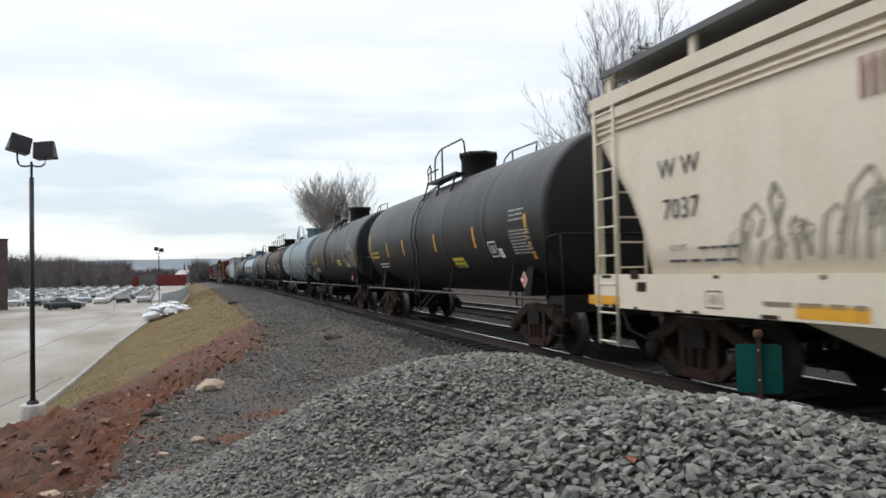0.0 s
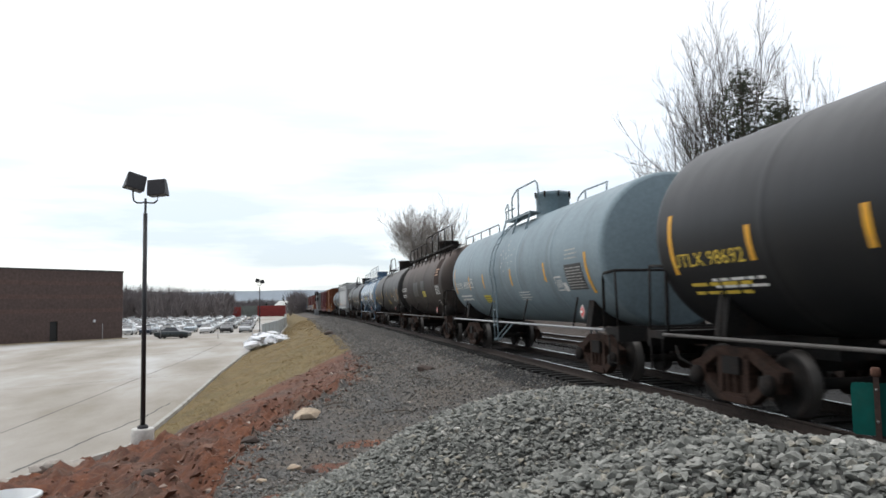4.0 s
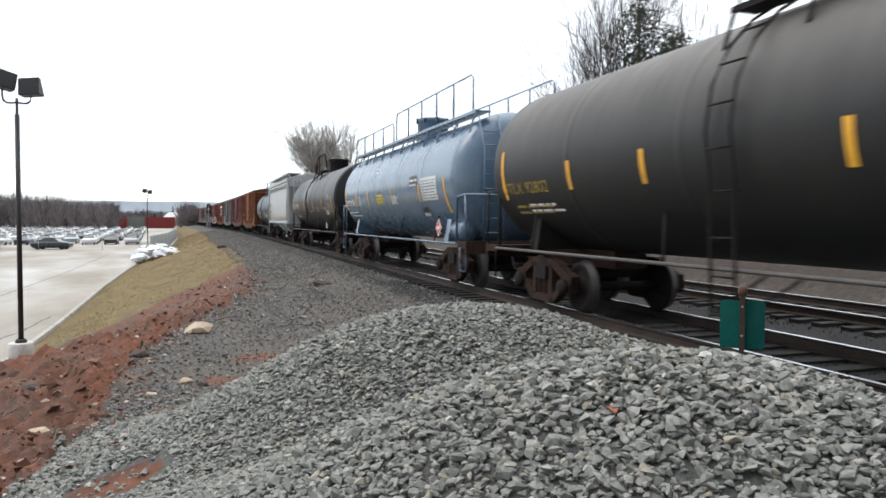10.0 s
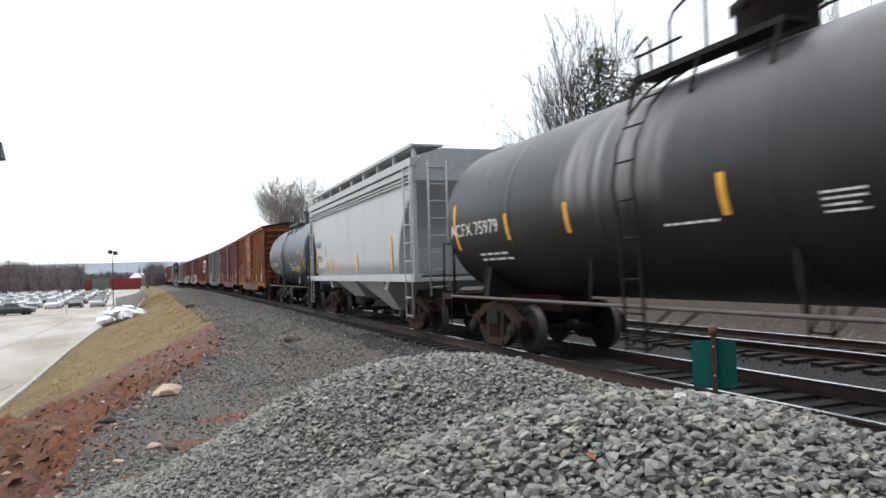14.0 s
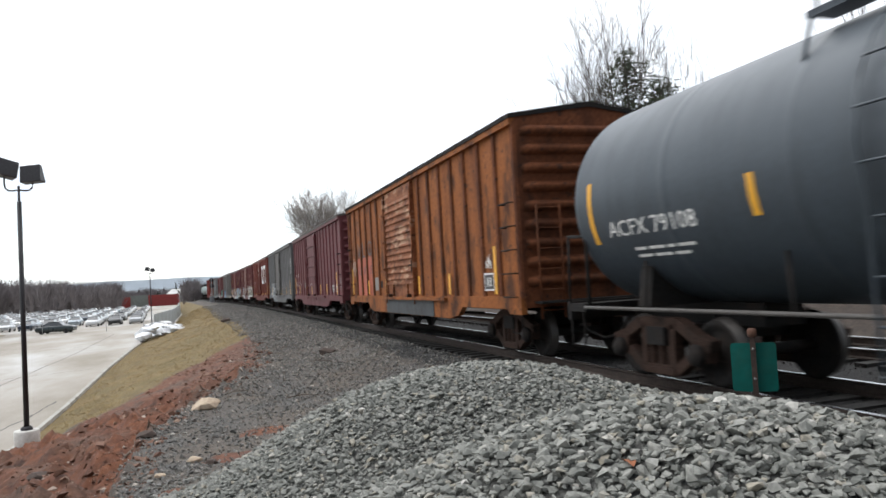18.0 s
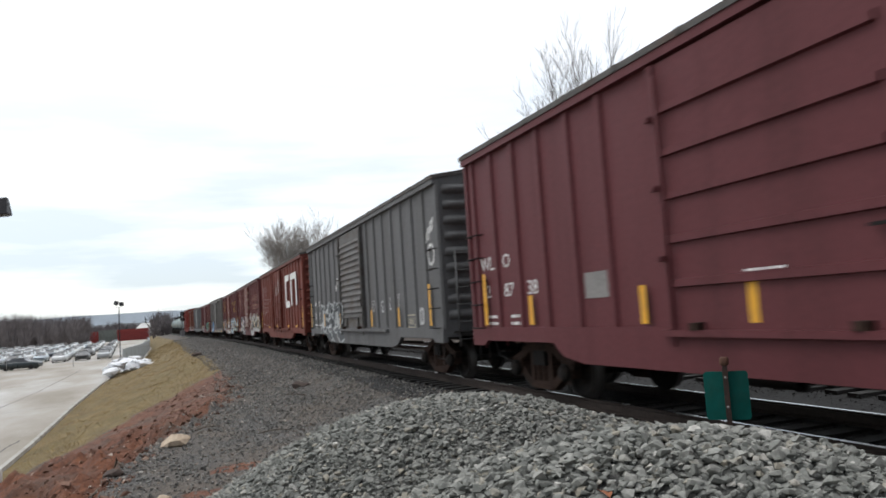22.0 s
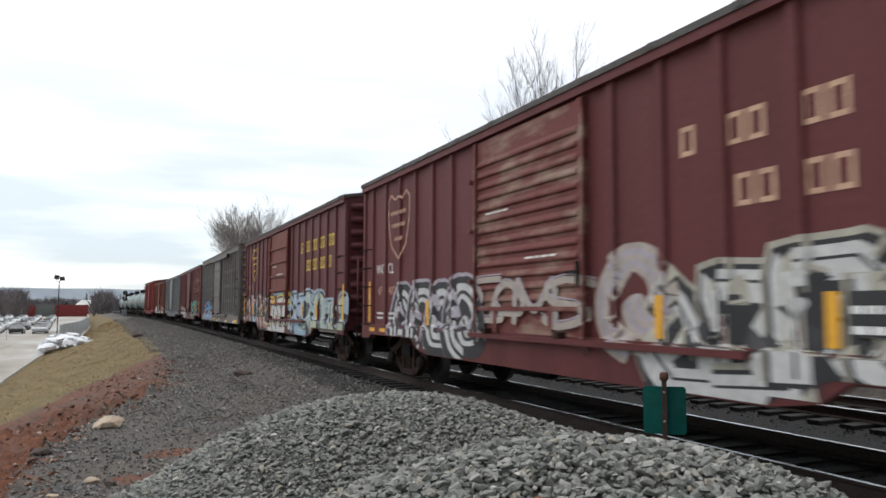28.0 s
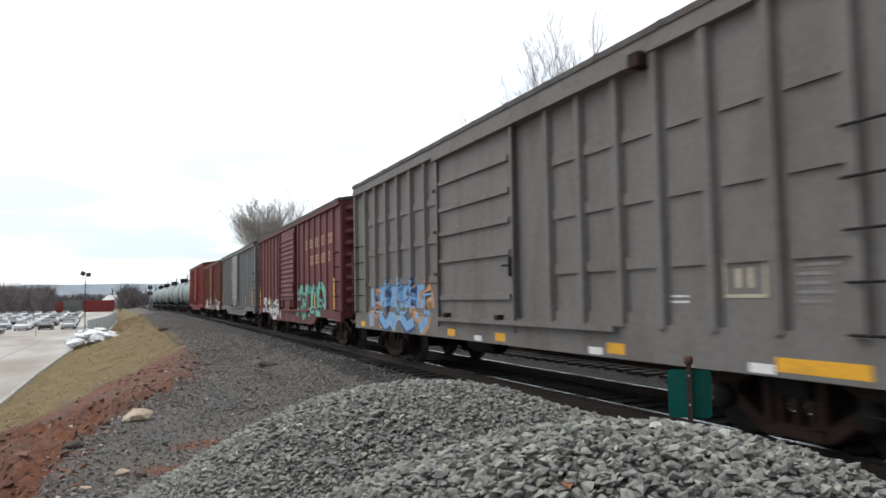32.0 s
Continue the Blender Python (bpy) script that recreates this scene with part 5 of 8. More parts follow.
YELLOW_PLATE = surf("yellow_notice_plate", (0.62, 0.50, 0.03), 0.5, 0, 0.1, 20, bump=0)
WHITE_PLATE = surf("white_notice_plate", (0.62, 0.62, 0.61), 0.5, 0, 0.1, 20, bump=0)
BLACK_PLATE = surf("black_notice_plate", (0.02, 0.02, 0.022), 0.5, 0, 0.1, 20, bump=0)
SILVER_INK = surf("silver_spray", (0.5, 0.5, 0.5), 0.5, 0.0, 0.15, 20, bump=0)

ENDS = [-6.9, 10.3, 27.2, 43.1, 59.7, 74.8, 91.8, 107.3, 123.85, 138.2, 151.4, 168.85, 186.3, 203.6, 221.2, 238.4, 255.7, 273.1, 290.1, 307.4, 321.9, 339.0, 356.0, 373.0, 390.0, 407.0, 424.0]


def pitch_of(k):
    return ENDS[k + 1] - ENDS[k]


def blocks(parent, rows, material, h, x=-1.506, w=0.2):
    """A company name as plain upright blocks: rows of (height, [places along the car])."""
    for z, spots in rows:
        for y0 in spots:
            t = 0.05
            decal("name_block", [slab(-w / 2, -w / 2 + t, 0, h), slab(w / 2 - t, w / 2, 0, h), slab(-w / 2 + t, w / 2 - t, h - t, h), slab(-w / 2 + t, w / 2 - t, 0, t)], material, parent, y0 - (0.05 if y0 > 0 else 0), z, x)


def data_marks(car, k, ink=None, curve=ROUND, on=0.0):
    """Capacity panel, stencils and small print on a tank's near side."""
    ink = ink or WHITE_INK
    e = -(pitch_of(k) / 2 - 0.86)
    plate(car, e + 2.3 - on, 1.78, 1.0, 0.56, BLACK_PLATE, curve=curve, ink=PRINT, rows=8, name="capacity_panel", label="black data panel with white print", seed=k)
    lines(car, e + 2.2 - on, 2.42, 0.7, 0.26, 3, PRINT, curve=curve, seed=k + 20)
    frame_mark(car, e + 3.1, 1.78, 0.42, 0.34, ink, curve=curve)
    decal("stencil_patch", [slab(0, 0.2, 0, 0.2)], ink, car, e + 2.62, 1.76, curve=curve)
    lines(car, -e - 1.6, 1.68, 1.3, 0.22, 2, ink, curve=curve, seed=k + 40)


PRINT = surf("dulled_small_print", (0.40, 0.40, 0.38), 0.7, 0, 0.2, 30, (0.2, 0.2, 0.19), 0.6, 5.0, bump=0)
cars = []
SCRAWL = surf("thin_grey_spray", (0.24, 0.215, 0.175), 0.7, 0, 0.2, 20, (0.50, 0.45, 0.37), 0.8, 3.0, bump=0)

# cream covered hopper
c = hopper("cream covered hopper car with rust scabs and yellow stripes", CREAM, pitch_of(0), roof_mat=surf("galvanised_grating", (0.12, 0.125, 0.13), 0.6, 0.2, 0.2, 30, (0.07, 0.06, 0.05), 0.5, 2.0))
word(c, "W W", 6.25, 2.58, 0.24, DARK_INK, x=-1.572)
word(c, "7037", 6.17, 2.08, 0.25, DARK_INK, x=-1.575)
word(c, "LD LMT", 6.05, 1.70, 0.07, DARK_INK, x=-1.572)
lines(c, 5.5, 1.70, 0.7, 0.08, 1, DARK_INK, x=-1.572)
lines(c, 6.05, 1.56, 1.2, 0.08, 1, DARK_INK, x=-1.572)
lines(c, 4.45, 1.10, 1.25, 0.12, 1, surf("worn_brown_print", (0.22, 0.18, 0.14), 0.7, bump=0), x=-1.604, seed=8)
rng = random.Random(12)
for k in range(26):
    y, z = 5.0 - 0.16 * k + rng.uniform(-0.05, 0.05), 1.5 + rng.uniform(0, 0.12)
    bm = bmesh.new()
    a, h = rng.uniform(-0.2, 0.25), rng.uniform(0.25, 0.75)
    w = 0.012 + 0.012 * rng.random()
    pts = [(0, 0), (a * 0.2, h * 0.4), (a * 0.7, h * 0.8), (a + 0.12, h), (a + 0.22, h * 0.75), (a + 0.12, h * 0.4)]
    sh = [([(p[0] - w, p[1]), (p[0] + w, p[1]), (q[0] + w, q[1] + w), (q[0] - w, q[1] + w)], [(0, 1, 2, 3)]) for p, q in zip(pts, pts[1:])]
    bm.free()
    decal("spray_stroke", sh, SCRAWL, c, y, z, -1.573)
decal("faded_name_block", [slab(0, 0.06, 0, 0.36), slab(0.12, 0.18, 0, 0.36), slab(0.24, 0.30, 0, 0.36)], surf("faded_brown_lettering", (0.28, 0.16, 0.13), 0.7, bump=0), c, 3.24, 2.9, -1.572)
frame_mark(c, 5.35, 1.04, 0.28, 0.2, surf("brown_stencil", (0.16, 0.12, 0.09), 0.7, bump=0), x=-1.604)
for y in (7.6, 3.6, -0.5, -4.5):
    decal("reflective_stripe", [slab(-0.42, 0.42, 0, 0.13)], YELLOW, c, y, 1.0, -1.604, label="yellow reflective stripe")
rng = random.Random(44)
for k in range(30):
    decal("rust_scab", [slab(0, rng.uniform(0.05, 0.25), 0, rng.uniform(0.015, 0.05))], STEEL_RUST, c, rng.uniform(-7.5, 7.7), rng.choice((0.972, 0.975, 1.37)), -1.6045 - 0.0002 * k)
for y, z in ((6.9, 1.36), (6.75, 1.2)):
    decal("rust_scab", [slab(0, 0.22, 0, 0.12)], STEEL_RUST, c, y, z, -1.605)
cars.append(c)

# two black tank cars
c = tank_car("black tank car with short top walkway and yellow stripes", BLACK, pitch_of(1), frame_mat=STEEL_DARK)
data_marks(c, 1, on=0.4)
plate(c, -1.85, 1.6, 0.8, 0.26, YELLOW_PLATE, curve=ROUND, ink=DARK_INK, rows=2, label="small yellow notice plate")
lines(c, 6.6, 2.0, 0.9, 0.3, 2, YELLOW_INK, curve=ROUND, seed=3)
placard(c, -6.45, 1.33, 0.15, -1.5)
cars.append(c)
c = tank_car("black tank car with pale spray scribbles and yellow print", BLACK_WORN, pitch_of(2), frame_mat=STEEL_DARK)
data_marks(c, 2, on=0.2)
plate(c, -1.9, 1.85, 0.85, 0.26, YELLOW_PLATE, curve=ROUND, ink=DARK_INK, rows=2, label="small yellow notice plate")
word(c, "UTLX 98692", 6.4, 2.0, 0.2, YELLOW_INK, curve=ROUND, wide=1.25)
lines(c, 6.1, 1.6, 1.5, 0.28, 2, YELLOW_INK, curve=ROUND, seed=6)
lines(c, -4.9, 2.5, 0.8, 0.12, 1, YELLOW_INK, curve=ROUND, seed=16)
placard(c, -6.1, 1.33, 0.15, -1.5)
cars.append(c)

# grey-blue tank car
c = tank_car("grey-blue tank car with scribbled chalk-white spray", STEEL_BLUE, pitch_of(3), frame_mat=STEEL_DARK, fit_mat=STEEL_BLUE, rail_mat=PALE_PIPE)
word(c, "OCPX  80305", 6.55, 2.06, 0.22, WHITE_INK, curve=ROUND, wide=1.25)
lines(c, 6.3, 1.66, 1.7, 0.28, 2, WHITE_INK, curve=ROUND, seed=2)
frame_mark(c, 4.2, 2.06, 0.36, 0.3, WHITE_INK, curve=ROUND)
plate(c, 2.9, 1.56, 0.85, 0.27, YELLOW_PLATE, curve=ROUND, ink=DARK_INK, rows=3, label="yellow notice plate")
lines(c, -1.15, 1.6, 0.9, 0.3, 4, WHITE_INK, curve=ROUND, seed=4)
rng = random.Random(4)
for k in range(9):
    y, z = 0.1 - 0.14 * k, 2.35 + 0.7 * rng.random() * (1 - k / 14)
    a = rng.uniform(-0.12, 0.12)
    decal("spray_stroke", [([(0, 0), (0.05, 0), (0.05 + a, 0.42), (a, 0.42)], [(0, 1, 2, 3)])], SILVER_INK, c, y, z, curve=ROUND)
data_marks(c, 3)
placard(c, -6.2, 1.33, 0.15, -1.5)
cars.append(c)

# sooty brown tank car with a long walkway
c = tank_car("sooty brown tank car with full-length top walkway and railing", BROWN, pitch_of(4), "long", STEEL_RUST, STEEL_DARK, stripes=False, cylinder=True, head="round")
word(c, "OCPX  80205", 6.4, 2.26, 0.2, WHITE_INK, curve=ROUND, wide=1.25)
lines(c, 6.2, 1.95, 1.3, 0.2, 2, WHITE_INK, curve=ROUND, seed=5)
for y, w, z, h in ((1.93, 1.5, 1.95, 0.7), (-0.6, 0.95, 2.2, 0.45)):
    decal("overpainted_patch", [slab(0, w, 0, h, 6)], BLACK, c, y, z, curve=ROUND)
plate(c, -0.9, 1.9, 0.85, 0.27, YELLOW_PLATE, curve=ROUND, ink=DARK_INK, rows=3, label="yellow notice plate")
decal("rust_panel", [slab(0, 1.15, 0, 1.6, 10)], STEEL_RUST, c, -4.5, 1.95, curve=ROUND)
plate(c, -4.6, 1.95, 1.05, 0.42, BLACK_PLATE, curve=(TANK_R + 0.006, TANK_Z), ink=WHITE_INK, rows=6, name="capacity_panel")
lines(c, -4.7, 2.75, 0.8, 0.35, 3, PEACH, curve=(TANK_R + 0.008, TANK_Z), seed=9)
frame_mark(c, -4.35, 1.5, 0.5, 0.26, WHITE_INK, curve=ROUND)
placard(c, -5.2, 1.3, 0.15, -1.5)
cars.append(c)

# dark grey tank car
c = tank_car("dark grey tank car with data panels and short walkway", DARK_GREY, pitch_of(5), frame_mat=STEEL_RUST, fit_mat=STEEL_DARK, cylinder=True)
data_marks(c, 5)
plate(c, -1.2, 1.6, 0.85, 0.34, surf("amber_notice_plate", (0.58, 0.40, 0.10), 0.5, bump=0), curve=ROUND, ink=DARK_INK, rows=2, label="amber notice plate")
decal("black_patch", [slab(0, 0.5, 0, 0.22, 4)], BLACK_PLATE, c, -2.95, 1.8, curve=ROUND)
word(c, "UTLX 92802", 7.0, 2.0, 0.2, surf("dull_yellow_lettering", (0.30, 0.21, 0.03), 0.7, bump=0), curve=ROUND, wide=1.25)
lines(c, 6.6, 1.65, 1.5, 0.24, 2, surf("dull_yellow_print", (0.26, 0.19, 0.04), 0.7, bump=0), curve=ROUND, seed=5)
placard(c, -6.25, 1.35, 0.15, -1.5)
cars.append(c)

# blue tank car with a long walkway
c = tank_car("blue tank car with full-length blue walkway and railing", TANK_BLUE, pitch_of(6), "long", TANK_BLUE, TANK_BLUE, cylinder=True, head="round", end_mat=TANK_BLUE, rail_mat=TANK_BLUE)
word(c, "OCPX  80111", 6.3, 2.04, 0.22, WHITE_INK, curve=ROUND, wide=1.2)
lines(c, 6.1, 1.66, 1.9, 0.26, 2, WHITE_INK, curve=ROUND, seed=7)
frame_mark(c, 3.9, 2.03, 0.34, 0.3, WHITE_INK, curve=ROUND)
plate(c, 1.1, 2.02, 0.85, 0.3, YELLOW_PLATE, curve=ROUND, ink=DARK_INK, rows=3, label="yellow notice plate")
lines(c, -0.75, 2.0, 0.8, 0.26, 4, WHITE_INK, curve=ROUND, seed=8)
plate(c, -3.95, 2.02, 1.3, 0.58, WHITE_PLATE, curve=ROUND, ink=TANK_BLUE, rows=7, name="capacity_panel", label="white data panel")
plate(c, -2.9, 2.4, 0.75, 0.27, BLACK_PLATE, curve=ROUND, ink=WHITE_INK, rows=2)
plate(c, -3.6, 1.62, 0.55, 0.27, BLACK_PLATE, curve=ROUND, ink=WHITE_INK, rows=1)
lines(c, 1.4, 3.0, 0.35, 0.24, 2, WHITE_INK, curve=ROUND, seed=18)
placard(c, -5.55, 1.35, 0.22, -1.52)
bm = bmesh.new()
for x in (-0.95, -0.5):
    tube(bm, [(x, -pitch_of(6) / 2 + 0.75, 1.05), (x, -pitch_of(6) / 2 + 0.72, 3.0), (x, -pitch_of(6) / 2 + 1.1, 3.85)], 0.022, 6)
for k in range(8):
    z = 1.25 + 0.32 * k
    y = -pitch_of(6) / 2 + (0.75 if z < 3 else 0.75 + 0.42 * (z - 3))
    tube(bm, [(-0.95, y, z), (-0.5, y, z)], 0.016, 6)
part("end_ladder", bm, TANK_BLUE, c, "ladder against the tank's end")
lathe_bm = bmesh.new()
lathe(lathe_bm, [(0, -0.1), (0.2, -0.1), (0.24, -0.02), (0.24, 0.1), (0, 0.12)], "y", 14, (0.45, -pitch_of(6) / 2 + 0.75, 1.75))
box(lathe_bm, 0.3, 0.6, -pitch_of(6) / 2 + 0.75, -pitch_of(6) / 2 + 0.95, 1.05, 1.9)
part("hand_brake", lathe_bm, TANK_BLUE, c, "blue hand brake gear on the end platform")
cars.append(c)

# black tank car with a washed band
c = tank_car("black tank car with pale washed-out band round the middle", BANDED, pitch_of(7), frame_mat=STEEL_RUST, fit_mat=STEEL_DARK, cylinder=True)
data_marks(c, 7)
word(c, "ACFX 75979", 6.95, 2.16, 0.24, WHITE_INK, curve=ROUND, wide=1.25)
lines(c, -2.05, 1.92, 0.45, 0.24, 4, WHITE_INK, curve=ROUND, seed=8)
lines(c, 0.2, 1.95, 0.9, 0.07, 1, WHITE_INK, curve=ROUND, seed=28)
placard(c, -5.5, 1.26, 0.15, -1.52, WHITE_PLATE)
bm = bmesh.new()
for z, w in ((3.05, 0.9), (2.85, 0.7), (2.7, 0.7)):
    e = -(pitch_of(7) / 2 - 0.86) + 0.012
    box(bm, -0.35 - w / 2, -0.35 + w / 2, e - 0.035, e - 0.02, z, z + 0.11)
part("end_lettering", bm, WHITE_INK, c, "white print on the tank head")
cars.append(c)

# pale grey covered hopper
c = hopper("pale grey covered hopper car with clean smooth sides", PALE_GREY, pitch_of(8), eave=4.05, sill=(1.28, 1.46), bays=2, roof_mat=PALE_GREY)
word(c, "NAHX", 5.3, 2.46, 0.25, DARK_INK, x=-1.572)
word(c, "502396", 5.15, 1.96, 0.22, DARK_INK, x=-1.575)
lines(c, 5.1, 1.55, 0.85, 0.24, 2, GREY_PANEL, x=-1.575)
frame_mark(c, 3.7, 2.14, 0.28, 0.3, GREY_PANEL, x=-1.572)
frame_mark(c, 3.65, 1.6, 0.2, 0.14, DARK_INK, x=-1.572)
decal("red_stencil", [slab(0, 0.1, 0.1, 0.3), slab(0.12, 0.3, 0.0, 0.34), slab(0.32, 0.42, 0.1, 0.3)], surf("pale_red_stencil", (0.55, 0.28, 0.22), 0.6, bump=0), c, 3.45, 1.62, -1.574)
lines(c, 2.3, 1.6, 1.0, 0.36, 4, surf("pink_print", (0.55, 0.36, 0.32), 0.6, bump=0), x=-1.574, seed=8)
for y, a, b in ((5.2, 1.57, 2.4), (2.62, 1.58, 2.05), (-1.0, 1.58, 2.05), (-4.6, 1.57, 2.4)):
    stripe(c, y, a, b, 0.13, x=-1.576)
cars.append(c)

# slate tank car
c = tank_car("slate-blue tank car with yellow notice plate", SLATE, pitch_of(9), frame_mat=STEEL_DARK, fit_mat=SLATE, cylinder=True, dome=True, ladder_y=0.1)
data_marks(c, 9)
word(c, "ACFX 79108", 4.6, 1.98, 0.22, WHITE_INK, curve=ROUND, wide=1.15)
plate(c, -2.0, 1.62, 0.95, 0.3, YELLOW_PLATE, curve=ROUND, ink=DARK_INK, rows=2, label="yellow notice plate")
decal("black_patch", [slab(0, 0.55, 0, 0.2, 4)], BLACK_PLATE, c, -1.55, 2.2, curve=ROUND)
lines(c, -1.1, 1.75, 0.85, 0.4, 3, WHITE_INK, curve=ROUND, seed=18)
placard(c, -4.3, 1.27, 0.15, -1.52, GREY_PANEL)
cars.append(c)


def stripes_of(car, spots, low=(1.2, 1.66), high=(1.2, 2.11), w=0.13):
    for y in spots:
        a, b = high if abs(y) > 6.5 else low
        stripe(car, y, a, b, w, x=-1.566)


# rusted orange boxcar
c = boxcar("rusted orange boxcar with flaking peach-brown sliding door", ORANGE, ORANGE_DOOR, STEEL_DARK, post_mat=ORANGE_POST, end_mat=ORANGE_POST, posts_back=(7.5, 6.63, 5.74, 4.85, 3.95, 3.1))
stripes_of(c, (-6.73, 7.19, -3.95, -1.5, 4.53, 2.1))
decal("red_panel", [slab(0, 2.48, 0, 1.3)], RED_PANEL, c, 6.42, 1.15, -1.503)
for ch, y in (("W", 6.33), ("L", 5.55), ("O", 4.7)):
    word(c, ch, y, 2.46, 0.54, BLACK_PLATE, x=-1.506, wide=1.15)
for ch, y in (("52", 6.3), ("81", 5.4), ("03", 4.45)):
    word(c, ch, y, 1.88, 0.28, DARK_INK, x=-1.507)
part("sill_patch", bars((-1.585, -1.567, -2.7, 2.05, 0.67, 1.05)), surf("slate_grey_sill_plate", (0.045, 0.05, 0.055), 0.7, 0, 0.2, 12, (0.03, 0.024, 0.02), 0.6, 2.0), c, "dark slate plate under the door")
decal("bare_patch", [slab(0, 0.62, 0, 0.42)], GREY_PANEL, c, 3.72, 1.32, -1.506)
decal("bare_patch", [slab(0, 0.3, 0, 0.22)], STEEL_DARK, c, 2.95, 1.4, -1.506)
decal("plate", [slab(0, 0.5, 0, 0.34)], BLACK_PLATE, c, -6.15, 1.27, -1.567)
frame_mark(c, -6.15, 1.27, 0.5, 0.34, WHITE_INK, x=-1.571)
rng = random.Random(31)
decal("chalk_scrawl", [([(a, u), (a + 0.03, u), (a + 0.03 + dx, u + 0.16), (a + dx, u + 0.16)], [(0, 1, 2, 3)]) for a, u, dx in [(rng.uniform(0, 0.42), rng.uniform(0, 0.14), rng.uniform(-0.14, 0.14)) for _ in range(11)]], WHITE_INK, c, -6.05, 1.68, -1.508)
for k in range(7):
    decal("chalk_stroke", [slab(0, 0.03, 0, 0.35)], WHITE_INK, c, 7.5 - 0.11 * k, 2.0 + 0.14 * math.sin(k * 2.1), -1.508)
cars.append(c)

# maroon boxcar
c = boxcar("dark maroon boxcar with plain ribbed door and white serif numbers", MAROON, roof_mat=ROOF, door="flat", posts_back=(7.5, 6.66, 5.78, 4.88, 3.96, 3.1))
stripes_of(c, (-6.74, 7.17, -4.08, -2.33, 5.38, 0.6, 2.4))
for ch, y in (("WL", 7.3), ("O", 6.36)):
    word(c, ch, y, 2.17, 0.24, WHITE_INK, wide=1.1)
for ch, y in (("52", 7.3), ("87", 6.36), ("38", 5.48)):
    word(c, ch, y, 1.68, 0.23, WHITE_INK, wide=1.15)
for y in (7.1, 6.15):
    lines(c, y, 1.2, 0.55, 0.24, 2, WHITE_INK, seed=int(y * 10))
plate(c, -5.3, 1.29, 0.58, 0.31, surf("grey_white_stencil_patch", (0.42, 0.42, 0.40), 0.6, bump=0), ink=BLACK_PLATE, rows=2)
lines(c, -6.2, 1.3, 0.42, 0.34, 5, WHITE_INK, seed=12)
lines(c, -7.15, 1.4, 0.36, 0.5, 6, GREY_PANEL, seed=13)
decal("scraped_patch", [slab(0, 0.62, 0, 0.35)], GREY_PANEL, c, 3.7, 1.55, -1.506)
lines(c, 0.6, 1.7, 0.5, 0.06, 1, WHITE_INK, x=-1.63)
cars.append(c)

# grey boxcar with silver spray
c = boxcar("grey boxcar with silver and black spray writing", GREY, GREY_DOOR, ROOF, posts_back=(7.36, 6.46, 5.6, 4.74, 3.85, 2.98))
stripes_of(c, (-7.12, 7.6, -4.7, -2.0, 4.96, 2.17))
for ch, y in (("WL", 7.1), ("O", 6.22)):
    word(c, ch, y, 1.97, 0.22, WHITE_INK, wide=1.1)
for ch, y in (("50", 7.1), ("51", 6.22), ("97", 5.36)):
    word(c, ch, y, 1.5, 0.23, WHITE_INK, wide=1.1)
for y in (7.26, 6.28):
    lines(c, y, 1.12, 0.6, 0.24, 2, WHITE_INK, seed=int(y * 10))
for ch, y, z in (("U", -1.95, 1.6), ("G", -2.9, 1.56), ("L", -3.75, 1.62), ("Y", -4.5, 1.68)):
    word(c, ch, y, z, 0.34, SILVER_INK, x=-1.508, wide=0.8)
bm = bmesh.new()
for k in range(24):
    a0, a1 = k * math.tau / 24, (k + 1) * math.tau / 24
    v = [bm.verts.new((-1.508, -7.25 - r * math.cos(a), 2.75 + r * 1.1 * math.sin(a))) for a in (a0, a1) for r in (0.17, 0.22)]
    bm.faces.new((v[0], v[1], v[3], v[2]))
for k in range(6):
    y0, z0 = -6.95 - 0.09 * k, 3.0 + 0.06 * k + 0.05 * math.sin(k * 2.4)
    v = [bm.verts.new((-1.508, y0 - dy, z0 + dz)) for dy, dz in ((0, 0), (0.05, 0), (0.12, 0.26), (0.07, 0.26))]
    bm.faces.new(v)
part("spray_tag", bm, WHITE_INK, c, "white sprayed scrawl and ring")
frame_mark(c, -5.3, 1.15, 0.58, 0.32, surf("cream_stencil", (0.42, 0.38, 0.28), 0.6, bump=0))
for y, z in ((2.72, 2.4), (2.5, 2.62)):
    plate(c, y, z, 0.2, 0.2, WHITE_PLATE, ink=GREY_PANEL, rows=1, x=-1.567, name="paper_notice")
decal("spray_ring", [slab(0, 0.1, 0, 0.32), slab(0.2, 0.3, 0.02, 0.34), slab(0.05, 0.3, 0.3, 0.36), slab(0.02, 0.25, -0.03, 0.04)], SILVER_INK, c, -6.25, 1.25, -1.508)
spray(c, 5.45, 1.75, 0.74, 1.86, 4, 4, [(1.5, 0, 0, SP_SILVER), (1.05, 0, 0, SP_SLATE)], 0.30, False, label="sprayed dark shape with silver edge")
spray(c, 5.75, 4.95, 1.86, 1.98, 4, 2, [(1, 0, 0, SP_SILVER)], 0.022, label="thin silver scribble")
cars.append(c)

# brick red boxcar with white marks
c = boxcar("brick red boxcar with large white company mark and plug door", BRICK_RED, roof_mat=ROOF, door="flat", posts_back=(6.68, 5.8, 4.95, 4.1, 3.2))
stripes_of(c, (-7.6, 8.2 - 0.4, 2.2), (1.26, 1.7))
for y, z in ((4.5, 1.16), (1.15, 1.23), (-3.0, 1.2), (-5.5, 1.2)):
    decal("reflective_stripe", [slab(0, 0.48, 0, 0.1)], YELLOW, c, y, z, -1.567, label="yellow reflective stripe")
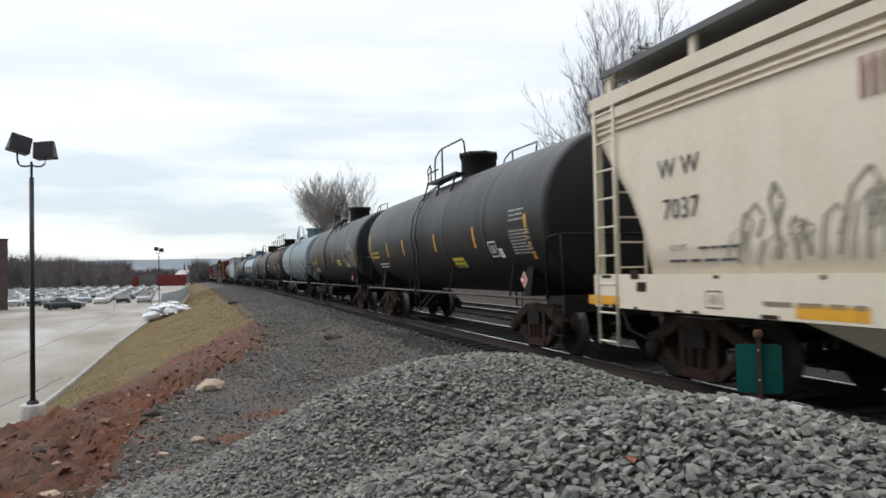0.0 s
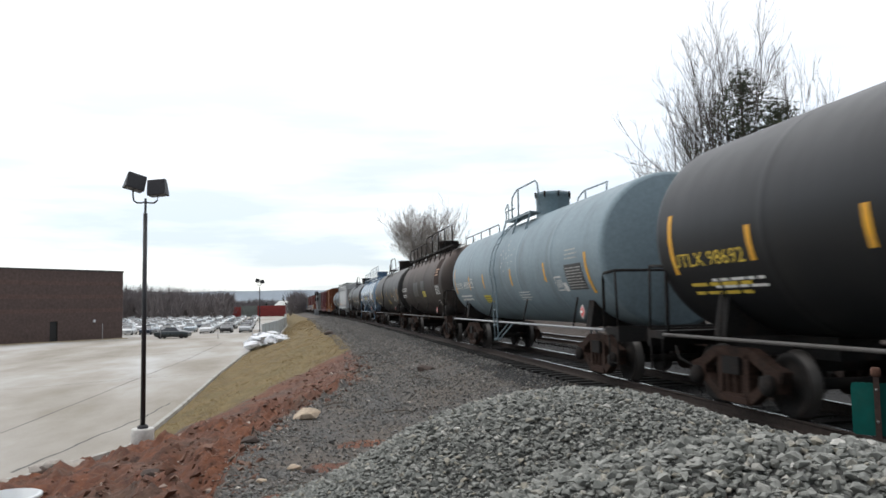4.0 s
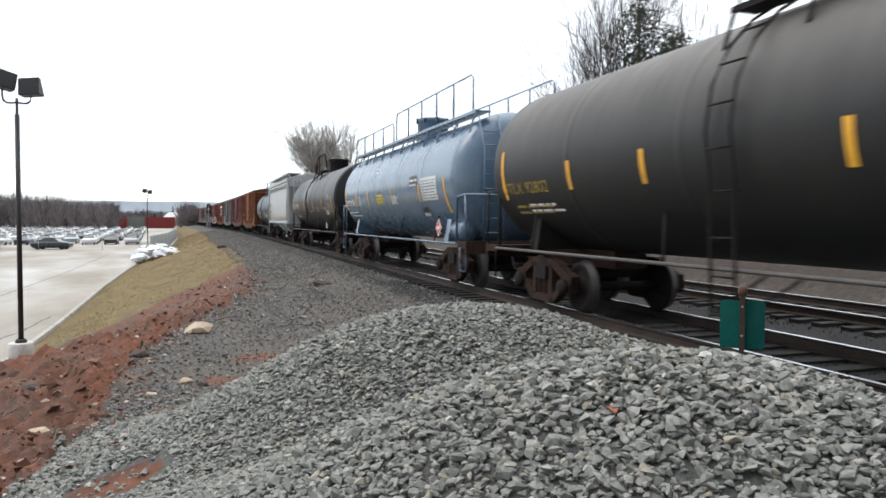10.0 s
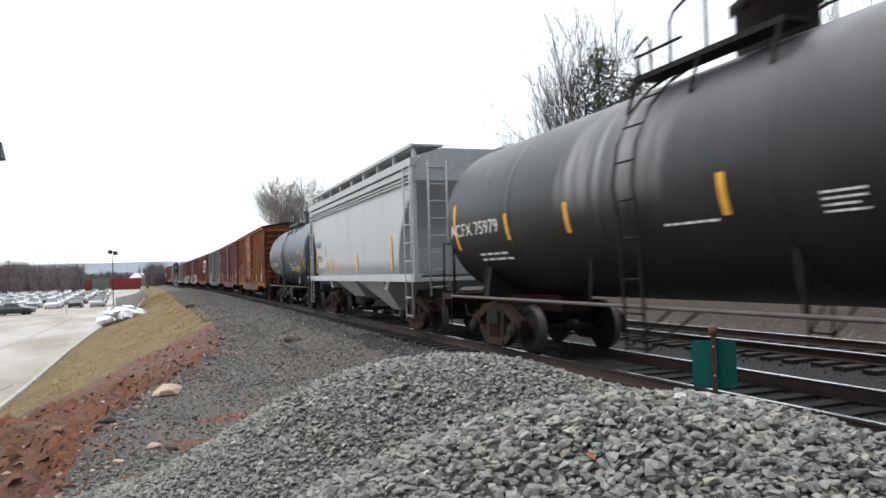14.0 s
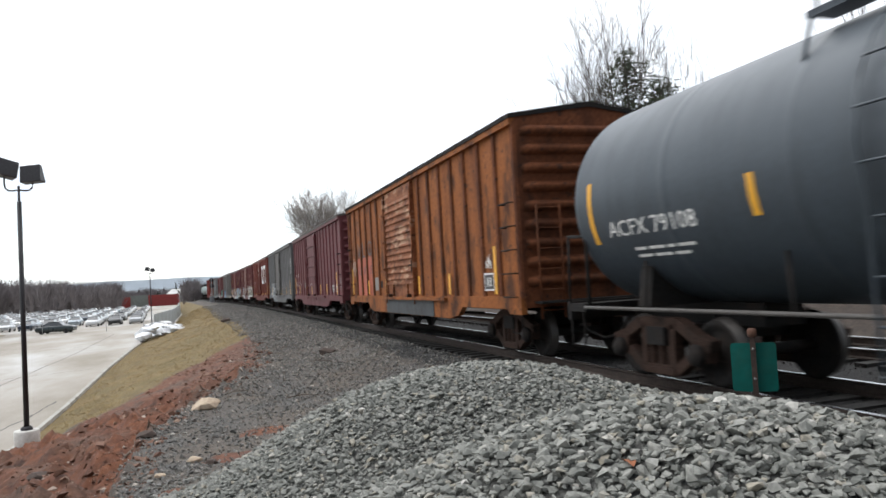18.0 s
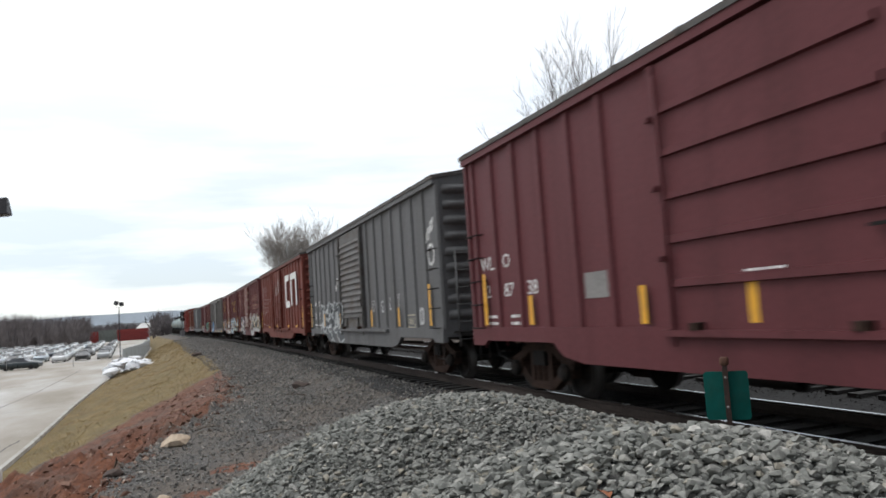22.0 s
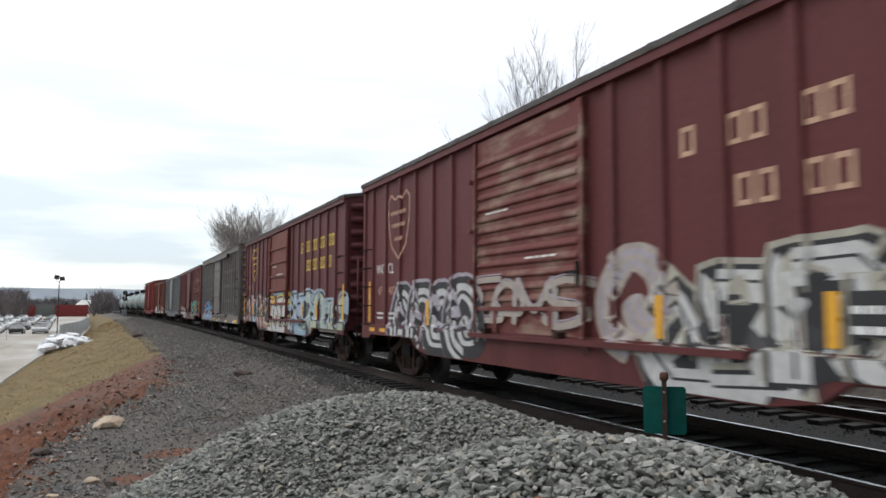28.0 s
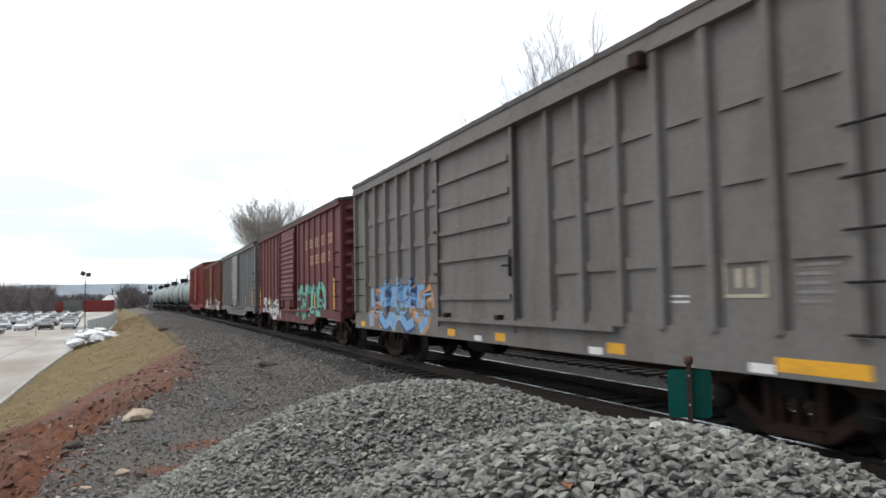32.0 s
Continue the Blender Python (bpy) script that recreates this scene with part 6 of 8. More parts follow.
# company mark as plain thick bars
mark = [slab(0.0, 0.36, 0.3, 1.26), slab(0.0, 1.3, 1.26, 1.55), slab(0.0, 1.3, 0.0, 0.3), slab(1.75, 2.08, 0.05, 1.26), slab(1.75, 3.55, 1.26, 1.55), slab(3.2, 3.55, 0.05, 1.26)]
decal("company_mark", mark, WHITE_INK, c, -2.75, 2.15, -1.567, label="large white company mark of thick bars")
blocks(c, [(3.36, (7.3, 6.98, 6.68, 6.2, 5.95, 5.7, 5.3, 5.08)), (3.02, (7.3, 6.98, 6.68, 6.15, 5.9, 5.65, 5.25, 5.03))], WHITE_INK, 0.22, w=0.15)
for z in (2.83, 2.38, 1.33):
    for y, w in ((7.35, 0.75), (6.35, 0.65), (5.55, 0.7)):
        decal("ruled_line", [slab(0, w, 0, 0.045)], WHITE_INK, c, y, z, -1.507)
for ch, y in (("CNIS", 7.33), ("413", 6.4), ("556", 5.5)):
    word(c, ch, y, 2.48, 0.22, WHITE_INK, wide=0.95)
decal("ruled_line", [slab(0, 0.06, 0, 1.0)], WHITE_INK, c, 6.0, 1.36, -1.508)
for y, z, n in ((7.3, 2.0, 2), (6.4, 1.9, 3), (5.5, 2.05, 2), (5.4, 1.55, 4)):
    lines(c, y, z, 0.6, 0.3, n, WHITE_INK, seed=int(y * 7 + z * 10))
frame_mark(c, 4.55, 2.6, 0.28, 0.26, WHITE_INK)
for y, z in ((3.6, 2.7), (3.6, 2.3)):
    lines(c, y, z, 0.5, 0.3, 4, WHITE_INK, seed=int(z * 10))
for y, z, w, h in ((7.35, 3.9, 0.4, 0.25), (4.2, 3.9, 0.55, 0.3), (3.9, 1.1, 0.5, 0.32), (7.35, 1.0, 0.45, 0.25)):
    part("bolted_panel", bars((-1.53, -1.5, y - w, y, z, z + h)), BRICK_RED, c)
bm = bmesh.new()
for y in (1.3, 0.4, -0.5):
    tube(bm, [(-1.67, y, 1.0), (-1.67, y, 4.15)], 0.022, 6)
for z in (1.5, 2.4, 3.3):
    tube(bm, [(-1.66, 1.8, z), (-1.66, -1.1, z)], 0.02, 6)
part("door_rods", bm, BRICK_RED, c, "vertical locking rods of the plug door")
for y, z, w, h in ((0.3, 2.9, 0.7, 0.5), (-0.4, 3.0, 0.5, 0.7)):
    lines(c, y, z, w, h, 6, WHITE_INK, x=-1.632, seed=int(y * 9) + 50)
cars.append(c)


def shield(car, y, z, material):
    """A heraldic outline with plain bars in it."""
    pts = [(-0.62, 0.55), (-0.45, 0.68), (-0.2, 0.55), (0.0, 0.62), (0.2, 0.55), (0.45, 0.68), (0.62, 0.55), (0.6, 0.1), (0.42, -0.4), (0.0, -0.68), (-0.42, -0.4), (-0.6, 0.1)]
    sh = []
    for (a, b), (c2, d) in zip(pts, pts[1:] + pts[:1]):
        l = math.hypot(c2 - a, d - b)
        nx, nz = -(d - b) / l * 0.019, (c2 - a) / l * 0.019
        sh.append(([(a + nx, b + nz), (c2 + nx, d + nz), (c2 - nx, d - nz), (a - nx, b - nz)], [(0, 1, 2, 3)]))
    for u, w in ((0.24, 0.44), (-0.02, 0.4), (-0.3, 0.22)):
        sh += [slab(w * (-1 + 0.25 * i), w * (-0.87 + 0.25 * i), u, u + 0.08) for i in range(8)]
    decal("company_shield", sh, material, car, y, z, -1.567, label="painted shield outline with plain bars")


NAME_UP, NAME_LOW = (-2.98, -3.62, -3.88, -4.48, -4.74, -5.36, -5.62, -6.3, -6.6), (-3.72, -3.98, -4.5, -4.76, -5.38, -5.66, -6.35)
# maroon boxcar with white and black spray
c = boxcar("maroon boxcar with white and black spray art and peach lettering", MAROON_TAG, DOOR_TAG, ROOF)
stripes_of(c, (-7.07, 7.31, -4.6, -2.5, 3.9))
blocks(c, [(3.08, NAME_UP), (2.48, NAME_LOW)], PEACH, 0.31, w=0.21)
shield(c, 5.45, 3.2, PEACH)
for ch, y in (("WC", 6.9), ("CL", 6.15)):
    word(c, ch, y, 2.25, 0.22, WHITE_INK, wide=1.0)
for ch, y in (("47", 6.8), ("400", 6.1)):
    word(c, ch, y, 1.8, 0.18, PEACH)
for y in (6.85, 6.1):
    lines(c, y, 1.28, 0.45, 0.2, 2, WHITE_INK, seed=int(y * 10))
for y in (7.3, 6.6, 6.0):
    decal("reflective_stripe", [slab(0, 0.36, 0, 0.08)], YELLOW, c, y, 1.0, -1.567)
plate(c, -4.75, 1.3, 0.5, 0.36, BLACK_PLATE, x=-1.567, ink=WHITE_INK, rows=2)
lines(c, 0.2, 2.2, 0.8, 0.07, 1, WHITE_INK, x=-1.63)
lines(c, 1.4, 2.95, 0.7, 0.07, 1, WHITE_INK, x=-1.63)
spray(c, -1.55, -2.5, 0.95, 2.0, 1, 3, [(1.7, 0, 0, SP_CHALK), (1.0, 0, 0, SP_LILAC), (0.3, 0, 0, SP_CHALK)], 0.24, label="faded grey sprayed shape")
spray(c, -2.6, -7.3, 0.8, 1.0, 1, 2, [(1, 0, 0, SP_BLACK)], 0.62, lap=1.0, label="black sprayed ground band", band=True)
spray(c, -2.45, -7.6, 0.8, 1.82, 6, 2, [(1.74, 0.02, 0.02, SP_HALO), (1.66, 0.05, -0.03, SP_BLACK), (1.05, -0.01, 0.01, SP_WHITE), (0.1, 0.04, 0.05, SP_BLACK)], 0.36, False, lap=1.2, label="white sprayed shape with black shade")
spray(c, 5.75, 1.95, 0.72, 1.8, 4, 1, [(1.95, 0, 0.03, SP_LILAC), (1.85, 0.03, -0.02, SP_BLACK), (0.85, 0, 0.02, SP_WHITE), (0.2, 0.02, 0, SP_BLACK)], 0.38, label="black sprayed shape with white lines")
spray(c, 1.85, -1.1, 1.35, 1.95, 4, 5, [(1.3, 0, -0.05, SP_CHALK), (0.3, 0, 0.02, SP_LILAC)], 0.09, lap=1.5, label="rubbed white sprayed line")
cars.append(c)

# maroon boxcar with pale blue spray
c = boxcar("maroon boxcar with pale blue spray art and yellow lettering", MAROON_BLUE, DOOR_BLUE, ROOF, door="flat")
stripes_of(c, (-7.8, 8.05 - 0.3, -5.1, -3.3, 3.5, 5.6))
blocks(c, [(3.21, NAME_UP), (2.63, NAME_LOW)], YELLOW_INK, 0.32, w=0.21)
shield(c, 5.3, 3.28, YELLOW_INK)
for ch, y in (("WC", 6.98), ("CL", 6.25)):
    word(c, ch, y, 2.25, 0.22, PEACH, wide=1.0)
frame_mark(c, 3.95, 2.25, 0.3, 0.3, WHITE_INK)
decal("reflective_stripe", [slab(0, 0.45, 0, 0.12)], YELLOW, c, 1.25, 1.66, -1.632)
lines(c, 1.2, 2.95, 0.7, 0.07, 1, WHITE_INK, x=-1.632)
lines(c, 0.4, 2.65, 1.0, 0.07, 1, WHITE_INK, x=-1.632, seed=5)
spray(c, -1.6, -7.5, 0.8, 1.1, 1, 3, [(1, 0, 0, SP_BLACK)], 0.6, lap=1.0, label="black sprayed ground band", band=True)
spray(c, -1.5, -7.7, 0.8, 1.7, 6, 3, [(1.8, 0, 0.02, SP_ICE), (1.66, 0.03, -0.03, SP_BLACK), (1.1, -0.02, 0.0, None), (0.1, -0.05, 0.05, SP_WHITE)], 0.37, fills=(SP_ICE, SP_SKY, SP_MIX, SP_LIME, SP_MIX, SP_LIME), label="pale sprayed bubble shape")
spray(c, 7.75, 2.35, 0.84, 1.85, 7, 2, [(2.0, 0.06, -0.04, SP_BLACK), (0.9, 0, 0, None), (0.2, 0.05, 0.04, SP_WHITE)], 0.36, False, fills=(SP_PINK, SP_PINK, SP_PINK, SP_SKY), label="salmon sprayed shape with black shade")
spray(c, 2.3, -1.45, 0.74, 1.72, 4, 6, [(1.55, 0.0, 0.06, SP_GOLD), (1.4, 0, 0, SP_MAROON), (1.0, 0, 0, SP_WHITE)], 0.36, label="white sprayed shape with yellow edge")
spray(c, 1.2, -0.5, 1.95, 2.0, 2, 4, [(1, 0, 0, SP_TEAL)], 0.08, label="teal sprayed dab")
cars.append(c)

# taupe boxcar with grid of stiffeners
c = boxcar("worn taupe boxcar with bracing grid and blue spray patch", TAUPE, roof_mat=ROOF, door="flat", end_mat=TAUPE_END, post_out=1.595, rib_rows=(1.49, 2.18, 2.68, 3.14, 3.64), half=7.75, eave=4.45, sill="straight", door_at=(1.78, -1.36), posts_front=(-2.37, -3.19, -4.02, -4.77, -5.55, -6.37, -7.2), posts_back=(2.5, 3.35, 4.2, 5.05, 5.9, 6.75))
for k in range(7):
    for y0 in ([-2.37 + 0.0 - 0.81 * k] if k < 6 else []) + ([2.5 + 0.84 * k] if k < 6 else []):
        for z in (1.15, 1.79, 2.55, 3.3):
            part("stiffener", bars((-1.535, -1.5, y0 - 0.72, y0 - 0.09, z, z + 0.14)), TAUPE, c)
part("roof_fascia", bars((-1.62, -1.5, -7.75, 7.75, 4.2, 4.29)), TAUPE, c)
part("upper_track", bars((-1.68, -1.5, -4.5, 1.8, 4.1, 4.2)), TAUPE, c, "long upper door track")
part("track_stop", bars((-1.72, -1.5, -4.7, -4.5, 4.06, 4.22)), STEEL_RUST, c)
for y in (7.2, 5.6, 3.6, 1.4, -0.6, -3.7):
    decal("reflective_stripe", [slab(0, 0.36, 0, 0.13)], YELLOW, c, y, 0.79, -1.567, label="yellow reflective stripe")
decal("reflective_stripe", [slab(0, 0.95, 0, 0.13)], YELLOW, c, -6.32, 0.79, -1.567, label="yellow reflective stripe")
frame_mark(c, -5.7, 1.45, 0.55, 0.38, surf("cream_stencil_marks", (0.42, 0.38, 0.28), 0.6, bump=0))
lines(c, -6.6, 1.4, 0.42, 0.4, 5, GREY_PANEL, seed=41)
lines(c, -4.9, 1.4, 0.3, 0.12, 2, WHITE_INK, seed=42)
lines(c, 6.9, 2.85, 0.25, 0.15, 1, WHITE_INK, seed=43)
for y in (0.2, -3.3, -6.0):
    decal("white_patch", [slab(0, 0.3, 0, 0.09)], WHITE_INK, c, y, 0.76, -1.568)
spray(c, 6.3, 2.45, 0.82, 1.8, 5, 4, [(1.3, 0.03, -0.02, None), (0.8, 0, 0, SP_BLUE)], 0.30, False, fills=(SP_RUST, SP_NAVY, SP_SKY, SP_NAVY, SP_RUST), label="blue sprayed shape")
cars.append(c)

# the farther boxcars
c = boxcar("maroon boxcar with mint green spray art", MAROON_TEAL, roof_mat=ROOF)
stripes_of(c, (-7.1, 7.3, -4.5, 4.5))
blocks(c, [(3.2, NAME_UP), (2.65, NAME_LOW)], PEACH, 0.3, w=0.17)
spray(c, -1.6, -5.7, 0.95, 1.95, 4, 1, [(1.35, 0, 0, SP_BLACK), (1.0, 0, 0, SP_MINT)], 0.30, label="mint sprayed shape")
spray(c, 6.4, 2.0, 0.74, 1.45, 5, 5, [(1.4, 0, 0, SP_BLACK), (1.0, 0, 0, SP_WHITE)], 0.24, label="white sprayed shape")
cars.append(c)
c = boxcar("mid grey boxcar with pale sliding door", GREY_PLAIN, surf("faded_grey_door", (0.22, 0.22, 0.22), 0.6), ROOF)
stripes_of(c, (-7.1, 7.3, -4.5, 4.5))
cars.append(c)
c = boxcar("short brown oxide boxcar with pale spray marks", OXIDE, roof_mat=ROOF, half=pitch_of(19) / 2 - 0.75)
stripes_of(c, (-4.5, 4.5))
cars.append(c)
c = boxcar("tall bright red boxcar with smooth sides", RED, roof_mat=ROOF, eave=4.85)
cars.append(c)
for k in range(21, 26):
    c = tank_car("grey-green tank car coupled in a long row", SAGE, pitch_of(k), frame_mat=STEEL_DARK, fit_mat=STEEL_DARK)
    data_marks(c, k)
    cars.append(c)

SPEEDS = [(0, 7.82), (8, 7.67), (16, 7.93), (24, 8.13), (32, 7.96)]


def run(t):
    """Metres that the train has gone by t seconds."""
    s, step = 0.0, 0.05
    for i in range(round(t / step)):
        s += step * along((i + 0.5) * step, SPEEDS)
    return s


def on_track(s):
    return pose(TRACK_X + bend(s), s, 0, 0, 0, -math.degrees(math.atan(lean_of(s))))


TIMES = [2.0 * i for i in range(17)]
RUN = [run(t) for t in TIMES]

# ---- lamp posts ----
BRONZE = surf("dark_bronze_lamp_paint", (0.028, 0.027, 0.030), 0.5, 0.3, 0.2, 20)
CONCRETE = surf("pale_cast_concrete", (0.52, 0.51, 0.48), 0.85, 0, 0.15, 12, (0.36, 0.34, 0.31), 0.5, 2.5, (1, 1, 0.3), 0.3)
LENS = surf("grey_lamp_glass", (0.25, 0.27, 0.28), 0.2, 0, 0.1, 20, bump=0)


def lamp_post(x, y, top):
    post = thing("lamp_post", "dark twin floodlight post on a round concrete footing", "street lamp", "lamp posts of the car park", pose(x, y, LOT_Z))
    bm = bmesh.new()
    lathe(bm, [(0, -0.3), (0.29, -0.3), (0.29, 0.66), (0.27, 0.69), (0, 0.69)], "z", 24)
    part("footing", bm, CONCRETE, post, "stained round concrete footing")
    bm = bmesh.new()
    h = top - LOT_Z
    lathe(bm, [(0.14, 0.69), (0.14, 0.74), (0.10, 0.78)], "z", 16)
    tube(bm, [(0, 0, 0.7), (0, 0, h - 0.35)], [0.065, 0.055], 12)
    tube(bm, [(0, 0, h - 0.4), (0, 0, h + 0.05)], 0.03, 10)
    part("pole", bm, BRONZE, post)
    for s, tip, turn, lift in ((-1, 14, 28, 0.28), (1, 4, -12, 0.12)):
        bm = bmesh.new()
        tube(bm, [(0, 0, h - 0.05)] + [(s * 0.32 * math.sin(a), 0, h - 0.05 - 0.03 * math.sin(2 * a) + 0.16 * (1 - math.cos(a)) ** 2) for a in (0.4, 0.8, 1.2, 1.57)] + [(s * 0.32, 0, h + lift)], 0.022, 8)
        part("arm", bm, BRONZE, post)
        bm = bmesh.new()
        v = [bm.verts.new(p) for p in ((-0.25, -0.16, 0), (0.25, -0.16, 0), (0.25, 0.18, 0.02), (-0.25, 0.18, 0.02), (-0.25, -0.12, 0.44), (0.25, -0.12, 0.44), (0.22, 0.06, 0.46), (-0.22, 0.06, 0.46))]
        for f in ((3, 2, 1, 0), (4, 5, 6, 7), (0, 1, 5, 4), (1, 2, 6, 5), (2, 3, 7, 6), (3, 0, 4, 7)):
            bm.faces.new([v[i] for i in f])
        bmesh.ops.bevel(bm, geom=list(bm.edges), offset=0.015, segments=1, affect="EDGES")
        head = part("floodlight", bm, BRONZE, post, "boxy dark floodlight housing")
        head.matrix_basis = pose(s * 0.32, 0, h + lift, -6, s * -tip, turn)
        lens = part("lens", bars((-0.2, 0.2, 0.135, 0.15, 0.06, 0.36)), LENS, head)
        lens.matrix_basis = pose(0, 0.04, 0, 14, 0, 0)
    return post


lamp_post(-4.28, 21.05, 4.46)
lamp_post(-5.9, 96.7, 4.45)

# ---- green marker beside the track ----
GREEN = surf("dull_green_marker_paint", (0.002, 0.072, 0.060), 0.6, 0, 0.15, 10, (0.02, 0.07, 0.055), 0.6, 3.0, bump=0.05)
RUSTY_POST = surf("rusty_marker_post", (0.10, 0.045, 0.028), 0.9, 0.1, 0.3, 30, (0.05, 0.03, 0.022), 0.6, 6.0)
GREEN.node_tree.nodes["Principled BSDF"].inputs["Specular IOR Level"].default_value = 0.15
GALV_BOLT = surf("dull_zinc_bolt", (0.22, 0.21, 0.20), 0.5, 0.5, 0.1, 20)
SIGN_X, SIGN_Y = 4.6, 5.47
sign = thing("marker_sign", "small green two-leaf track marker on a rusty post", "sign", at=pose(SIGN_X, SIGN_Y, land(SIGN_X, SIGN_Y) - 0.1, 0, 0, -40))
base = 0.94 - land(SIGN_X, SIGN_Y) + 0.1
bm = bmesh.new()
box(bm, -0.022, 0.022, -0.022, 0.022, 0, base - 0.06)
part("post", bm, surf("dark_rusty_post", (0.045, 0.028, 0.022), 0.9, 0.1, 0.3, 30, (0.03, 0.02, 0.017), 0.6, 6.0), sign, "dark rusty square post")
bm = bmesh.new()
tube(bm, [(0, 0, base - 0.075), (0, 0, base - 0.06), (0, 0, base - 0.02), (0, 0, base)], [0.03, 0.042, 0.042, 0.03], 10)
part("post_cap", bm, RUSTY_POST, sign, "orange-rusted cap on the post")
for z in (base - 0.18, base - 0.44):
    bm = bmesh.new()
    lathe(bm, [(0, -0.034), (0.011, -0.032), (0.013, -0.022)], "y", 8, (0, 0, z))
    part("bolt", bm, GALV_BOLT, sign)
for s in (-1, 1):
    bm = bmesh.new()
    pts = []
    for cx, cz, a0 in ((0.155, 0.40, 0), (0.03, 0.40, 90), (0.03, 0.03, 180), (0.155, 0.03, 270)):
        for k in range(4):
            a = math.radians(a0 + k * 30)
            pts.append((s * (cx + 0.03 * math.cos(a)), cz + 0.03 * math.sin(a)))
    for yy in (-0.008, 0.0):
        bm.faces.new([bm.verts.new((x, yy, z)) for x, z in pts])
    v = list(bm.verts)
    for k in range(len(pts)):
        bm.faces.new((v[k], v[(k + 1) % len(pts)], v[len(pts) + (k + 1) % len(pts)], v[len(pts) + k]))
    leaf = part("leaf", bm, GREEN, sign, "green sheet metal leaf")
    leaf.matrix_basis = pose(s * 0.004, 0.032, base - 0.56, 0, 0, s * 8)

# ---- brick building across the car park ----
BRICK = surf("brown_brick_wall", (0.088, 0.060, 0.054), 0.9, 0, 0.22, 3.0, (0.07, 0.050, 0.047), 0.6, 0.25, (1, 1, 2.5), 0.2)
BRICK_BAND = surf("lighter_brown_brick_band", (0.105, 0.066, 0.057), 0.9, 0, 0.2, 3.0, bump=0.2)
DOOR_DARK = surf("dark_metal_door", (0.012, 0.012, 0.013), 0.5, 0.1, 0.2, 8)
CAP = surf("dark_roof_coping", (0.05, 0.045, 0.043), 0.6, 0.1, 0.2, 4)
hall = thing("brick_building", "plain brown brick hall with flat roof and one dark door", "building", at=pose(-24.6, 107.4, LOT_Z, 0, 0, 227.5))
# local x runs along the front wall, away from the corner; the front faces local +y
part("front_wall", bars((0, 9.0, -0.3, 0, -0.3, 8.9), (10.05, 70, -0.3, 0, -0.3, 8.9), (9.0, 10.05, -0.3, 0, 2.55, 8.9)), BRICK, hall)
part("side_wall", bars((0, 0.3, -40, -0.3, -0.3, 8.9)), BRICK, hall)
part("side_wall", bars((69.7, 70, -40, -0.3, -0.3, 8.9)), BRICK, hall)
part("back_wall", bars((0.3, 69.7, -40, -39.7, -0.3, 8.9)), BRICK, hall)
part("roof", bars((0.3, 69.7, -39.7, -0.3, 8.3, 8.5)), CAP, hall)
part("coping", bars((-0.06, 70.06, -0.36, 0.06, 8.9, 9.1), (-0.06, 0.36, -40.06, -0.36, 8.9, 9.1)), CAP, hall)
for z in (3.6, 5.4, 7.1):
    part("brick_band", bars((-0.02, 70, 0, 0.02, z, z + 0.5)), BRICK_BAND, hall)
d = part("door", bars((9.02, 10.03, -0.22, -0.16, 0, 2.53)), DOOR_DARK, hall, "dark single door")
part("door_handle", bars((9.9, 9.95, -0.16, -0.10, 1.0, 1.15)), BRONZE, d)
part("wall_light", bars((4.0, 4.3, 0, 0.14, 2.3, 2.65)), surf("white_wall_lamp", (0.75, 0.76, 0.78), 0.4, bump=0), hall, "small white wall lamp")
part("kerb_strip", bars((0, 70, 0.02, 1.2, -0.02, 0.08)), surf("dry_verge", (0.33, 0.27, 0.17), 0.9, 0, 0.3, 2.0), hall, "tan verge along the wall")

# ---- kerb along the foot of the bank ----
bm = bmesh.new()
ys = spread([(17.5, 24, 0.5), (24, 110, 2.0)])
rings = []
for y in ys:
    x = foot(y)
    rings.append([bm.verts.new((x + dx, y, LOT_Z + dz)) for dx, dz in ((-0.16, -0.05), (-0.15, 0.10), (-0.12, 0.12), (0.02, 0.12), (0.05, -0.05))])
for a, b in zip(rings, rings[1:]):
    for k in range(4):
        bm.faces.new((a[k], b[k], b[k + 1], a[k + 1]))
kerb = tagged(part("kerb", bm, surf("dirty_kerb_concrete", (0.36, 0.345, 0.315), 0.9, 0, 0.2, 6, (0.18, 0.16, 0.13), 0.7, 1.2, bump=0.2)), "low pale concrete kerb at the foot of the bank", "kerb", kind="structure")

TAR = surf("dark_tar_seam", (0.10, 0.095, 0.088), 0.9, 0, 0.3, 8)


def seam(points, w):
    bm = bmesh.new()
    rng = random.Random(len(points))
    pts = []
    for (xa, ya), (xb, yb) in zip(points, points[1:]):
        for k in range(12):
            pts.append((xa + (xb - xa) * k / 12 + rng.uniform(-0.05, 0.05), ya + (yb - ya) * k / 12))
    rows = []
    for (x, y), (x2, y2) in zip(pts, pts[1:]):
        l = math.hypot(x2 - x, y2 - y)
        nx, ny = -(y2 - y) / l * w * rng.uniform(0.5, 1), (x2 - x) / l * w * rng.uniform(0.5, 1)
        rows.append((bm.verts.new((x + nx, y + ny, LOT_Z + 0.005)), bm.verts.new((x - nx, y - ny, LOT_Z + 0.005))))
    for a, b in zip(rows, rows[1:]):
        bm.faces.new((a[0], b[0], b[1], a[1]))
    tagged(part("pavement_seam", bm, TAR), "dark cracked seam in the concrete lot", "crack", "seams in the concrete lot", "structure")


seam([(-6.9, 19.6), (-6.3, 24.5), (-5.7, 28.5), (-5.5, 33)], 0.05)
seam([(-22, 36), (-14.6, 40.3), (-9, 44.5), (-5.5, 46)], 0.06)
seam([(-30, 62), (-16, 66), (-6, 70)], 0.07)
seam([(-9.5, 26), (-9.0, 60), (-9.4, 95)], 0.04)

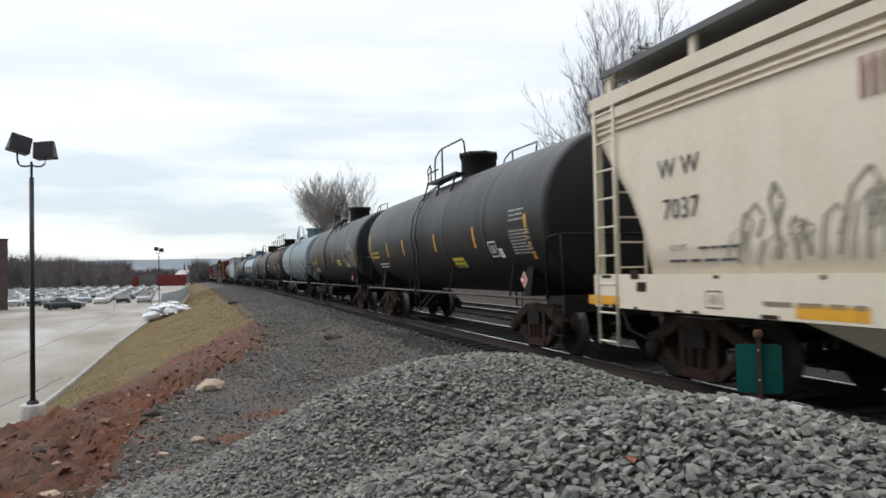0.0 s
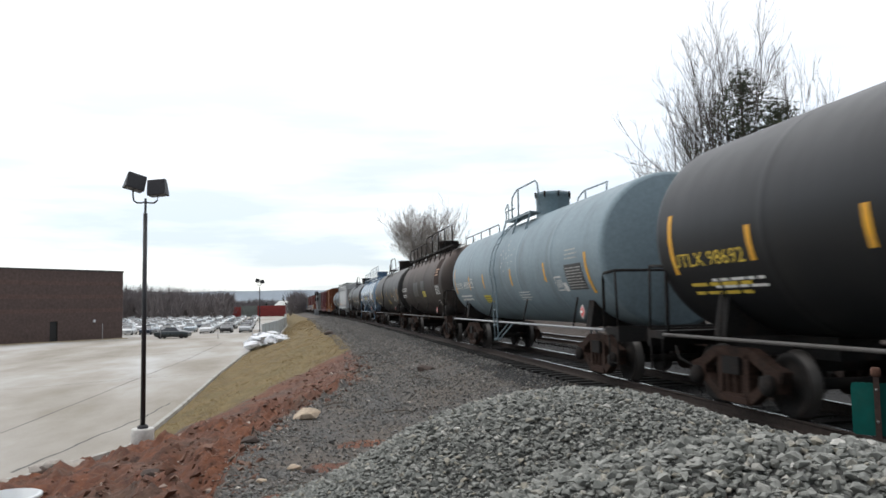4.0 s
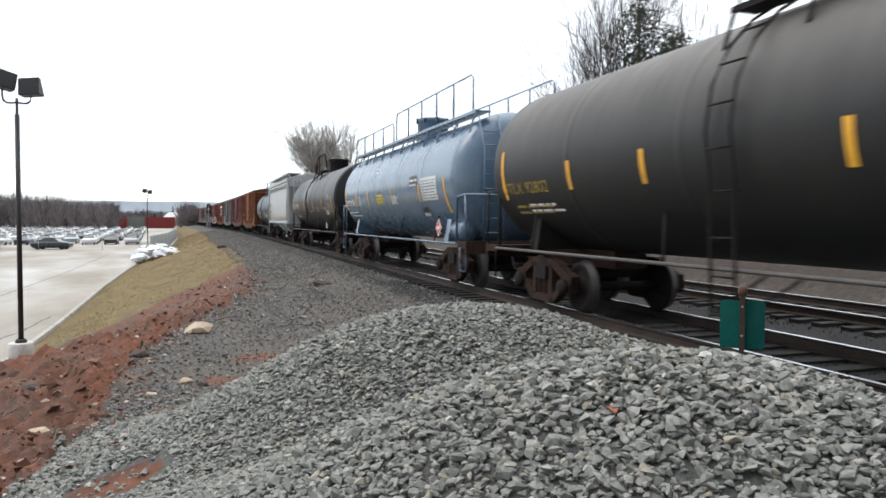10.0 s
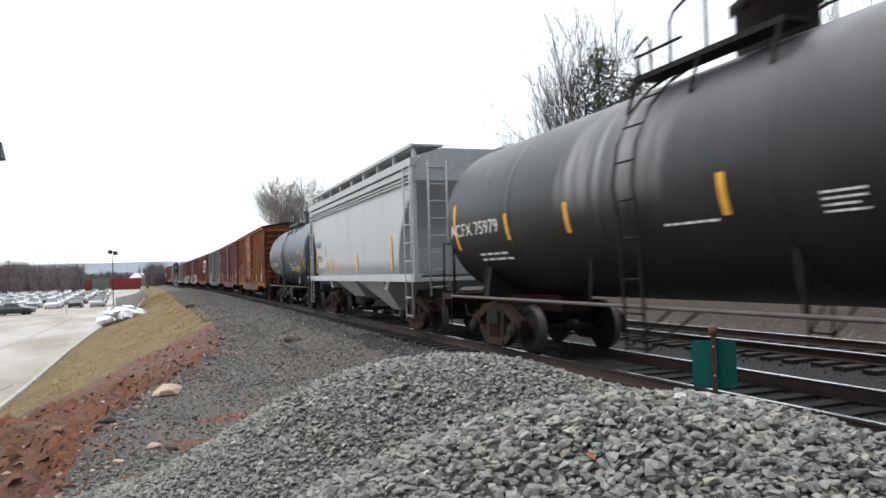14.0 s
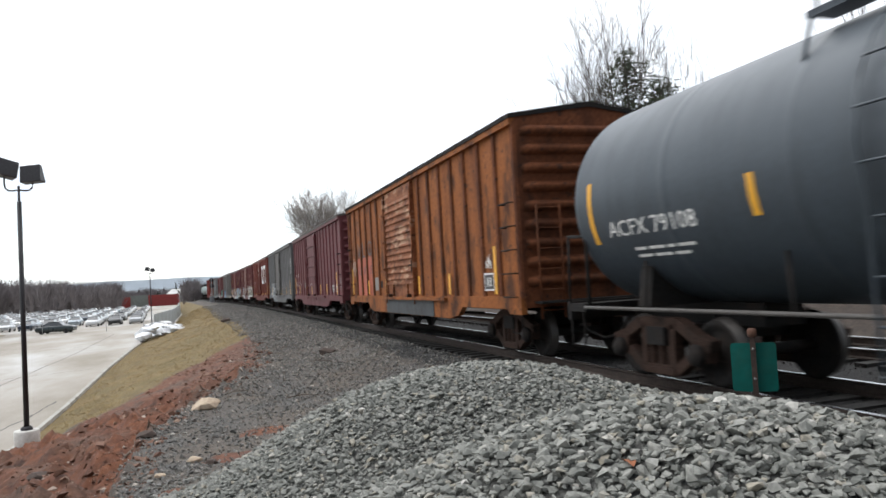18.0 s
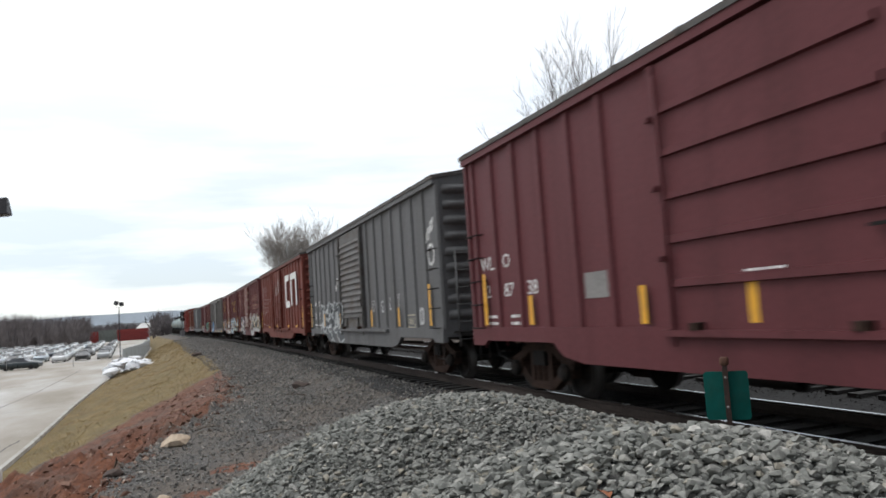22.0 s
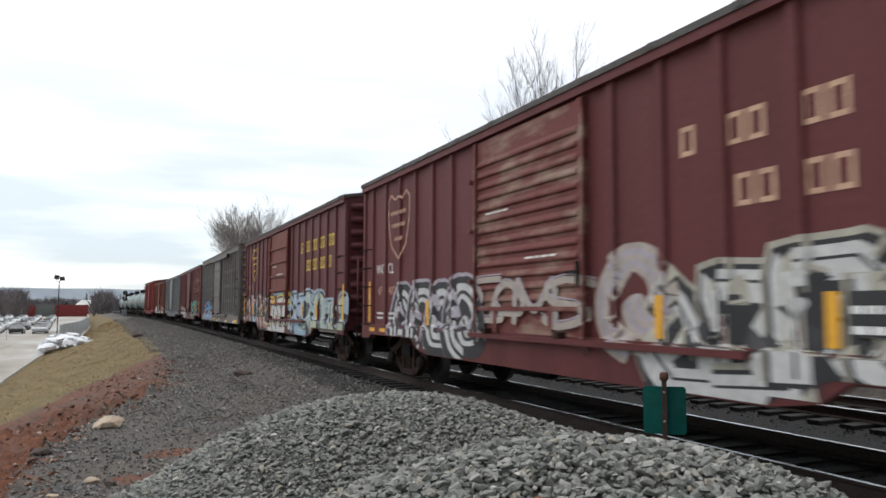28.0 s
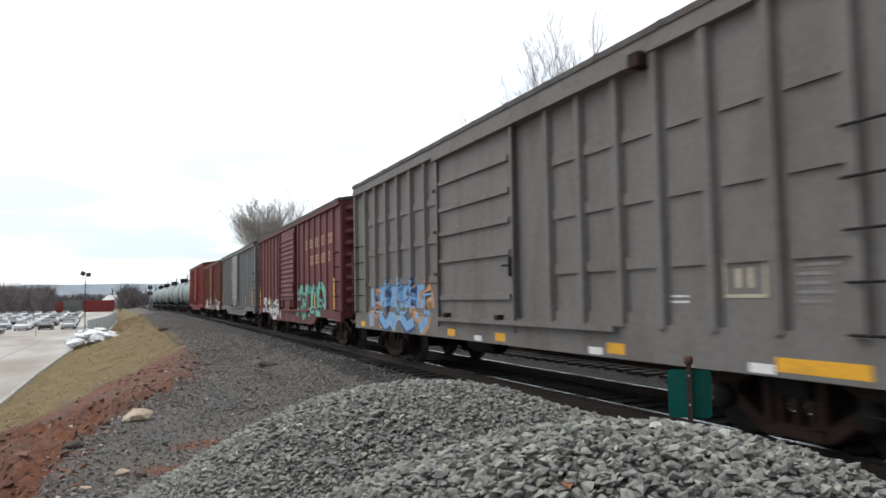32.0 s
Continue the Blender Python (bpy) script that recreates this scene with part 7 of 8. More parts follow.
# ---- chain-link fence beyond the snow heap ----
MESHWIRE = surf("pale_slatted_mesh", (0.44, 0.50, 0.54), 0.6, 0.1, 0.2, 2.0, (0.34, 0.38, 0.41), 0.5, 1.0)
GALV = surf("galvanised_post", (0.34, 0.35, 0.36), 0.5, 0.4, 0.15, 10)
fence = thing("fence", "pale slatted chain-link fence along the lot", "fence")
for k in range(26):
    y = 86 + k * 5.0
    x = foot(y) - 0.35
    bm = bmesh.new()
    tube(bm, [(x, y, LOT_Z - 0.2), (x, y, LOT_Z + 2.1)], 0.04, 6)
    part("fence_post", bm, GALV, fence)
    if k < 25:
        x2 = foot(y + 5) - 0.35
        bm = bmesh.new()
        n = 10
        for j in range(n):
            u0, u1 = (j + 0.06) / n, (j + 0.94) / n
            v = [bm.verts.new((x + (x2 - x) * u + dx, y + 5.0 * u, z)) for dx in (-0.012, 0.012) for u, z in ((u0, LOT_Z + 0.06), (u1, LOT_Z + 0.06), (u1, LOT_Z + 1.95), (u0, LOT_Z + 1.95))]
            for f in ((0, 1, 2, 3), (7, 6, 5, 4), (0, 4, 5, 1), (1, 5, 6, 2), (2, 6, 7, 3), (3, 7, 4, 0)):
                bm.faces.new([v[i] for i in f])
        tagged(part("fence_panel", bm, MESHWIRE, fence), kind="stuff")
bm = bmesh.new()
for x in (-6.0, -5.15):
    tube(bm, [(x, 85.2, LOT_Z - 0.1), (x, 85.2, LOT_Z + 2.3)], 0.045, 6)
for z in (0.2, 1.2, 2.2):
    tube(bm, [(-6.0, 85.2, LOT_Z + z), (-5.15, 85.2, LOT_Z + z)], 0.03, 6)
part("gate_leaf", bm, GALV, fence, "open pipe-framed gate leaf")
for x, y in ((-11.2, 99), (-18.5, 101), (-26, 103)):
    bm = bmesh.new()
    tube(bm, [(0, 0, -0.1), (0, 0, 2.1)], 0.035, 6)
    ob = tagged(part("bollard_post", bm, GALV), "thin galvanised post in the car park", "post", "thin posts in the car park")
    ob.location = (x, y, LOT_Z)

# ---- old snow heap ----
SNOW = surf("old_grey_snow", (0.74, 0.76, 0.79), 0.6, 0, 0.1, 6.0, (0.40, 0.38, 0.36), 0.7, 1.5, bump=0.4)
bm = bmesh.new()
rng = random.Random(9)
for k in range(80):
    u = rng.random()
    x, y = -5.0 + 2.5 * u + rng.gauss(0, 0.25), 67 + 9 * rng.random() + 4 * u
    z = land(x, y)
    r = rng.uniform(0.3, 0.75) * (1 - 0.3 * u)
    hull = bmesh.new()
    for i in range(11):
        hull.verts.new(Vector((rng.gauss(0, 1), rng.gauss(0, 1), rng.gauss(0, 0.6))).normalized() * r)
    bmesh.ops.convex_hull(hull, input=hull.verts)
    me = bpy.data.meshes.new("lump")
    hull.to_mesh(me)
    hull.free()
    me.transform(Matrix.Translation((x, y, z + r * 0.3 + rng.random() * 1.25 * (1 - 0.8 * abs(2 * u - 0.7)))) @ Matrix.Diagonal((1.3, 1.3, 0.75, 1)))
    bm.from_mesh(me)
    bpy.data.meshes.remove(me)
tagged(part("snow_heap", bm, SNOW), "heap of old lumpy grey-white snow on the bank", "snow heap", kind="stuff")

# ---- tub at the end of the bank ----
TUB = surf("milky_white_plastic", (0.62, 0.64, 0.65), 0.4, 0, 0.06, 6, (0.5, 0.5, 0.48), 0.4, 2.0, bump=0.05)
tub_at = (-4.05, 11.3)
tub = thing("plastic_tub", "milky white plastic tub with rolled rim on red earth", "tub", at=pose(*tub_at, land(*tub_at) - 0.05))
bm = bmesh.new()
lathe(bm, [(0, 0), (0.36, 0), (0.41, 0.62), (0.44, 0.62), (0.44, 0.66), (0.39, 0.67), (0.35, 0.04), (0, 0.03)], "z", 36)
part("shell", bm, TUB, tub)
bm = bmesh.new()
lathe(bm, [(0.41, 0.50), (0.43, 0.51), (0.43, 0.54), (0.41, 0.55)], "z", 36)
part("rib", bm, TUB, tub)

# ---- trees ----
BARK = surf("grey_brown_bark", (0.085, 0.070, 0.060), 0.95, 0, 0.3, 12, (0.05, 0.042, 0.036), 0.6, 4.0)
TWIG = surf("grey_brown_twigs", (0.085, 0.072, 0.064), 0.95, 0, 0.25, 10, bump=0)
NEEDLE = surf("dark_pine_needles", (0.040, 0.055, 0.028), 0.85, 0, 0.4, 6, (0.075, 0.080, 0.036), 0.8, 1.2, bump=0)


def bare_tree(x, y, height, half, spread_, seed, label, group="bare trees by the railway", levels=6, stems=1, gnarl=0.10, twig=None, thin=0.010, dense=False):
    rng = random.Random(seed)
    tree = thing("bare_tree", label, "tree", group, pose(x, y, land(x, y) - 0.2))
    wood, twigs = bmesh.new(), bmesh.new()

    def grow(p, d, length, r, level):
        bm = wood if level < 2 else twigs
        n = 7 if level < 2 else (4 if level < 4 else 3)
        steps = 4 if level < 2 else 2
        pts, rad = [p], [r]
        q = p.copy()
        for i in range(steps):
            d = (d + Vector((rng.gauss(0, gnarl), rng.gauss(0, gnarl), rng.gauss(0.05, 0.05)))).normalized()
            q = q + d * length / steps
            pts.append(q.copy())
            rad.append(r * (1 - 0.42 * (i + 1) / steps))
        tube(bm, pts, rad, n, level < 1)
        if level >= levels:
            return
        kids = rng.choice((3, 4) if dense and level < 3 else (2, 3, 3) if dense or level < 2 else (1, 2, 2))
        for k in range(kids):
            f = rng.uniform(0.35, 1.0) if level else rng.uniform(0.45, 1.0)
            i = min(steps - 1, int(f * steps))
            at = pts[i].lerp(pts[i + 1], f * steps - i)
            a = rng.uniform(0, math.tau)
            side = Vector((math.cos(a), math.sin(a), 0))
            side = (side - d * side.dot(d)).normalized()
            tilt = rng.uniform(0.35, 0.75) * spread_
            nd = (d * math.cos(tilt) + side * math.sin(tilt) + Vector((0, 0, 0.12))).normalized()
            grow(at, nd, length * rng.uniform(0.55, 0.78), max(thin, rad[i] * rng.uniform(0.5, 0.68)), level + 1)
        grow(q, d, length * 0.72, rad[-1] * 0.95, level + 1)

    for k in range(stems):
        lean = Vector((rng.gauss(0, 0.16), rng.gauss(0, 0.16), 1)).normalized() if stems > 1 else Vector((rng.gauss(0, 0.03), rng.gauss(0, 0.03), 1))
        grow(Vector((rng.uniform(-0.5, 0.5) * (stems > 1), rng.uniform(-0.5, 0.5) * (stems > 1), 0)), lean, height * 0.31 * rng.uniform(0.85, 1.05), height * 0.0095, 0)
    # stand the crown over its foot at its true height and width
    co = np.array([v.co[:] for v in twigs.verts])
    top, mid = co[:, 2].max(), co[:, :2].mean(0)
    wide = np.percentile(np.abs(co[:, :2] - mid), 97)
    for bm in (wood, twigs):
        for v in bm.verts:
            u = v.co.z / top
            k = 1 + (half / wide - 1) * min(1, 2 * u)
            v.co = ((v.co.x - mid[0] * u) * k, (v.co.y - mid[1] * u) * k, v.co.z * height / top)
    part("trunk", wood, BARK, tree)
    tagged(part("twig_crown", twigs, twig or TWIG, tree, "crown of fine leafless twigs"), kind="stuff")
    return tree


def pine_tree(x, y, height, seed, label):
    rng = random.Random(seed)
    tree = thing("pine_tree", label, "tree", at=pose(x, y, land(x, y) - 0.2))
    trunk, limbs, crown = bmesh.new(), bmesh.new(), bmesh.new()
    tube(trunk, [(0, 0, 0), (0.05, 0, height * 0.5), (0, 0.05, height)], [0.17, 0.11, 0.02], 8)
    for k in range(90):
        u = k / 90
        z = height * (0.30 + 0.68 * u)
        a = k * 2.4 + rng.uniform(-0.5, 0.5)
        reach = (0.4 + 3.1 * (1 - u) ** 0.7 * min(1, 0.55 + 2 * u)) * rng.uniform(0.6, 1.1)
        tip = Vector((math.cos(a) * reach, math.sin(a) * reach, z + reach * rng.uniform(0.15, 0.55)))
        tube(limbs, [(0, 0, z), tip * 0.5 + Vector((0, 0, z * 0.5 - 0.05)), tip], [0.03, 0.02, 0.008], 4, False)
        for j in range(int(9 + 11 * reach)):
            c = Vector((0, 0, z)).lerp(tip, rng.uniform(0.25, 1.05)) + Vector((rng.gauss(0, 0.22), rng.gauss(0, 0.22), rng.gauss(0.05, 0.2)))
            for i in range(16):
                d = Vector((rng.gauss(0, 1), rng.gauss(0, 1), rng.gauss(0.5, 0.8))).normalized()
                w = d.orthogonal().normalized() * 0.02
                l = rng.uniform(0.10, 0.20)
                v = [crown.verts.new(c - w), crown.verts.new(c + w), crown.verts.new(c + d * l)]
                crown.faces.new(v)
    part("trunk", trunk, BARK, tree)
    tagged(part("limb_crown", limbs, BARK, tree), kind="stuff")
    tagged(part("needle_crown", crown, NEEDLE, tree, "ragged dark green needle tufts"), kind="stuff")
    return tree


bare_tree(16.0, 100, 16.6, 4.3, 0.72, 3, "leafless spreading tree behind the railway", levels=5, stems=5, thin=0.010, dense=True, gnarl=0.08, twig=surf("pale_bleached_twigs", (0.33, 0.297, 0.272), 0.95, 0, 0.2, 10, bump=0))
pine_tree(20.9, 32.6, 12.2, 5, "thin ragged dark green pine among bare trees")
pine_tree(21.9, 31.2, 10.2, 8, "small ragged pine among bare trees")
bare_tree(21.0, 33.4, 17.2, 3.9, 0.8, 11, "tall leafless tree with upswept limbs behind the pine", gnarl=0.12, stems=3)
bare_tree(19.9, 34.2, 13.4, 2.5, 0.7, 12, "slim leafless tree behind the pine", gnarl=0.15, stems=2)
bare_tree(18.0, 34.6, 10.6, 2.2, 0.8, 23, "low leafless tree leaning over the brush", gnarl=0.15, stems=3)
bare_tree(23.6, 32.1, 14.2, 2.3, 0.7, 13, "slim leafless tree behind the pine", gnarl=0.15, stems=2)
bare_tree(27.5, 23.5, 13.5, 2.4, 0.7, 17, "slim leafless tree on the wooded bank", stems=2)
bare_tree(33.0, 24.0, 13.0, 2.6, 0.7, 19, "slim leafless tree on the wooded bank")

# ---- signal beside the far track ----
SIGNAL_BLACK = surf("black_signal_paint", (0.012, 0.012, 0.013), 0.5, 0.1, 0.2, 10)
sg = thing("railway_signal", "tall black colour-light signal on a grey mast", "signal", at=pose(1.95, 163, SHELF_Z + bend(163) * 0))
bm = bmesh.new()
tube(bm, [(0, 0, -0.2), (0, 0, 5.2)], 0.08, 8)
part("mast", bm, GALV, sg)
for z in (3.7, 4.9):
    bm = bmesh.new()
    lathe(bm, [(0, -0.03), (0.46, -0.03), (0.46, 0.02), (0, 0.03)], "y", 20, (0, 0, z))
    hd = part("target", bm, SIGNAL_BLACK, sg, "round black signal target")
    bm = bmesh.new()
    for a in range(3):
        lathe(bm, [(0.11, -0.3), (0.12, -0.03)], "y", 12, (0.2 * math.cos(a * 2.09 + 1.57), 0, z + 0.2 * math.sin(a * 2.09 + 1.57)))
    part("hood", bm, SIGNAL_BLACK, hd)
part("relay_box", bars((-0.5, 0.4, 0.6, 1.4, -0.2, 1.5)), GALV, sg, "grey relay cabinet at the mast foot")

# ---- parked cars ----
def car_kit(name, colour):
    paint_ = surf(name, colour, 0.3, 0.1, 0.05, 4, bump=0, coat=0.5)
    bm = bmesh.new()
    secs = [(-2.25, 0.45, 0.72, 0.72), (-2.15, 0.25, 0.86, 0.82), (-1.3, 0.2, 0.98, 0.88), (-0.7, 0.2, 0.99, 0.9), (1.2, 0.2, 0.98, 0.9), (2.0, 0.22, 0.9, 0.86), (2.25, 0.4, 0.75, 0.76)]
    rings = []
    for y, z0, z1, w in secs:
        rings.append([bm.verts.new((x, y, z)) for x, z in ((-w * 0.9, z0), (-w, z0 + 0.25), (-w, z1 - 0.12), (-w * 0.85, z1), (w * 0.85, z1), (w, z1 - 0.12), (w, z0 + 0.25), (w * 0.9, z0))])
    for a, b in zip(rings, rings[1:]):
        for k in range(8):
            f = bm.faces.new((a[k], b[k], b[(k + 1) % 8], a[(k + 1) % 8]))
            f.smooth = True
    bm.faces.new(rings[0][::-1])
    bm.faces.new(rings[-1])
    box(bm, -0.62, 0.62, -0.55, 0.75, 1.40, 1.45)
    return bm, paint_


GLASS = surf("dark_car_glass", (0.03, 0.035, 0.04), 0.08, 0, 0.05, 5, bump=0, coat=0.6)
TYRE = surf("black_rubber", (0.02, 0.02, 0.02), 0.9, 0, 0.2, 20)


def parked_car(name, colour, label):
    bm, pm = car_kit(name, colour)
    c = thing("car", label, "car", "parked cars in the lot")
    part("body", bm, pm, c)
    bm = bmesh.new()
    lo = [(-0.80, -1.2), (0.80, -1.2), (0.80, 1.45), (-0.80, 1.45)]
    hi = [(-0.60, -0.5), (0.60, -0.5), (0.60, 0.7), (-0.60, 0.7)]
    a = [bm.verts.new((x, y, 0.95)) for x, y in lo]
    b = [bm.verts.new((x, y, 1.41)) for x, y in hi]
    for k in range(4):
        bm.faces.new((a[k], a[(k + 1) % 4], b[(k + 1) % 4], b[k]))
    part("window_band", bm, GLASS, c, "dark window band")
    bm = bmesh.new()
    lathe(bm, [(0, -0.1), (0.2, -0.1), (0.32, -0.09), (0.33, 0.09), (0.2, 0.1), (0, 0.1)], "x", 14)
    me = bpy.data.meshes.new("wheel")
    bm.to_mesh(me)
    bm.free()
    me.materials.append(TYRE)
    for x in (-0.78, 0.78):
        for y in (-1.4, 1.4):
            part("wheel", me, None, c).location = (x, y, 0.33)
    return c


KINDS = [parked_car("white_car_paint", (0.70, 0.71, 0.72), "white car parked in a dense row"),
         parked_car("silver_car_paint", (0.42, 0.44, 0.46), "silver car parked in a dense row"),
         parked_car("dark_blue_car_paint", (0.035, 0.05, 0.075), "dark blue car parked in a dense row"),
         parked_car("black_car_paint", (0.02, 0.021, 0.023), "black car parked in a dense row"),
         parked_car("pale_blue_car_paint", (0.36, 0.42, 0.47), "pale blue car parked in a dense row")]
rng = random.Random(21)
used = set()
for r, y in enumerate((122, 129, 142, 149, 164, 171, 190, 198, 220, 229, 252, 262)):
    left, right = -10 - 0.30 * (y - 20), -9.5 - 0.055 * (y - 120)
    gap = 2.9 + 0.006 * (y - 120) * 1.2
    x = right
    while x > max(left, -75):
        k = rng.choices(range(5), (5, 3, 1.5, 1.2, 1.5) if r else (1, 1, 3, 3, 1))[0]
        m = pose(x, y + rng.uniform(-0.4, 0.4), LOT_Z, 0, 0, rng.choice((0, 180)) + rng.uniform(-2, 2))
        if rng.random() < 0.93:
            if k in used:
                copy_thing(KINDS[k], m)
            else:
                KINDS[k].matrix_basis = m
                used.add(k)
        x -= gap
sedan = parked_car("green_black_car_paint", (0.018, 0.028, 0.030), "dark green sedan parked alone side-on")
sedan.matrix_basis = pose(-17.4, 103.4, LOT_Z, 0, 0, 78)

# ---- far buildings ----
RED_WALL = surf("red_painted_siding", (0.27, 0.04, 0.036), 0.7, 0, 0.15, 1.0)
PALE_ROOF = surf("pale_metal_roof", (0.50, 0.50, 0.48), 0.6, 0, 0.1, 0.5)
shed = thing("red_store_building", "low red and grey store building far off", "building", at=pose(-17.5, 336, LOT_Z))
part("wall", bars((-4, 8, 0, 12, 0, 4.6)), RED_WALL, shed)
part("wall", bars((-11, -4.02, 1, 12, 0, 4.8)), surf("grey_green_siding", (0.20, 0.22, 0.20), 0.8, 0, 0.15, 1.0), shed, "grey middle wall")
part("wall", bars((-15, -11.02, 0, 12, 0, 4.4)), RED_WALL, shed)
part("parapet", bars((-4, 8, -0.15, 0, 3.4, 4.7)), RED_WALL, shed)
barn = thing("pale_barn", "pale metal-roofed barn far off", "building", at=pose(-12, 420, LOT_Z))
bm = bmesh.new()
v = [bm.verts.new(p) for p in ((-7, 0, 4), (7, 0, 4), (7, 14, 4), (-7, 14, 4), (-3.5, 7, 7.5), (3.5, 7, 7.5))]
for f in ((0, 1, 5, 4), (2, 3, 4, 5), (1, 2, 5), (3, 0, 4)):
    bm.faces.new([v[i] for i in f])
part("roof", bm, PALE_ROOF, barn)
part("wall", bars((-6.8, 6.8, 0.2, 13.8, 0, 4)), PALE_ROOF, barn)

# ---- woods and hills in the distance ----
WOOD_GREY = surf("winter_wood_bark", (0.175, 0.155, 0.155), 1.0, 0, 0.25, 0.5, (0.22, 0.20, 0.198), 0.6, 0.08, bump=0)
EVERGREEN = surf("far_evergreen", (0.026, 0.034, 0.024), 1.0, 0, 0.3, 0.5, bump=0)


def far_woods(name, label, spots, seed, material, twig=0.10, n_twigs=70, cone=False):
    rng = random.Random(seed)
    vs, fs = [], []

    def strip(a, b, w):
        d = b - a
        s = Vector((d.z, 0, -d.x))
        s = s.normalized() * w if s.length > 1e-4 else Vector((w, 0, 0))
        i = len(vs)
        vs.extend([tuple(a - s), tuple(a + s), tuple(b + s * 0.3), tuple(b - s * 0.3)])
        fs.append((i, i + 1, i + 2, i + 3))

    for x, y, h in spots:
        z = land(x, y)
        foot_ = Vector((x, y, z))
        strip(foot_, foot_ + Vector((rng.gauss(0, 0.3), 0, h * 0.9)), 0.16)
        for k in range(n_twigs):
            u = rng.random()
            if cone:
                a = foot_ + Vector((0, 0, h * u))
                b = a + Vector((rng.gauss(0, 1) * (1 - u) * h * 0.2, rng.gauss(0, 1) * 1.0, -0.3 + 0.6 * rng.random()))
                strip(a, b, h * 0.03)
            else:
                a = foot_ + Vector((rng.gauss(0, 0.5), rng.gauss(0, 0.5), h * (0.08 + 0.5 * u)))
                b = a + Vector((rng.gauss(0, h * 0.12), rng.gauss(0, h * 0.1), h * rng.uniform(0.12, 0.42)))
                strip(a, b, twig)
    me = bpy.data.meshes.new(name)
    me.from_pydata(vs, [], fs)
    return tagged(part(name, me, material), label, "woods", kind="stuff")


rng = random.Random(2)
spots = []
for k in range(560):
    y = rng.uniform(300, 345)
    a = rng.uniform(-30, -5.4)
    spots.append((math.tan(math.radians(a)) * y, y, rng.uniform(9.5, 12.5) + 3.0 * ease(6, 13, -a)))
far_woods("far_woods", "dense grey-brown leafless woods beyond the car park", spots, 5, WOOD_GREY)
spots = [(math.tan(math.radians(rng.uniform(-6.2, 0.6))) * y, y, rng.uniform(7, 11)) for y in [rng.uniform(430, 640) for _ in range(420)]]
far_woods("far_woods", "low leafless woods in the middle distance", spots, 6, WOOD_GREY, 0.16, 40)
spots = [(math.tan(math.radians(rng.uniform(-7, 0))) * y, y, rng.uniform(6, 12)) for y in [rng.uniform(420, 700) for _ in range(70)]]
far_woods("far_evergreens", "scattered dark evergreens in the middle distance", spots, 7, EVERGREEN, 0.3, 40, True)
spots = [(-2.9 + rng.gauss(0, 1.6), 245 + rng.gauss(0, 3), rng.uniform(5.5, 9.0)) for _ in range(26)]
far_woods("bare_thicket", "rounded leafless thicket beside the track", spots, 8, WOOD_GREY, 0.07, 70)
spots = [(TRACK_X + 12 + 30 * rng.random() + bend(y), y, rng.uniform(3.0, 6.0)) for y in [rng.uniform(120, 400) for _ in range(160)]]
far_woods("trackside_woods", "low leafless brush on the far side of the track", spots, 9, WOOD_GREY, 0.06, 50)


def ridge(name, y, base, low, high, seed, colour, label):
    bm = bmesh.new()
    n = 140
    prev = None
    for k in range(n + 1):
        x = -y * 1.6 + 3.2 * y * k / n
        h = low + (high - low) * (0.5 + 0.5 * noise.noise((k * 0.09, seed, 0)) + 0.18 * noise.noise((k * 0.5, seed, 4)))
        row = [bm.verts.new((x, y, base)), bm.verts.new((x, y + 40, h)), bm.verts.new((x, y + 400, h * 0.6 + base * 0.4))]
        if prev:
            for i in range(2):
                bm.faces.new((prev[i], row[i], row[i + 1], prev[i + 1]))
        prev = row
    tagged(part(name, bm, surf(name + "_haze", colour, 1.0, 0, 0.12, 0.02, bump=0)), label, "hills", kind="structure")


# the haze of distance is mixed into the hills' flat colours
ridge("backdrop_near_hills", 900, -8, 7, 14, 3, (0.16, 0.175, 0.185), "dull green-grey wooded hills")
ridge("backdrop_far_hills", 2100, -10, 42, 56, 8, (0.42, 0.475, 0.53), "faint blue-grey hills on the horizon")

# ---- stones: the heap, the shelf and the red bank ----
def stone_shapes(seed, n, flat=0.6, points=10):
    """Angular broken stones about one unit long: vertex arrays and triangles."""
    rng = random.Random(seed)
    got = []
    for _ in range(n):
        bm = bmesh.new()
        for i in range(points):
            p = Vector((rng.gauss(0, 1), rng.gauss(0, 1), rng.gauss(0, 1))).normalized() * rng.uniform(0.8, 1.0)
            bm.verts.new((p.x * 0.5, p.y * 0.5 * rng.uniform(0.68, 0.8), p.z * 0.5 * flat))
        hull = bmesh.ops.convex_hull(bm, input=list(bm.verts))
        bmesh.ops.delete(bm, geom=[v for v in hull["geom_interior"] if isinstance(v, bmesh.types.BMVert)], context="VERTS")
        bmesh.ops.triangulate(bm, faces=list(bm.faces))
        bm.verts.index_update()
        got.append((np.array([v.co[:] for v in bm.verts]), np.array([[v.index for v in f.verts] for f in bm.faces])))
        bm.free()
    return got


def turn_of(rng, tip):
    return np.array(Euler((rng.gauss(0, tip), rng.gauss(0, tip), rng.uniform(0, math.tau))).to_matrix())


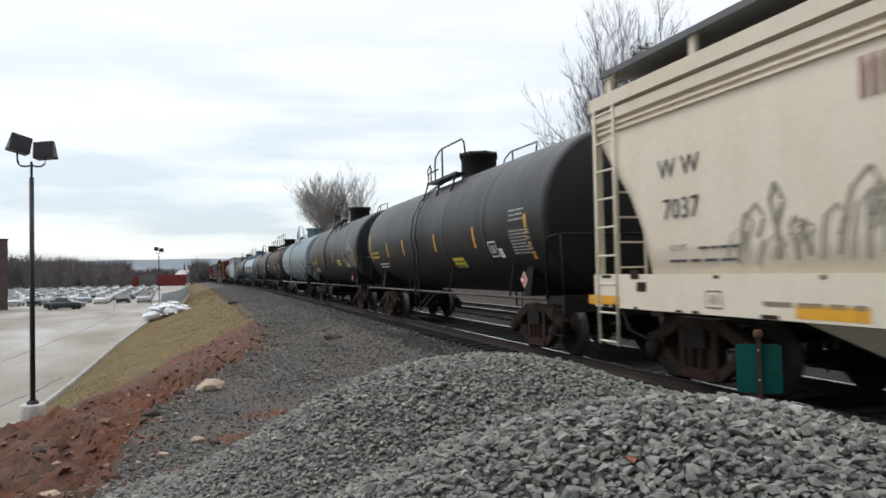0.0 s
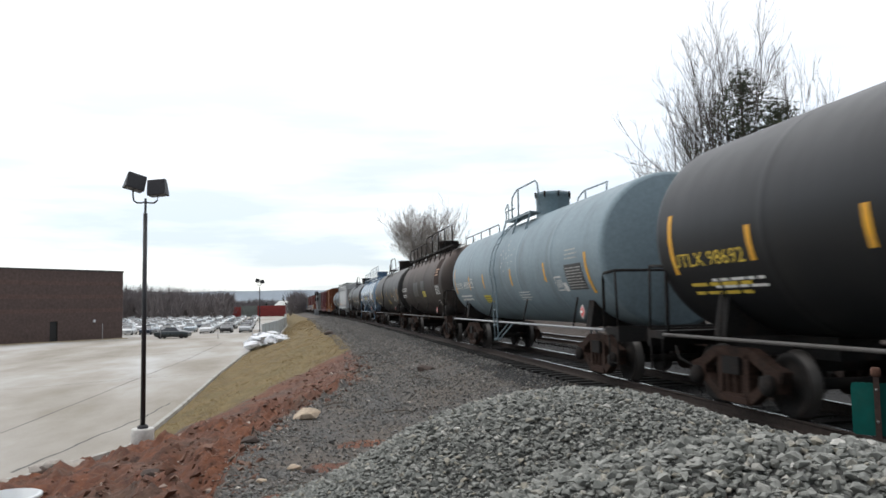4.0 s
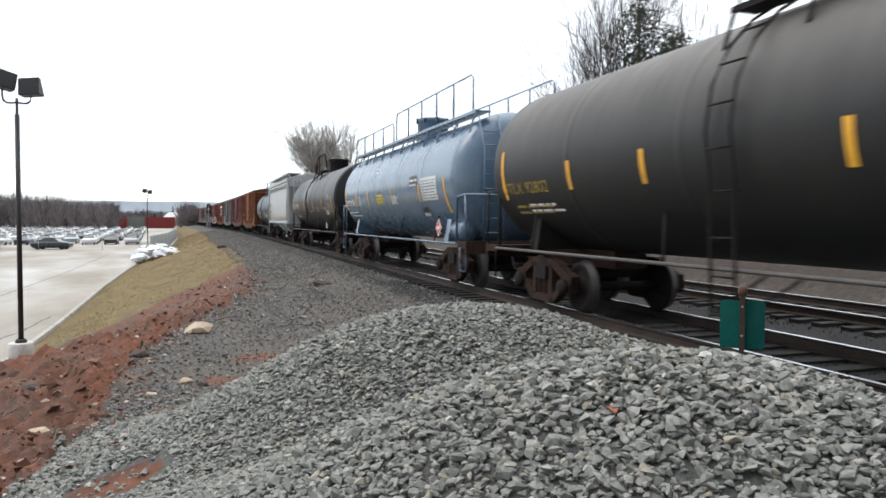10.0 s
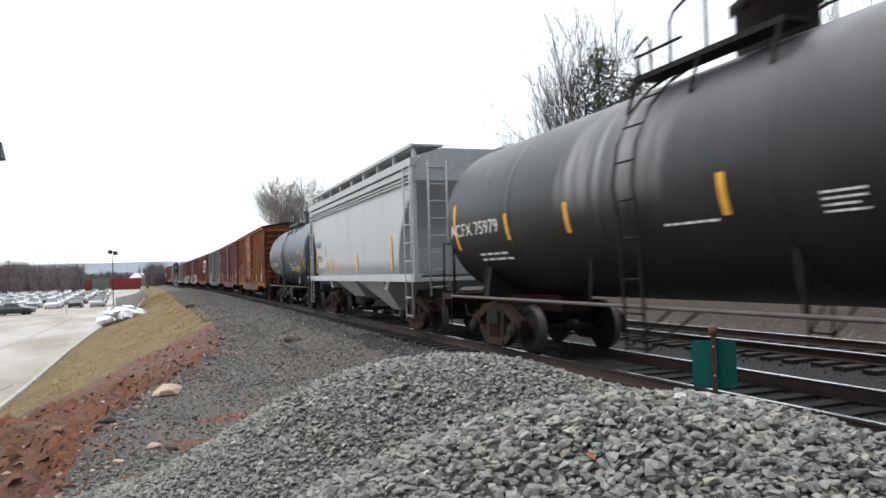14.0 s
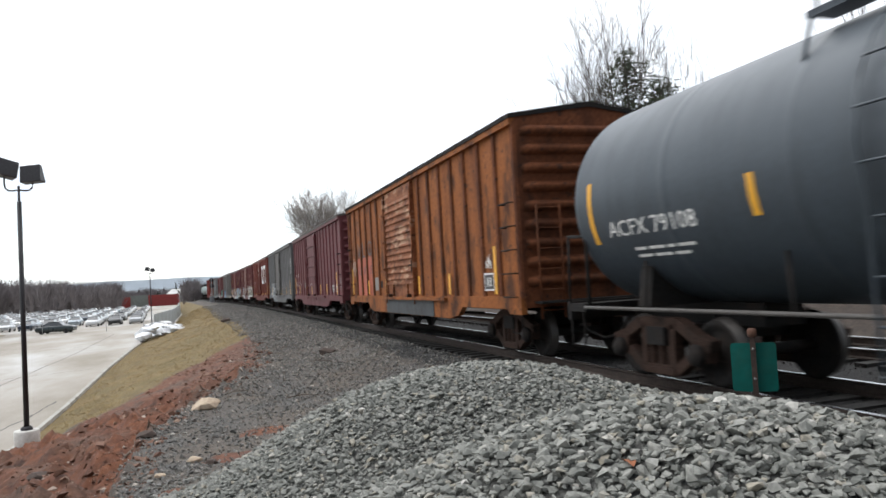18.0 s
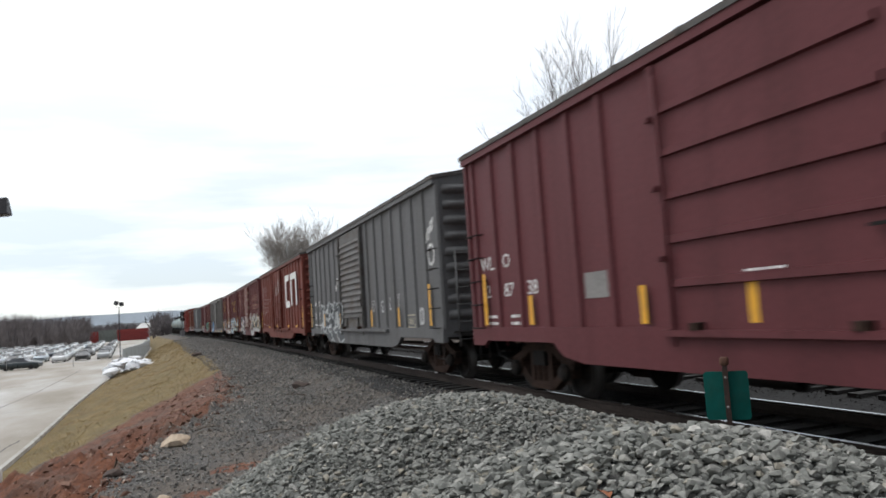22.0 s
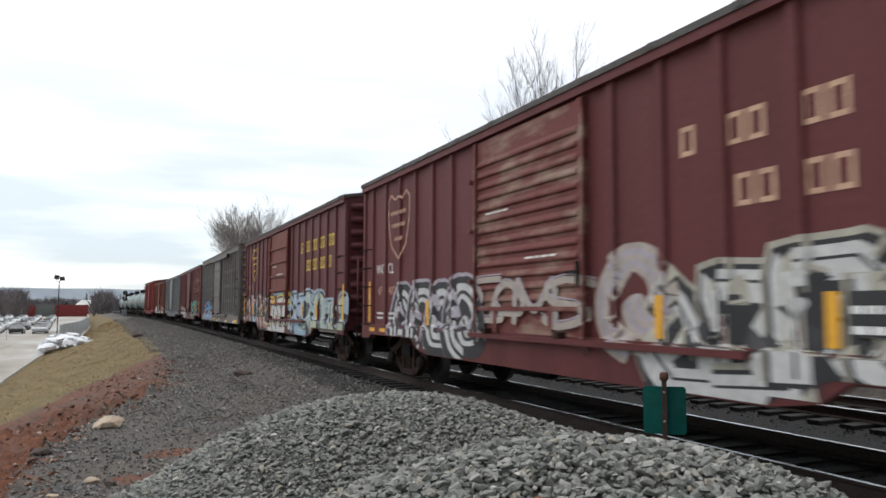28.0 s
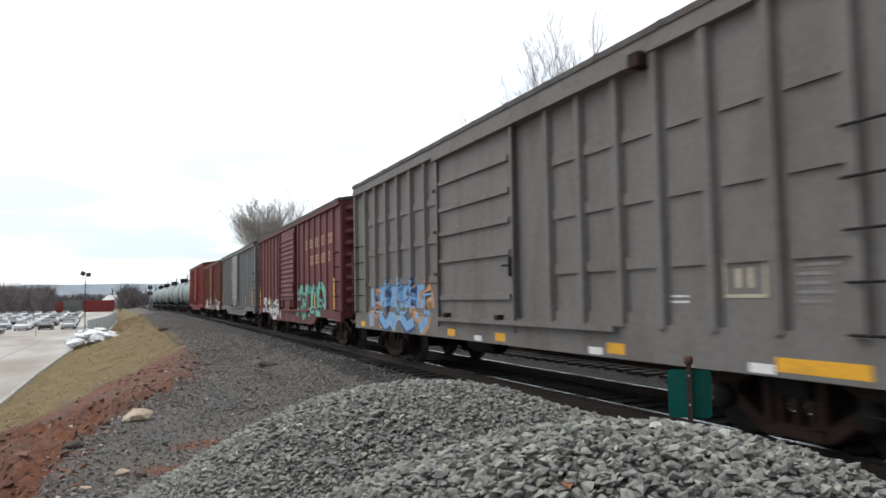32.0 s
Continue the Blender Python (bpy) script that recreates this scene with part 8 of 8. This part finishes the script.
def strewn(name, spots, shapes, seed, tip):
    """One mesh of many stones: spots of (x, y, z, size)."""
    rng = random.Random(seed)
    vs, fs, base = [], [], 0
    for x, y, z, s in spots:
        v, f = shapes[rng.randrange(len(shapes))]
        vs.append(v @ turn_of(rng, tip).T * s + (x, y, z))
        fs.append(f + base)
        base += len(v)
    vs, fs = np.concatenate(vs), np.concatenate(fs)
    me = bpy.data.meshes.new(name)
    me.vertices.add(len(vs))
    me.vertices.foreach_set("co", vs.ravel())
    me.loops.add(fs.size)
    me.loops.foreach_set("vertex_index", fs.ravel())
    me.polygons.add(len(fs))
    me.polygons.foreach_set("loop_start", np.arange(0, fs.size, 3))
    me.polygons.foreach_set("use_smooth", np.zeros(len(fs), dtype=bool))
    me.update(calc_edges=True)
    me.validate()
    return me


def stone_material(name, stops, single=False):
    """Broken stone whose tone changes from piece to piece."""
    m = bpy.data.materials.new(name)
    m.use_nodes = True
    nd, lk = m.node_tree.nodes, m.node_tree.links
    b = nd["Principled BSDF"]
    src = nd.new("ShaderNodeObjectInfo").outputs["Random"] if single else nd.new("ShaderNodeNewGeometry").outputs["Random Per Island"]
    ramp = nd.new("ShaderNodeValToRGB")
    e = ramp.color_ramp.elements
    e[0].position, e[0].color = stops[0][0], (*stops[0][1], 1)
    e[1].position, e[1].color = stops[-1][0], (*stops[-1][1], 1)
    for p, c in stops[1:-1]:
        e.new(p).color = (*c, 1)
    lk.new(src, ramp.inputs[0])
    tc = nd.new("ShaderNodeTexCoord")
    n = nd.new("ShaderNodeTexNoise")
    n.inputs["Scale"].default_value, n.inputs["Detail"].default_value = 45.0 if not single else 3.0, 6.0
    lk.new(tc.outputs["Object"], n.inputs["Vector"])
    k = nd.new("ShaderNodeMapRange")
    k.inputs["From Min"].default_value, k.inputs["From Max"].default_value = 0.3, 0.7
    k.inputs["To Min"].default_value, k.inputs["To Max"].default_value = 0.72, 1.22
    lk.new(n.outputs["Fac"], k.inputs["Value"])
    sc = nd.new("ShaderNodeVectorMath")
    sc.operation = "SCALE"
    lk.new(ramp.outputs[0], sc.inputs[0])
    lk.new(k.outputs[0], sc.inputs["Scale"])
    lk.new(sc.outputs[0], b.inputs["Base Color"])
    b.inputs["Roughness"].default_value = 0.85
    bp = nd.new("ShaderNodeBump")
    bp.inputs["Strength"].default_value, bp.inputs["Distance"].default_value = 0.35, 0.006
    lk.new(n.outputs["Fac"], bp.inputs["Height"])
    lk.new(bp.outputs[0], b.inputs["Normal"])
    return m


GREYS = [(0.0, (0.108, 0.112, 0.101)), (0.3, (0.162, 0.166, 0.150)), (0.6, (0.203, 0.206, 0.186)), (0.88, (0.248, 0.248, 0.226)), (0.96, (0.25, 0.228, 0.18)), (1.0, (0.41, 0.40, 0.37))]
DARKS = [(0.0, (0.092, 0.089, 0.083)), (0.45, (0.145, 0.141, 0.132)), (0.72, (0.20, 0.195, 0.184)), (0.84, (0.165, 0.132, 0.106)), (0.95, (0.27, 0.255, 0.23)), (1.0, (0.42, 0.38, 0.33))]
REDS = [(0.0, (0.080, 0.034, 0.019)), (0.45, (0.105, 0.045, 0.025)), (0.75, (0.16, 0.082, 0.053)), (0.92, (0.25, 0.165, 0.12)), (1.0, (0.42, 0.36, 0.31))]
shapes, chips = stone_shapes(1, 28, 0.54, 12), stone_shapes(2, 16, 0.6, 7)
rng = random.Random(31)

gravel_heap = thing("gravel_heap", "double-humped heap of fresh grey crushed stone", "gravel heap")
spots = []
while len(spots) < 108000:
    x, y = rng.uniform(-1.6, 5.4), 0.9 + 9.6 * rng.random() ** 1.2
    h = pile(x, y)
    if h < 0.025 + 0.09 * ease(5.8, 9, y) and rng.random() > 0.10 or h < 0.02:
        continue
    if y > 7.6 and h < 0.9 and x > 3.2 and rng.random() < 0.5:
        continue
    if math.hypot((x + 0.55) * 0.8, y - 5.62) < 0.3 and rng.random() < 0.93:
        continue
    s = 0.031 + 0.034 * rng.random() + 0.045 * rng.random() ** 5
    spots.append((x, y, land(x, y) + s * rng.uniform(-0.1, 0.34), s))
single = sorted(range(len(spots)), key=lambda i: abs(spots[i][0] - 1.3) * 0.8 + abs(spots[i][1] - 2.3))[:300]
chosen = set(single)
heap_rest = strewn("loose_stone", [s for i, s in enumerate(spots) if i not in chosen], shapes, 5, 0.3)
tagged(part("loose_stone", heap_rest, stone_material("fresh_crushed_stone", GREYS), gravel_heap, "fresh grey crushed stone"), kind="stuff")
STONE_ONE = stone_material("fresh_crushed_stone_piece", GREYS, True)
one = []
for v, f in shapes:
    me = bpy.data.meshes.new("stone")
    me.from_pydata([tuple(p) for p in v], [], [tuple(int(i) for i in t) for t in f])
    me.materials.append(STONE_ONE)
    one.append(me)
for i in single:
    x, y, z, s = spots[i]
    ob = part("stone", one[rng.randrange(len(one))], None, gravel_heap)
    ob.matrix_basis = Matrix.LocRotScale((x, y, z), Euler((rng.gauss(0, 0.36), rng.gauss(0, 0.36), rng.uniform(0, 6.28))), (s, s, s))

spots = []
while len(spots) < 54000:
    y = 4 + 130 * rng.random() ** 2.7
    x = rng.uniform(crest(y) - 0.5, TRACK_X - 1.3 + bend(y))
    if pile(x, y) > 0.05 and y < 12 or noise.noise((x * 0.9, y * 0.7, 21)) < -0.75 + 1.2 * rng.random() or x < crest(y) and rng.random() < 0.6 or math.hypot((x - 0.3) * 0.8, y - 9.75) < 0.35 and rng.random() < 0.7:
        continue
    s = 0.022 + 0.034 * rng.random() + 0.06 * rng.random() ** 6 + 0.0009 * y
    spots.append((x, y, land(x, y) + s * 0.16, s))
shelf = strewn("shelf_gravel", spots, chips, 6, 0.4)
tagged(part("shelf_gravel", shelf, stone_material("dirty_track_gravel", DARKS)), "scattered dirty dark gravel on the shelf", "gravel", kind="stuff")

spots = []
while len(spots) < 13000:
    y = 5 + 26 * rng.random() ** 1.3
    c = crest(y)
    x = c + 0.35 - abs(rng.gauss(0, 2.0))
    u = (x - foot(y)) / (c - foot(y))
    if u < 0 or y > red_end(u):
        continue
    s = 0.02 + 0.06 * rng.random() ** 2 + 0.26 * rng.random() ** 14
    spots.append((x, y, land(x, y) - s * 0.06, s))
bank = strewn("red_clods", spots, chips, 7, 0.4)
tagged(part("red_clods", bank, stone_material("red_clay_clods", REDS)), "red clay clods and pebbles on the raw bank", "clods", kind="stuff")

spots = []
while len(spots) < 20000:
    y = 1.5 + 40 * rng.random() ** 1.8
    x = rng.uniform(TRACK_X - 1.7, OTHER_X + 2.2)
    s = 0.035 + 0.035 * rng.random()
    spots.append((x, y, land(x, y) + s * 0.15, s))
# near-black stones: under-train shade is painted in on top of the oil
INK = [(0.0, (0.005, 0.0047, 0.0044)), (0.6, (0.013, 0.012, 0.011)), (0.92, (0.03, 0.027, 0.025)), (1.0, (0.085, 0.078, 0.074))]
tagged(part("track_ballast", strewn("track_ballast", spots, chips, 9, 0.5), stone_material("oily_shaded_ballast", INK)), "oil-black ballast between and beside the rails, shade under the train painted in", "ballast", kind="stuff")

PALE_ROCK = surf("tan_field_stone", (0.40, 0.32, 0.235), 0.9, 0, 0.2, 14, (0.28, 0.20, 0.14), 0.6, 5.0, bump=0.4)
DARK_ROCK = surf("dark_brown_rock", (0.06, 0.042, 0.034), 0.9, 0, 0.3, 14, (0.06, 0.045, 0.038), 0.6, 5.0, bump=0.4)
GREY_ROCK = surf("pale_grey_boulder", (0.34, 0.31, 0.275), 0.9, 0, 0.2, 8, (0.22, 0.17, 0.135), 0.6, 3.0, bump=0.4)


def rock(x, y, s, material, label, seed):
    rng = random.Random(seed)
    bm = bmesh.new()
    for i in range(34):
        p = Vector((rng.gauss(0, 1), rng.gauss(0, 1), rng.gauss(0, 1))).normalized() * rng.uniform(0.88, 1)
        bm.verts.new((p.x * s * 0.55, p.y * s * 0.42, p.z * s * 0.26))
    hull = bmesh.ops.convex_hull(bm, input=list(bm.verts))
    bmesh.ops.delete(bm, geom=[v for v in hull["geom_interior"] if isinstance(v, bmesh.types.BMVert)], context="VERTS")
    ob = tagged(part("rock", bm, material), label, "rock", "loose rocks on the bank")
    ob.matrix_basis = pose(x, y, land(x, y) + s * 0.12, 0, 0, rng.uniform(-30, 30))


rock(-0.03, 14.2, 0.55, PALE_ROCK, "pale tan rock on the dark gravel shelf", 1)
rock(-0.54, 9.2, 0.14, PALE_ROCK, "small tan stone on the gravel", 2)
rock(-0.18, 9.8, 0.2, PALE_ROCK, "small tan stone on the gravel", 3)
rock(0.02, 9.5, 0.17, DARK_ROCK, "small brown stone on the gravel", 4)
rock(-0.87, 11.9, 0.3, DARK_ROCK, "dark rock at the edge of the red bank", 5)
rock(3.55, 22.9, 0.55, DARK_ROCK, "dark flat lump beside the ballast", 6)
rock(1.6, 57, 0.8, DARK_ROCK, "dark lump at the edge of the turf", 7)
rock(-4.9, 17.6, 0.75, GREY_ROCK, "pale boulder at the end of the kerb", 8)
rock(-5.7, 17.9, 0.6, GREY_ROCK, "pale boulder at the end of the kerb", 9)
rock(-5.2, 17.0, 0.5, GREY_ROCK, "pale boulder at the end of the kerb", 10)
rock(-4.3, 18.4, 0.55, GREY_ROCK, "pale boulder at the end of the kerb", 11)
rock(-6.4, 17.4, 0.45, GREY_ROCK, "pale boulder at the end of the kerb", 12)
rock(-1.9, 10.2, 0.3, PALE_ROCK, "small tan stone on the red bank", 13)
rock(-2.5, 13.0, 0.35, DARK_ROCK, "red-brown clod on the bank", 14)

# ---- ties ----
bm = bmesh.new()
box(bm, -1.3, 1.3, -0.115, 0.115, -0.36, -0.165)
tie_mesh = bpy.data.meshes.new("tie")
bm.to_mesh(tie_mesh)
bm.free()
tie_mesh.materials.append(TIE)
rng = random.Random(8)
for tr, x0 in ((main_track, TRACK_X), (side_track, OTHER_X)):
    for k in range(110):
        y = 1.5 + k * 0.52
        t = part("tie", tie_mesh, None, tr)
        t.matrix_basis = pose(x0 + rng.gauss(0, 0.03), y + rng.gauss(0, 0.02), 0, 0, 0, rng.gauss(0, 0.6))
    far = bmesh.new()
    for k in range(300):
        y = 58.7 + k * 0.52
        x = x0 + bend(y)
        box(far, x - 1.3, x + 1.3, y - 0.115, y + 0.115, -0.36, -0.165)
    tagged(part("far_ties", far, TIE, tr), kind="stuff")

# ---- dry grass on the bank ----
STRAW = surf("dry_straw_grass", (0.26, 0.18, 0.075), 0.9, 0, 0.2, 3.0, (0.20, 0.145, 0.055), 0.6, 0.5, bump=0)
rng = random.Random(14)
vs, fs = [], []
while len(fs) < 26000:
    y = 18 + 120 * rng.random() ** 1.7
    c, f = crest(y), foot(y)
    x = rng.uniform(f + 0.1, c + 0.3)
    u = (x - f) / (c - f)
    if y < red_end(u) + rng.gauss(0.3, 0.6) or noise.noise((x * 0.7, y * 0.4, 33)) < -0.7 + rng.random():
        continue
    z = land(x, y)
    h, a = rng.uniform(0.02, 0.05), rng.uniform(0, math.tau)
    w = 0.006 + 0.0003 * y
    lx, ly = rng.gauss(0, 0.05), rng.gauss(0, 0.05)
    i = len(vs)
    vs += [(x - w * math.cos(a), y - w * math.sin(a), z - 0.01), (x + w * math.cos(a), y + w * math.sin(a), z - 0.01), (x + lx, y + ly, z + h)]
    fs.append((i, i + 1, i + 2))
me = bpy.data.meshes.new("dry_grass")
me.from_pydata(vs, [], fs)
tagged(part("dry_grass", me, STRAW), "short dry winter grass on the bank", "grass", kind="stuff")


# ---- sticks, roots and fallen leaves ----
STICK = surf("grey_dead_wood", (0.12, 0.095, 0.075), 0.95, 0, 0.3, 20, (0.06, 0.045, 0.035), 0.6, 5.0)
LEAF = surf("dry_russet_leaf", (0.22, 0.075, 0.03), 0.85, 0, 0.25, 30)


def stick(x, y, length, turn, seed, label="grey dead stick lying on the gravel", r=0.012):
    rng = random.Random(seed)
    bm = bmesh.new()
    pts = []
    for k in range(7):
        a = math.radians(turn)
        u = (k / 6 - 0.5) * length
        px, py = x + u * math.cos(a) + rng.gauss(0, 0.03 * length), y + u * math.sin(a) + rng.gauss(0, 0.03 * length)
        pts.append((px, py, land(px, py) + r + 0.05 * length * math.sin(math.pi * k / 6) + 0.01))
    tube(bm, pts, [r * (1.2 - 0.12 * k) for k in range(7)], 6)
    for k in (2, 4):
        q = Vector(pts[k])
        d = Vector((rng.gauss(0, 1), rng.gauss(0, 1), 0.5)).normalized() * length * 0.25
        tube(bm, [q, q + d * 0.5, q + d], [r * 0.6, r * 0.45, r * 0.3], 5)
    tagged(part("dry_stick", bm, STICK), label, "stick", "dead sticks on the bank")


for k, (x, y, l, a) in enumerate(((-1.05, 13.1, 0.9, 60), (-0.95, 12.6, 0.7, 120), (1.9, 24.5, 1.3, 15), (2.6, 26.2, 1.0, 70), (0.6, 15.9, 0.6, 30), (3.0, 20.5, 0.8, 140), (-1.4, 8.4, 0.6, 80), (-1.2, 7.4, 0.5, 30), (0.1, 8.7, 0.5, 150), (1.7, 14.4, 0.6, 10), (2.4, 31, 1.6, 40), (-1.6, 9.6, 0.8, 100))):
    stick(x, y, l, a, 70 + k, "dark root sticking out of the scarp" if k < 2 else "grey dead stick lying on the gravel", 0.02 if k < 2 else 0.012)
for k, (x, y) in enumerate(((1.55, 2.55), (2.75, 3.0), (-0.62, 6.4), (3.3, 3.3))):
    bm = bmesh.new()
    for i in range(6):
        u = i / 5
        w = 0.028 * math.sin(math.pi * min(0.97, 0.06 + u * 0.9))
        bm.verts.new((-w, u * 0.09, 0.012 * math.sin(3 * u)))
        bm.verts.new((0, u * 0.09, -0.004))
        bm.verts.new((w, u * 0.09, 0.014 * math.sin(3 * u + 0.6)))
    v = list(bm.verts)
    for i in range(5):
        for j in range(2):
            bm.faces.new((v[3 * i + j], v[3 * i + j + 1], v[3 * i + j + 4], v[3 * i + j + 3]))
    lf = tagged(part("dry_leaf", bm, LEAF), "curled russet dead leaf on the crushed stone", "leaf", "dead leaves on the stones")
    lf.matrix_basis = pose(x, y, land(x, y) + 0.035, 8, 12, 70 * k)
def motions():
    for k, ob in enumerate(cars):
        s = (ENDS[k] + ENDS[k + 1]) / 2
        walk(ob, [(t, on_track(s - r)) for t, r in zip(TIMES, RUN)])
    # wheels roll with the train
    turns = [(k / 15, run(k / 15) / 0.42) for k in range(481)]
    for w, dy in WHEELSETS:
        walk(w, [(t, Matrix.Translation((0, dy, 0.42)) @ Matrix.Rotation(a, 4, "X")) for t, a in turns])


motions()
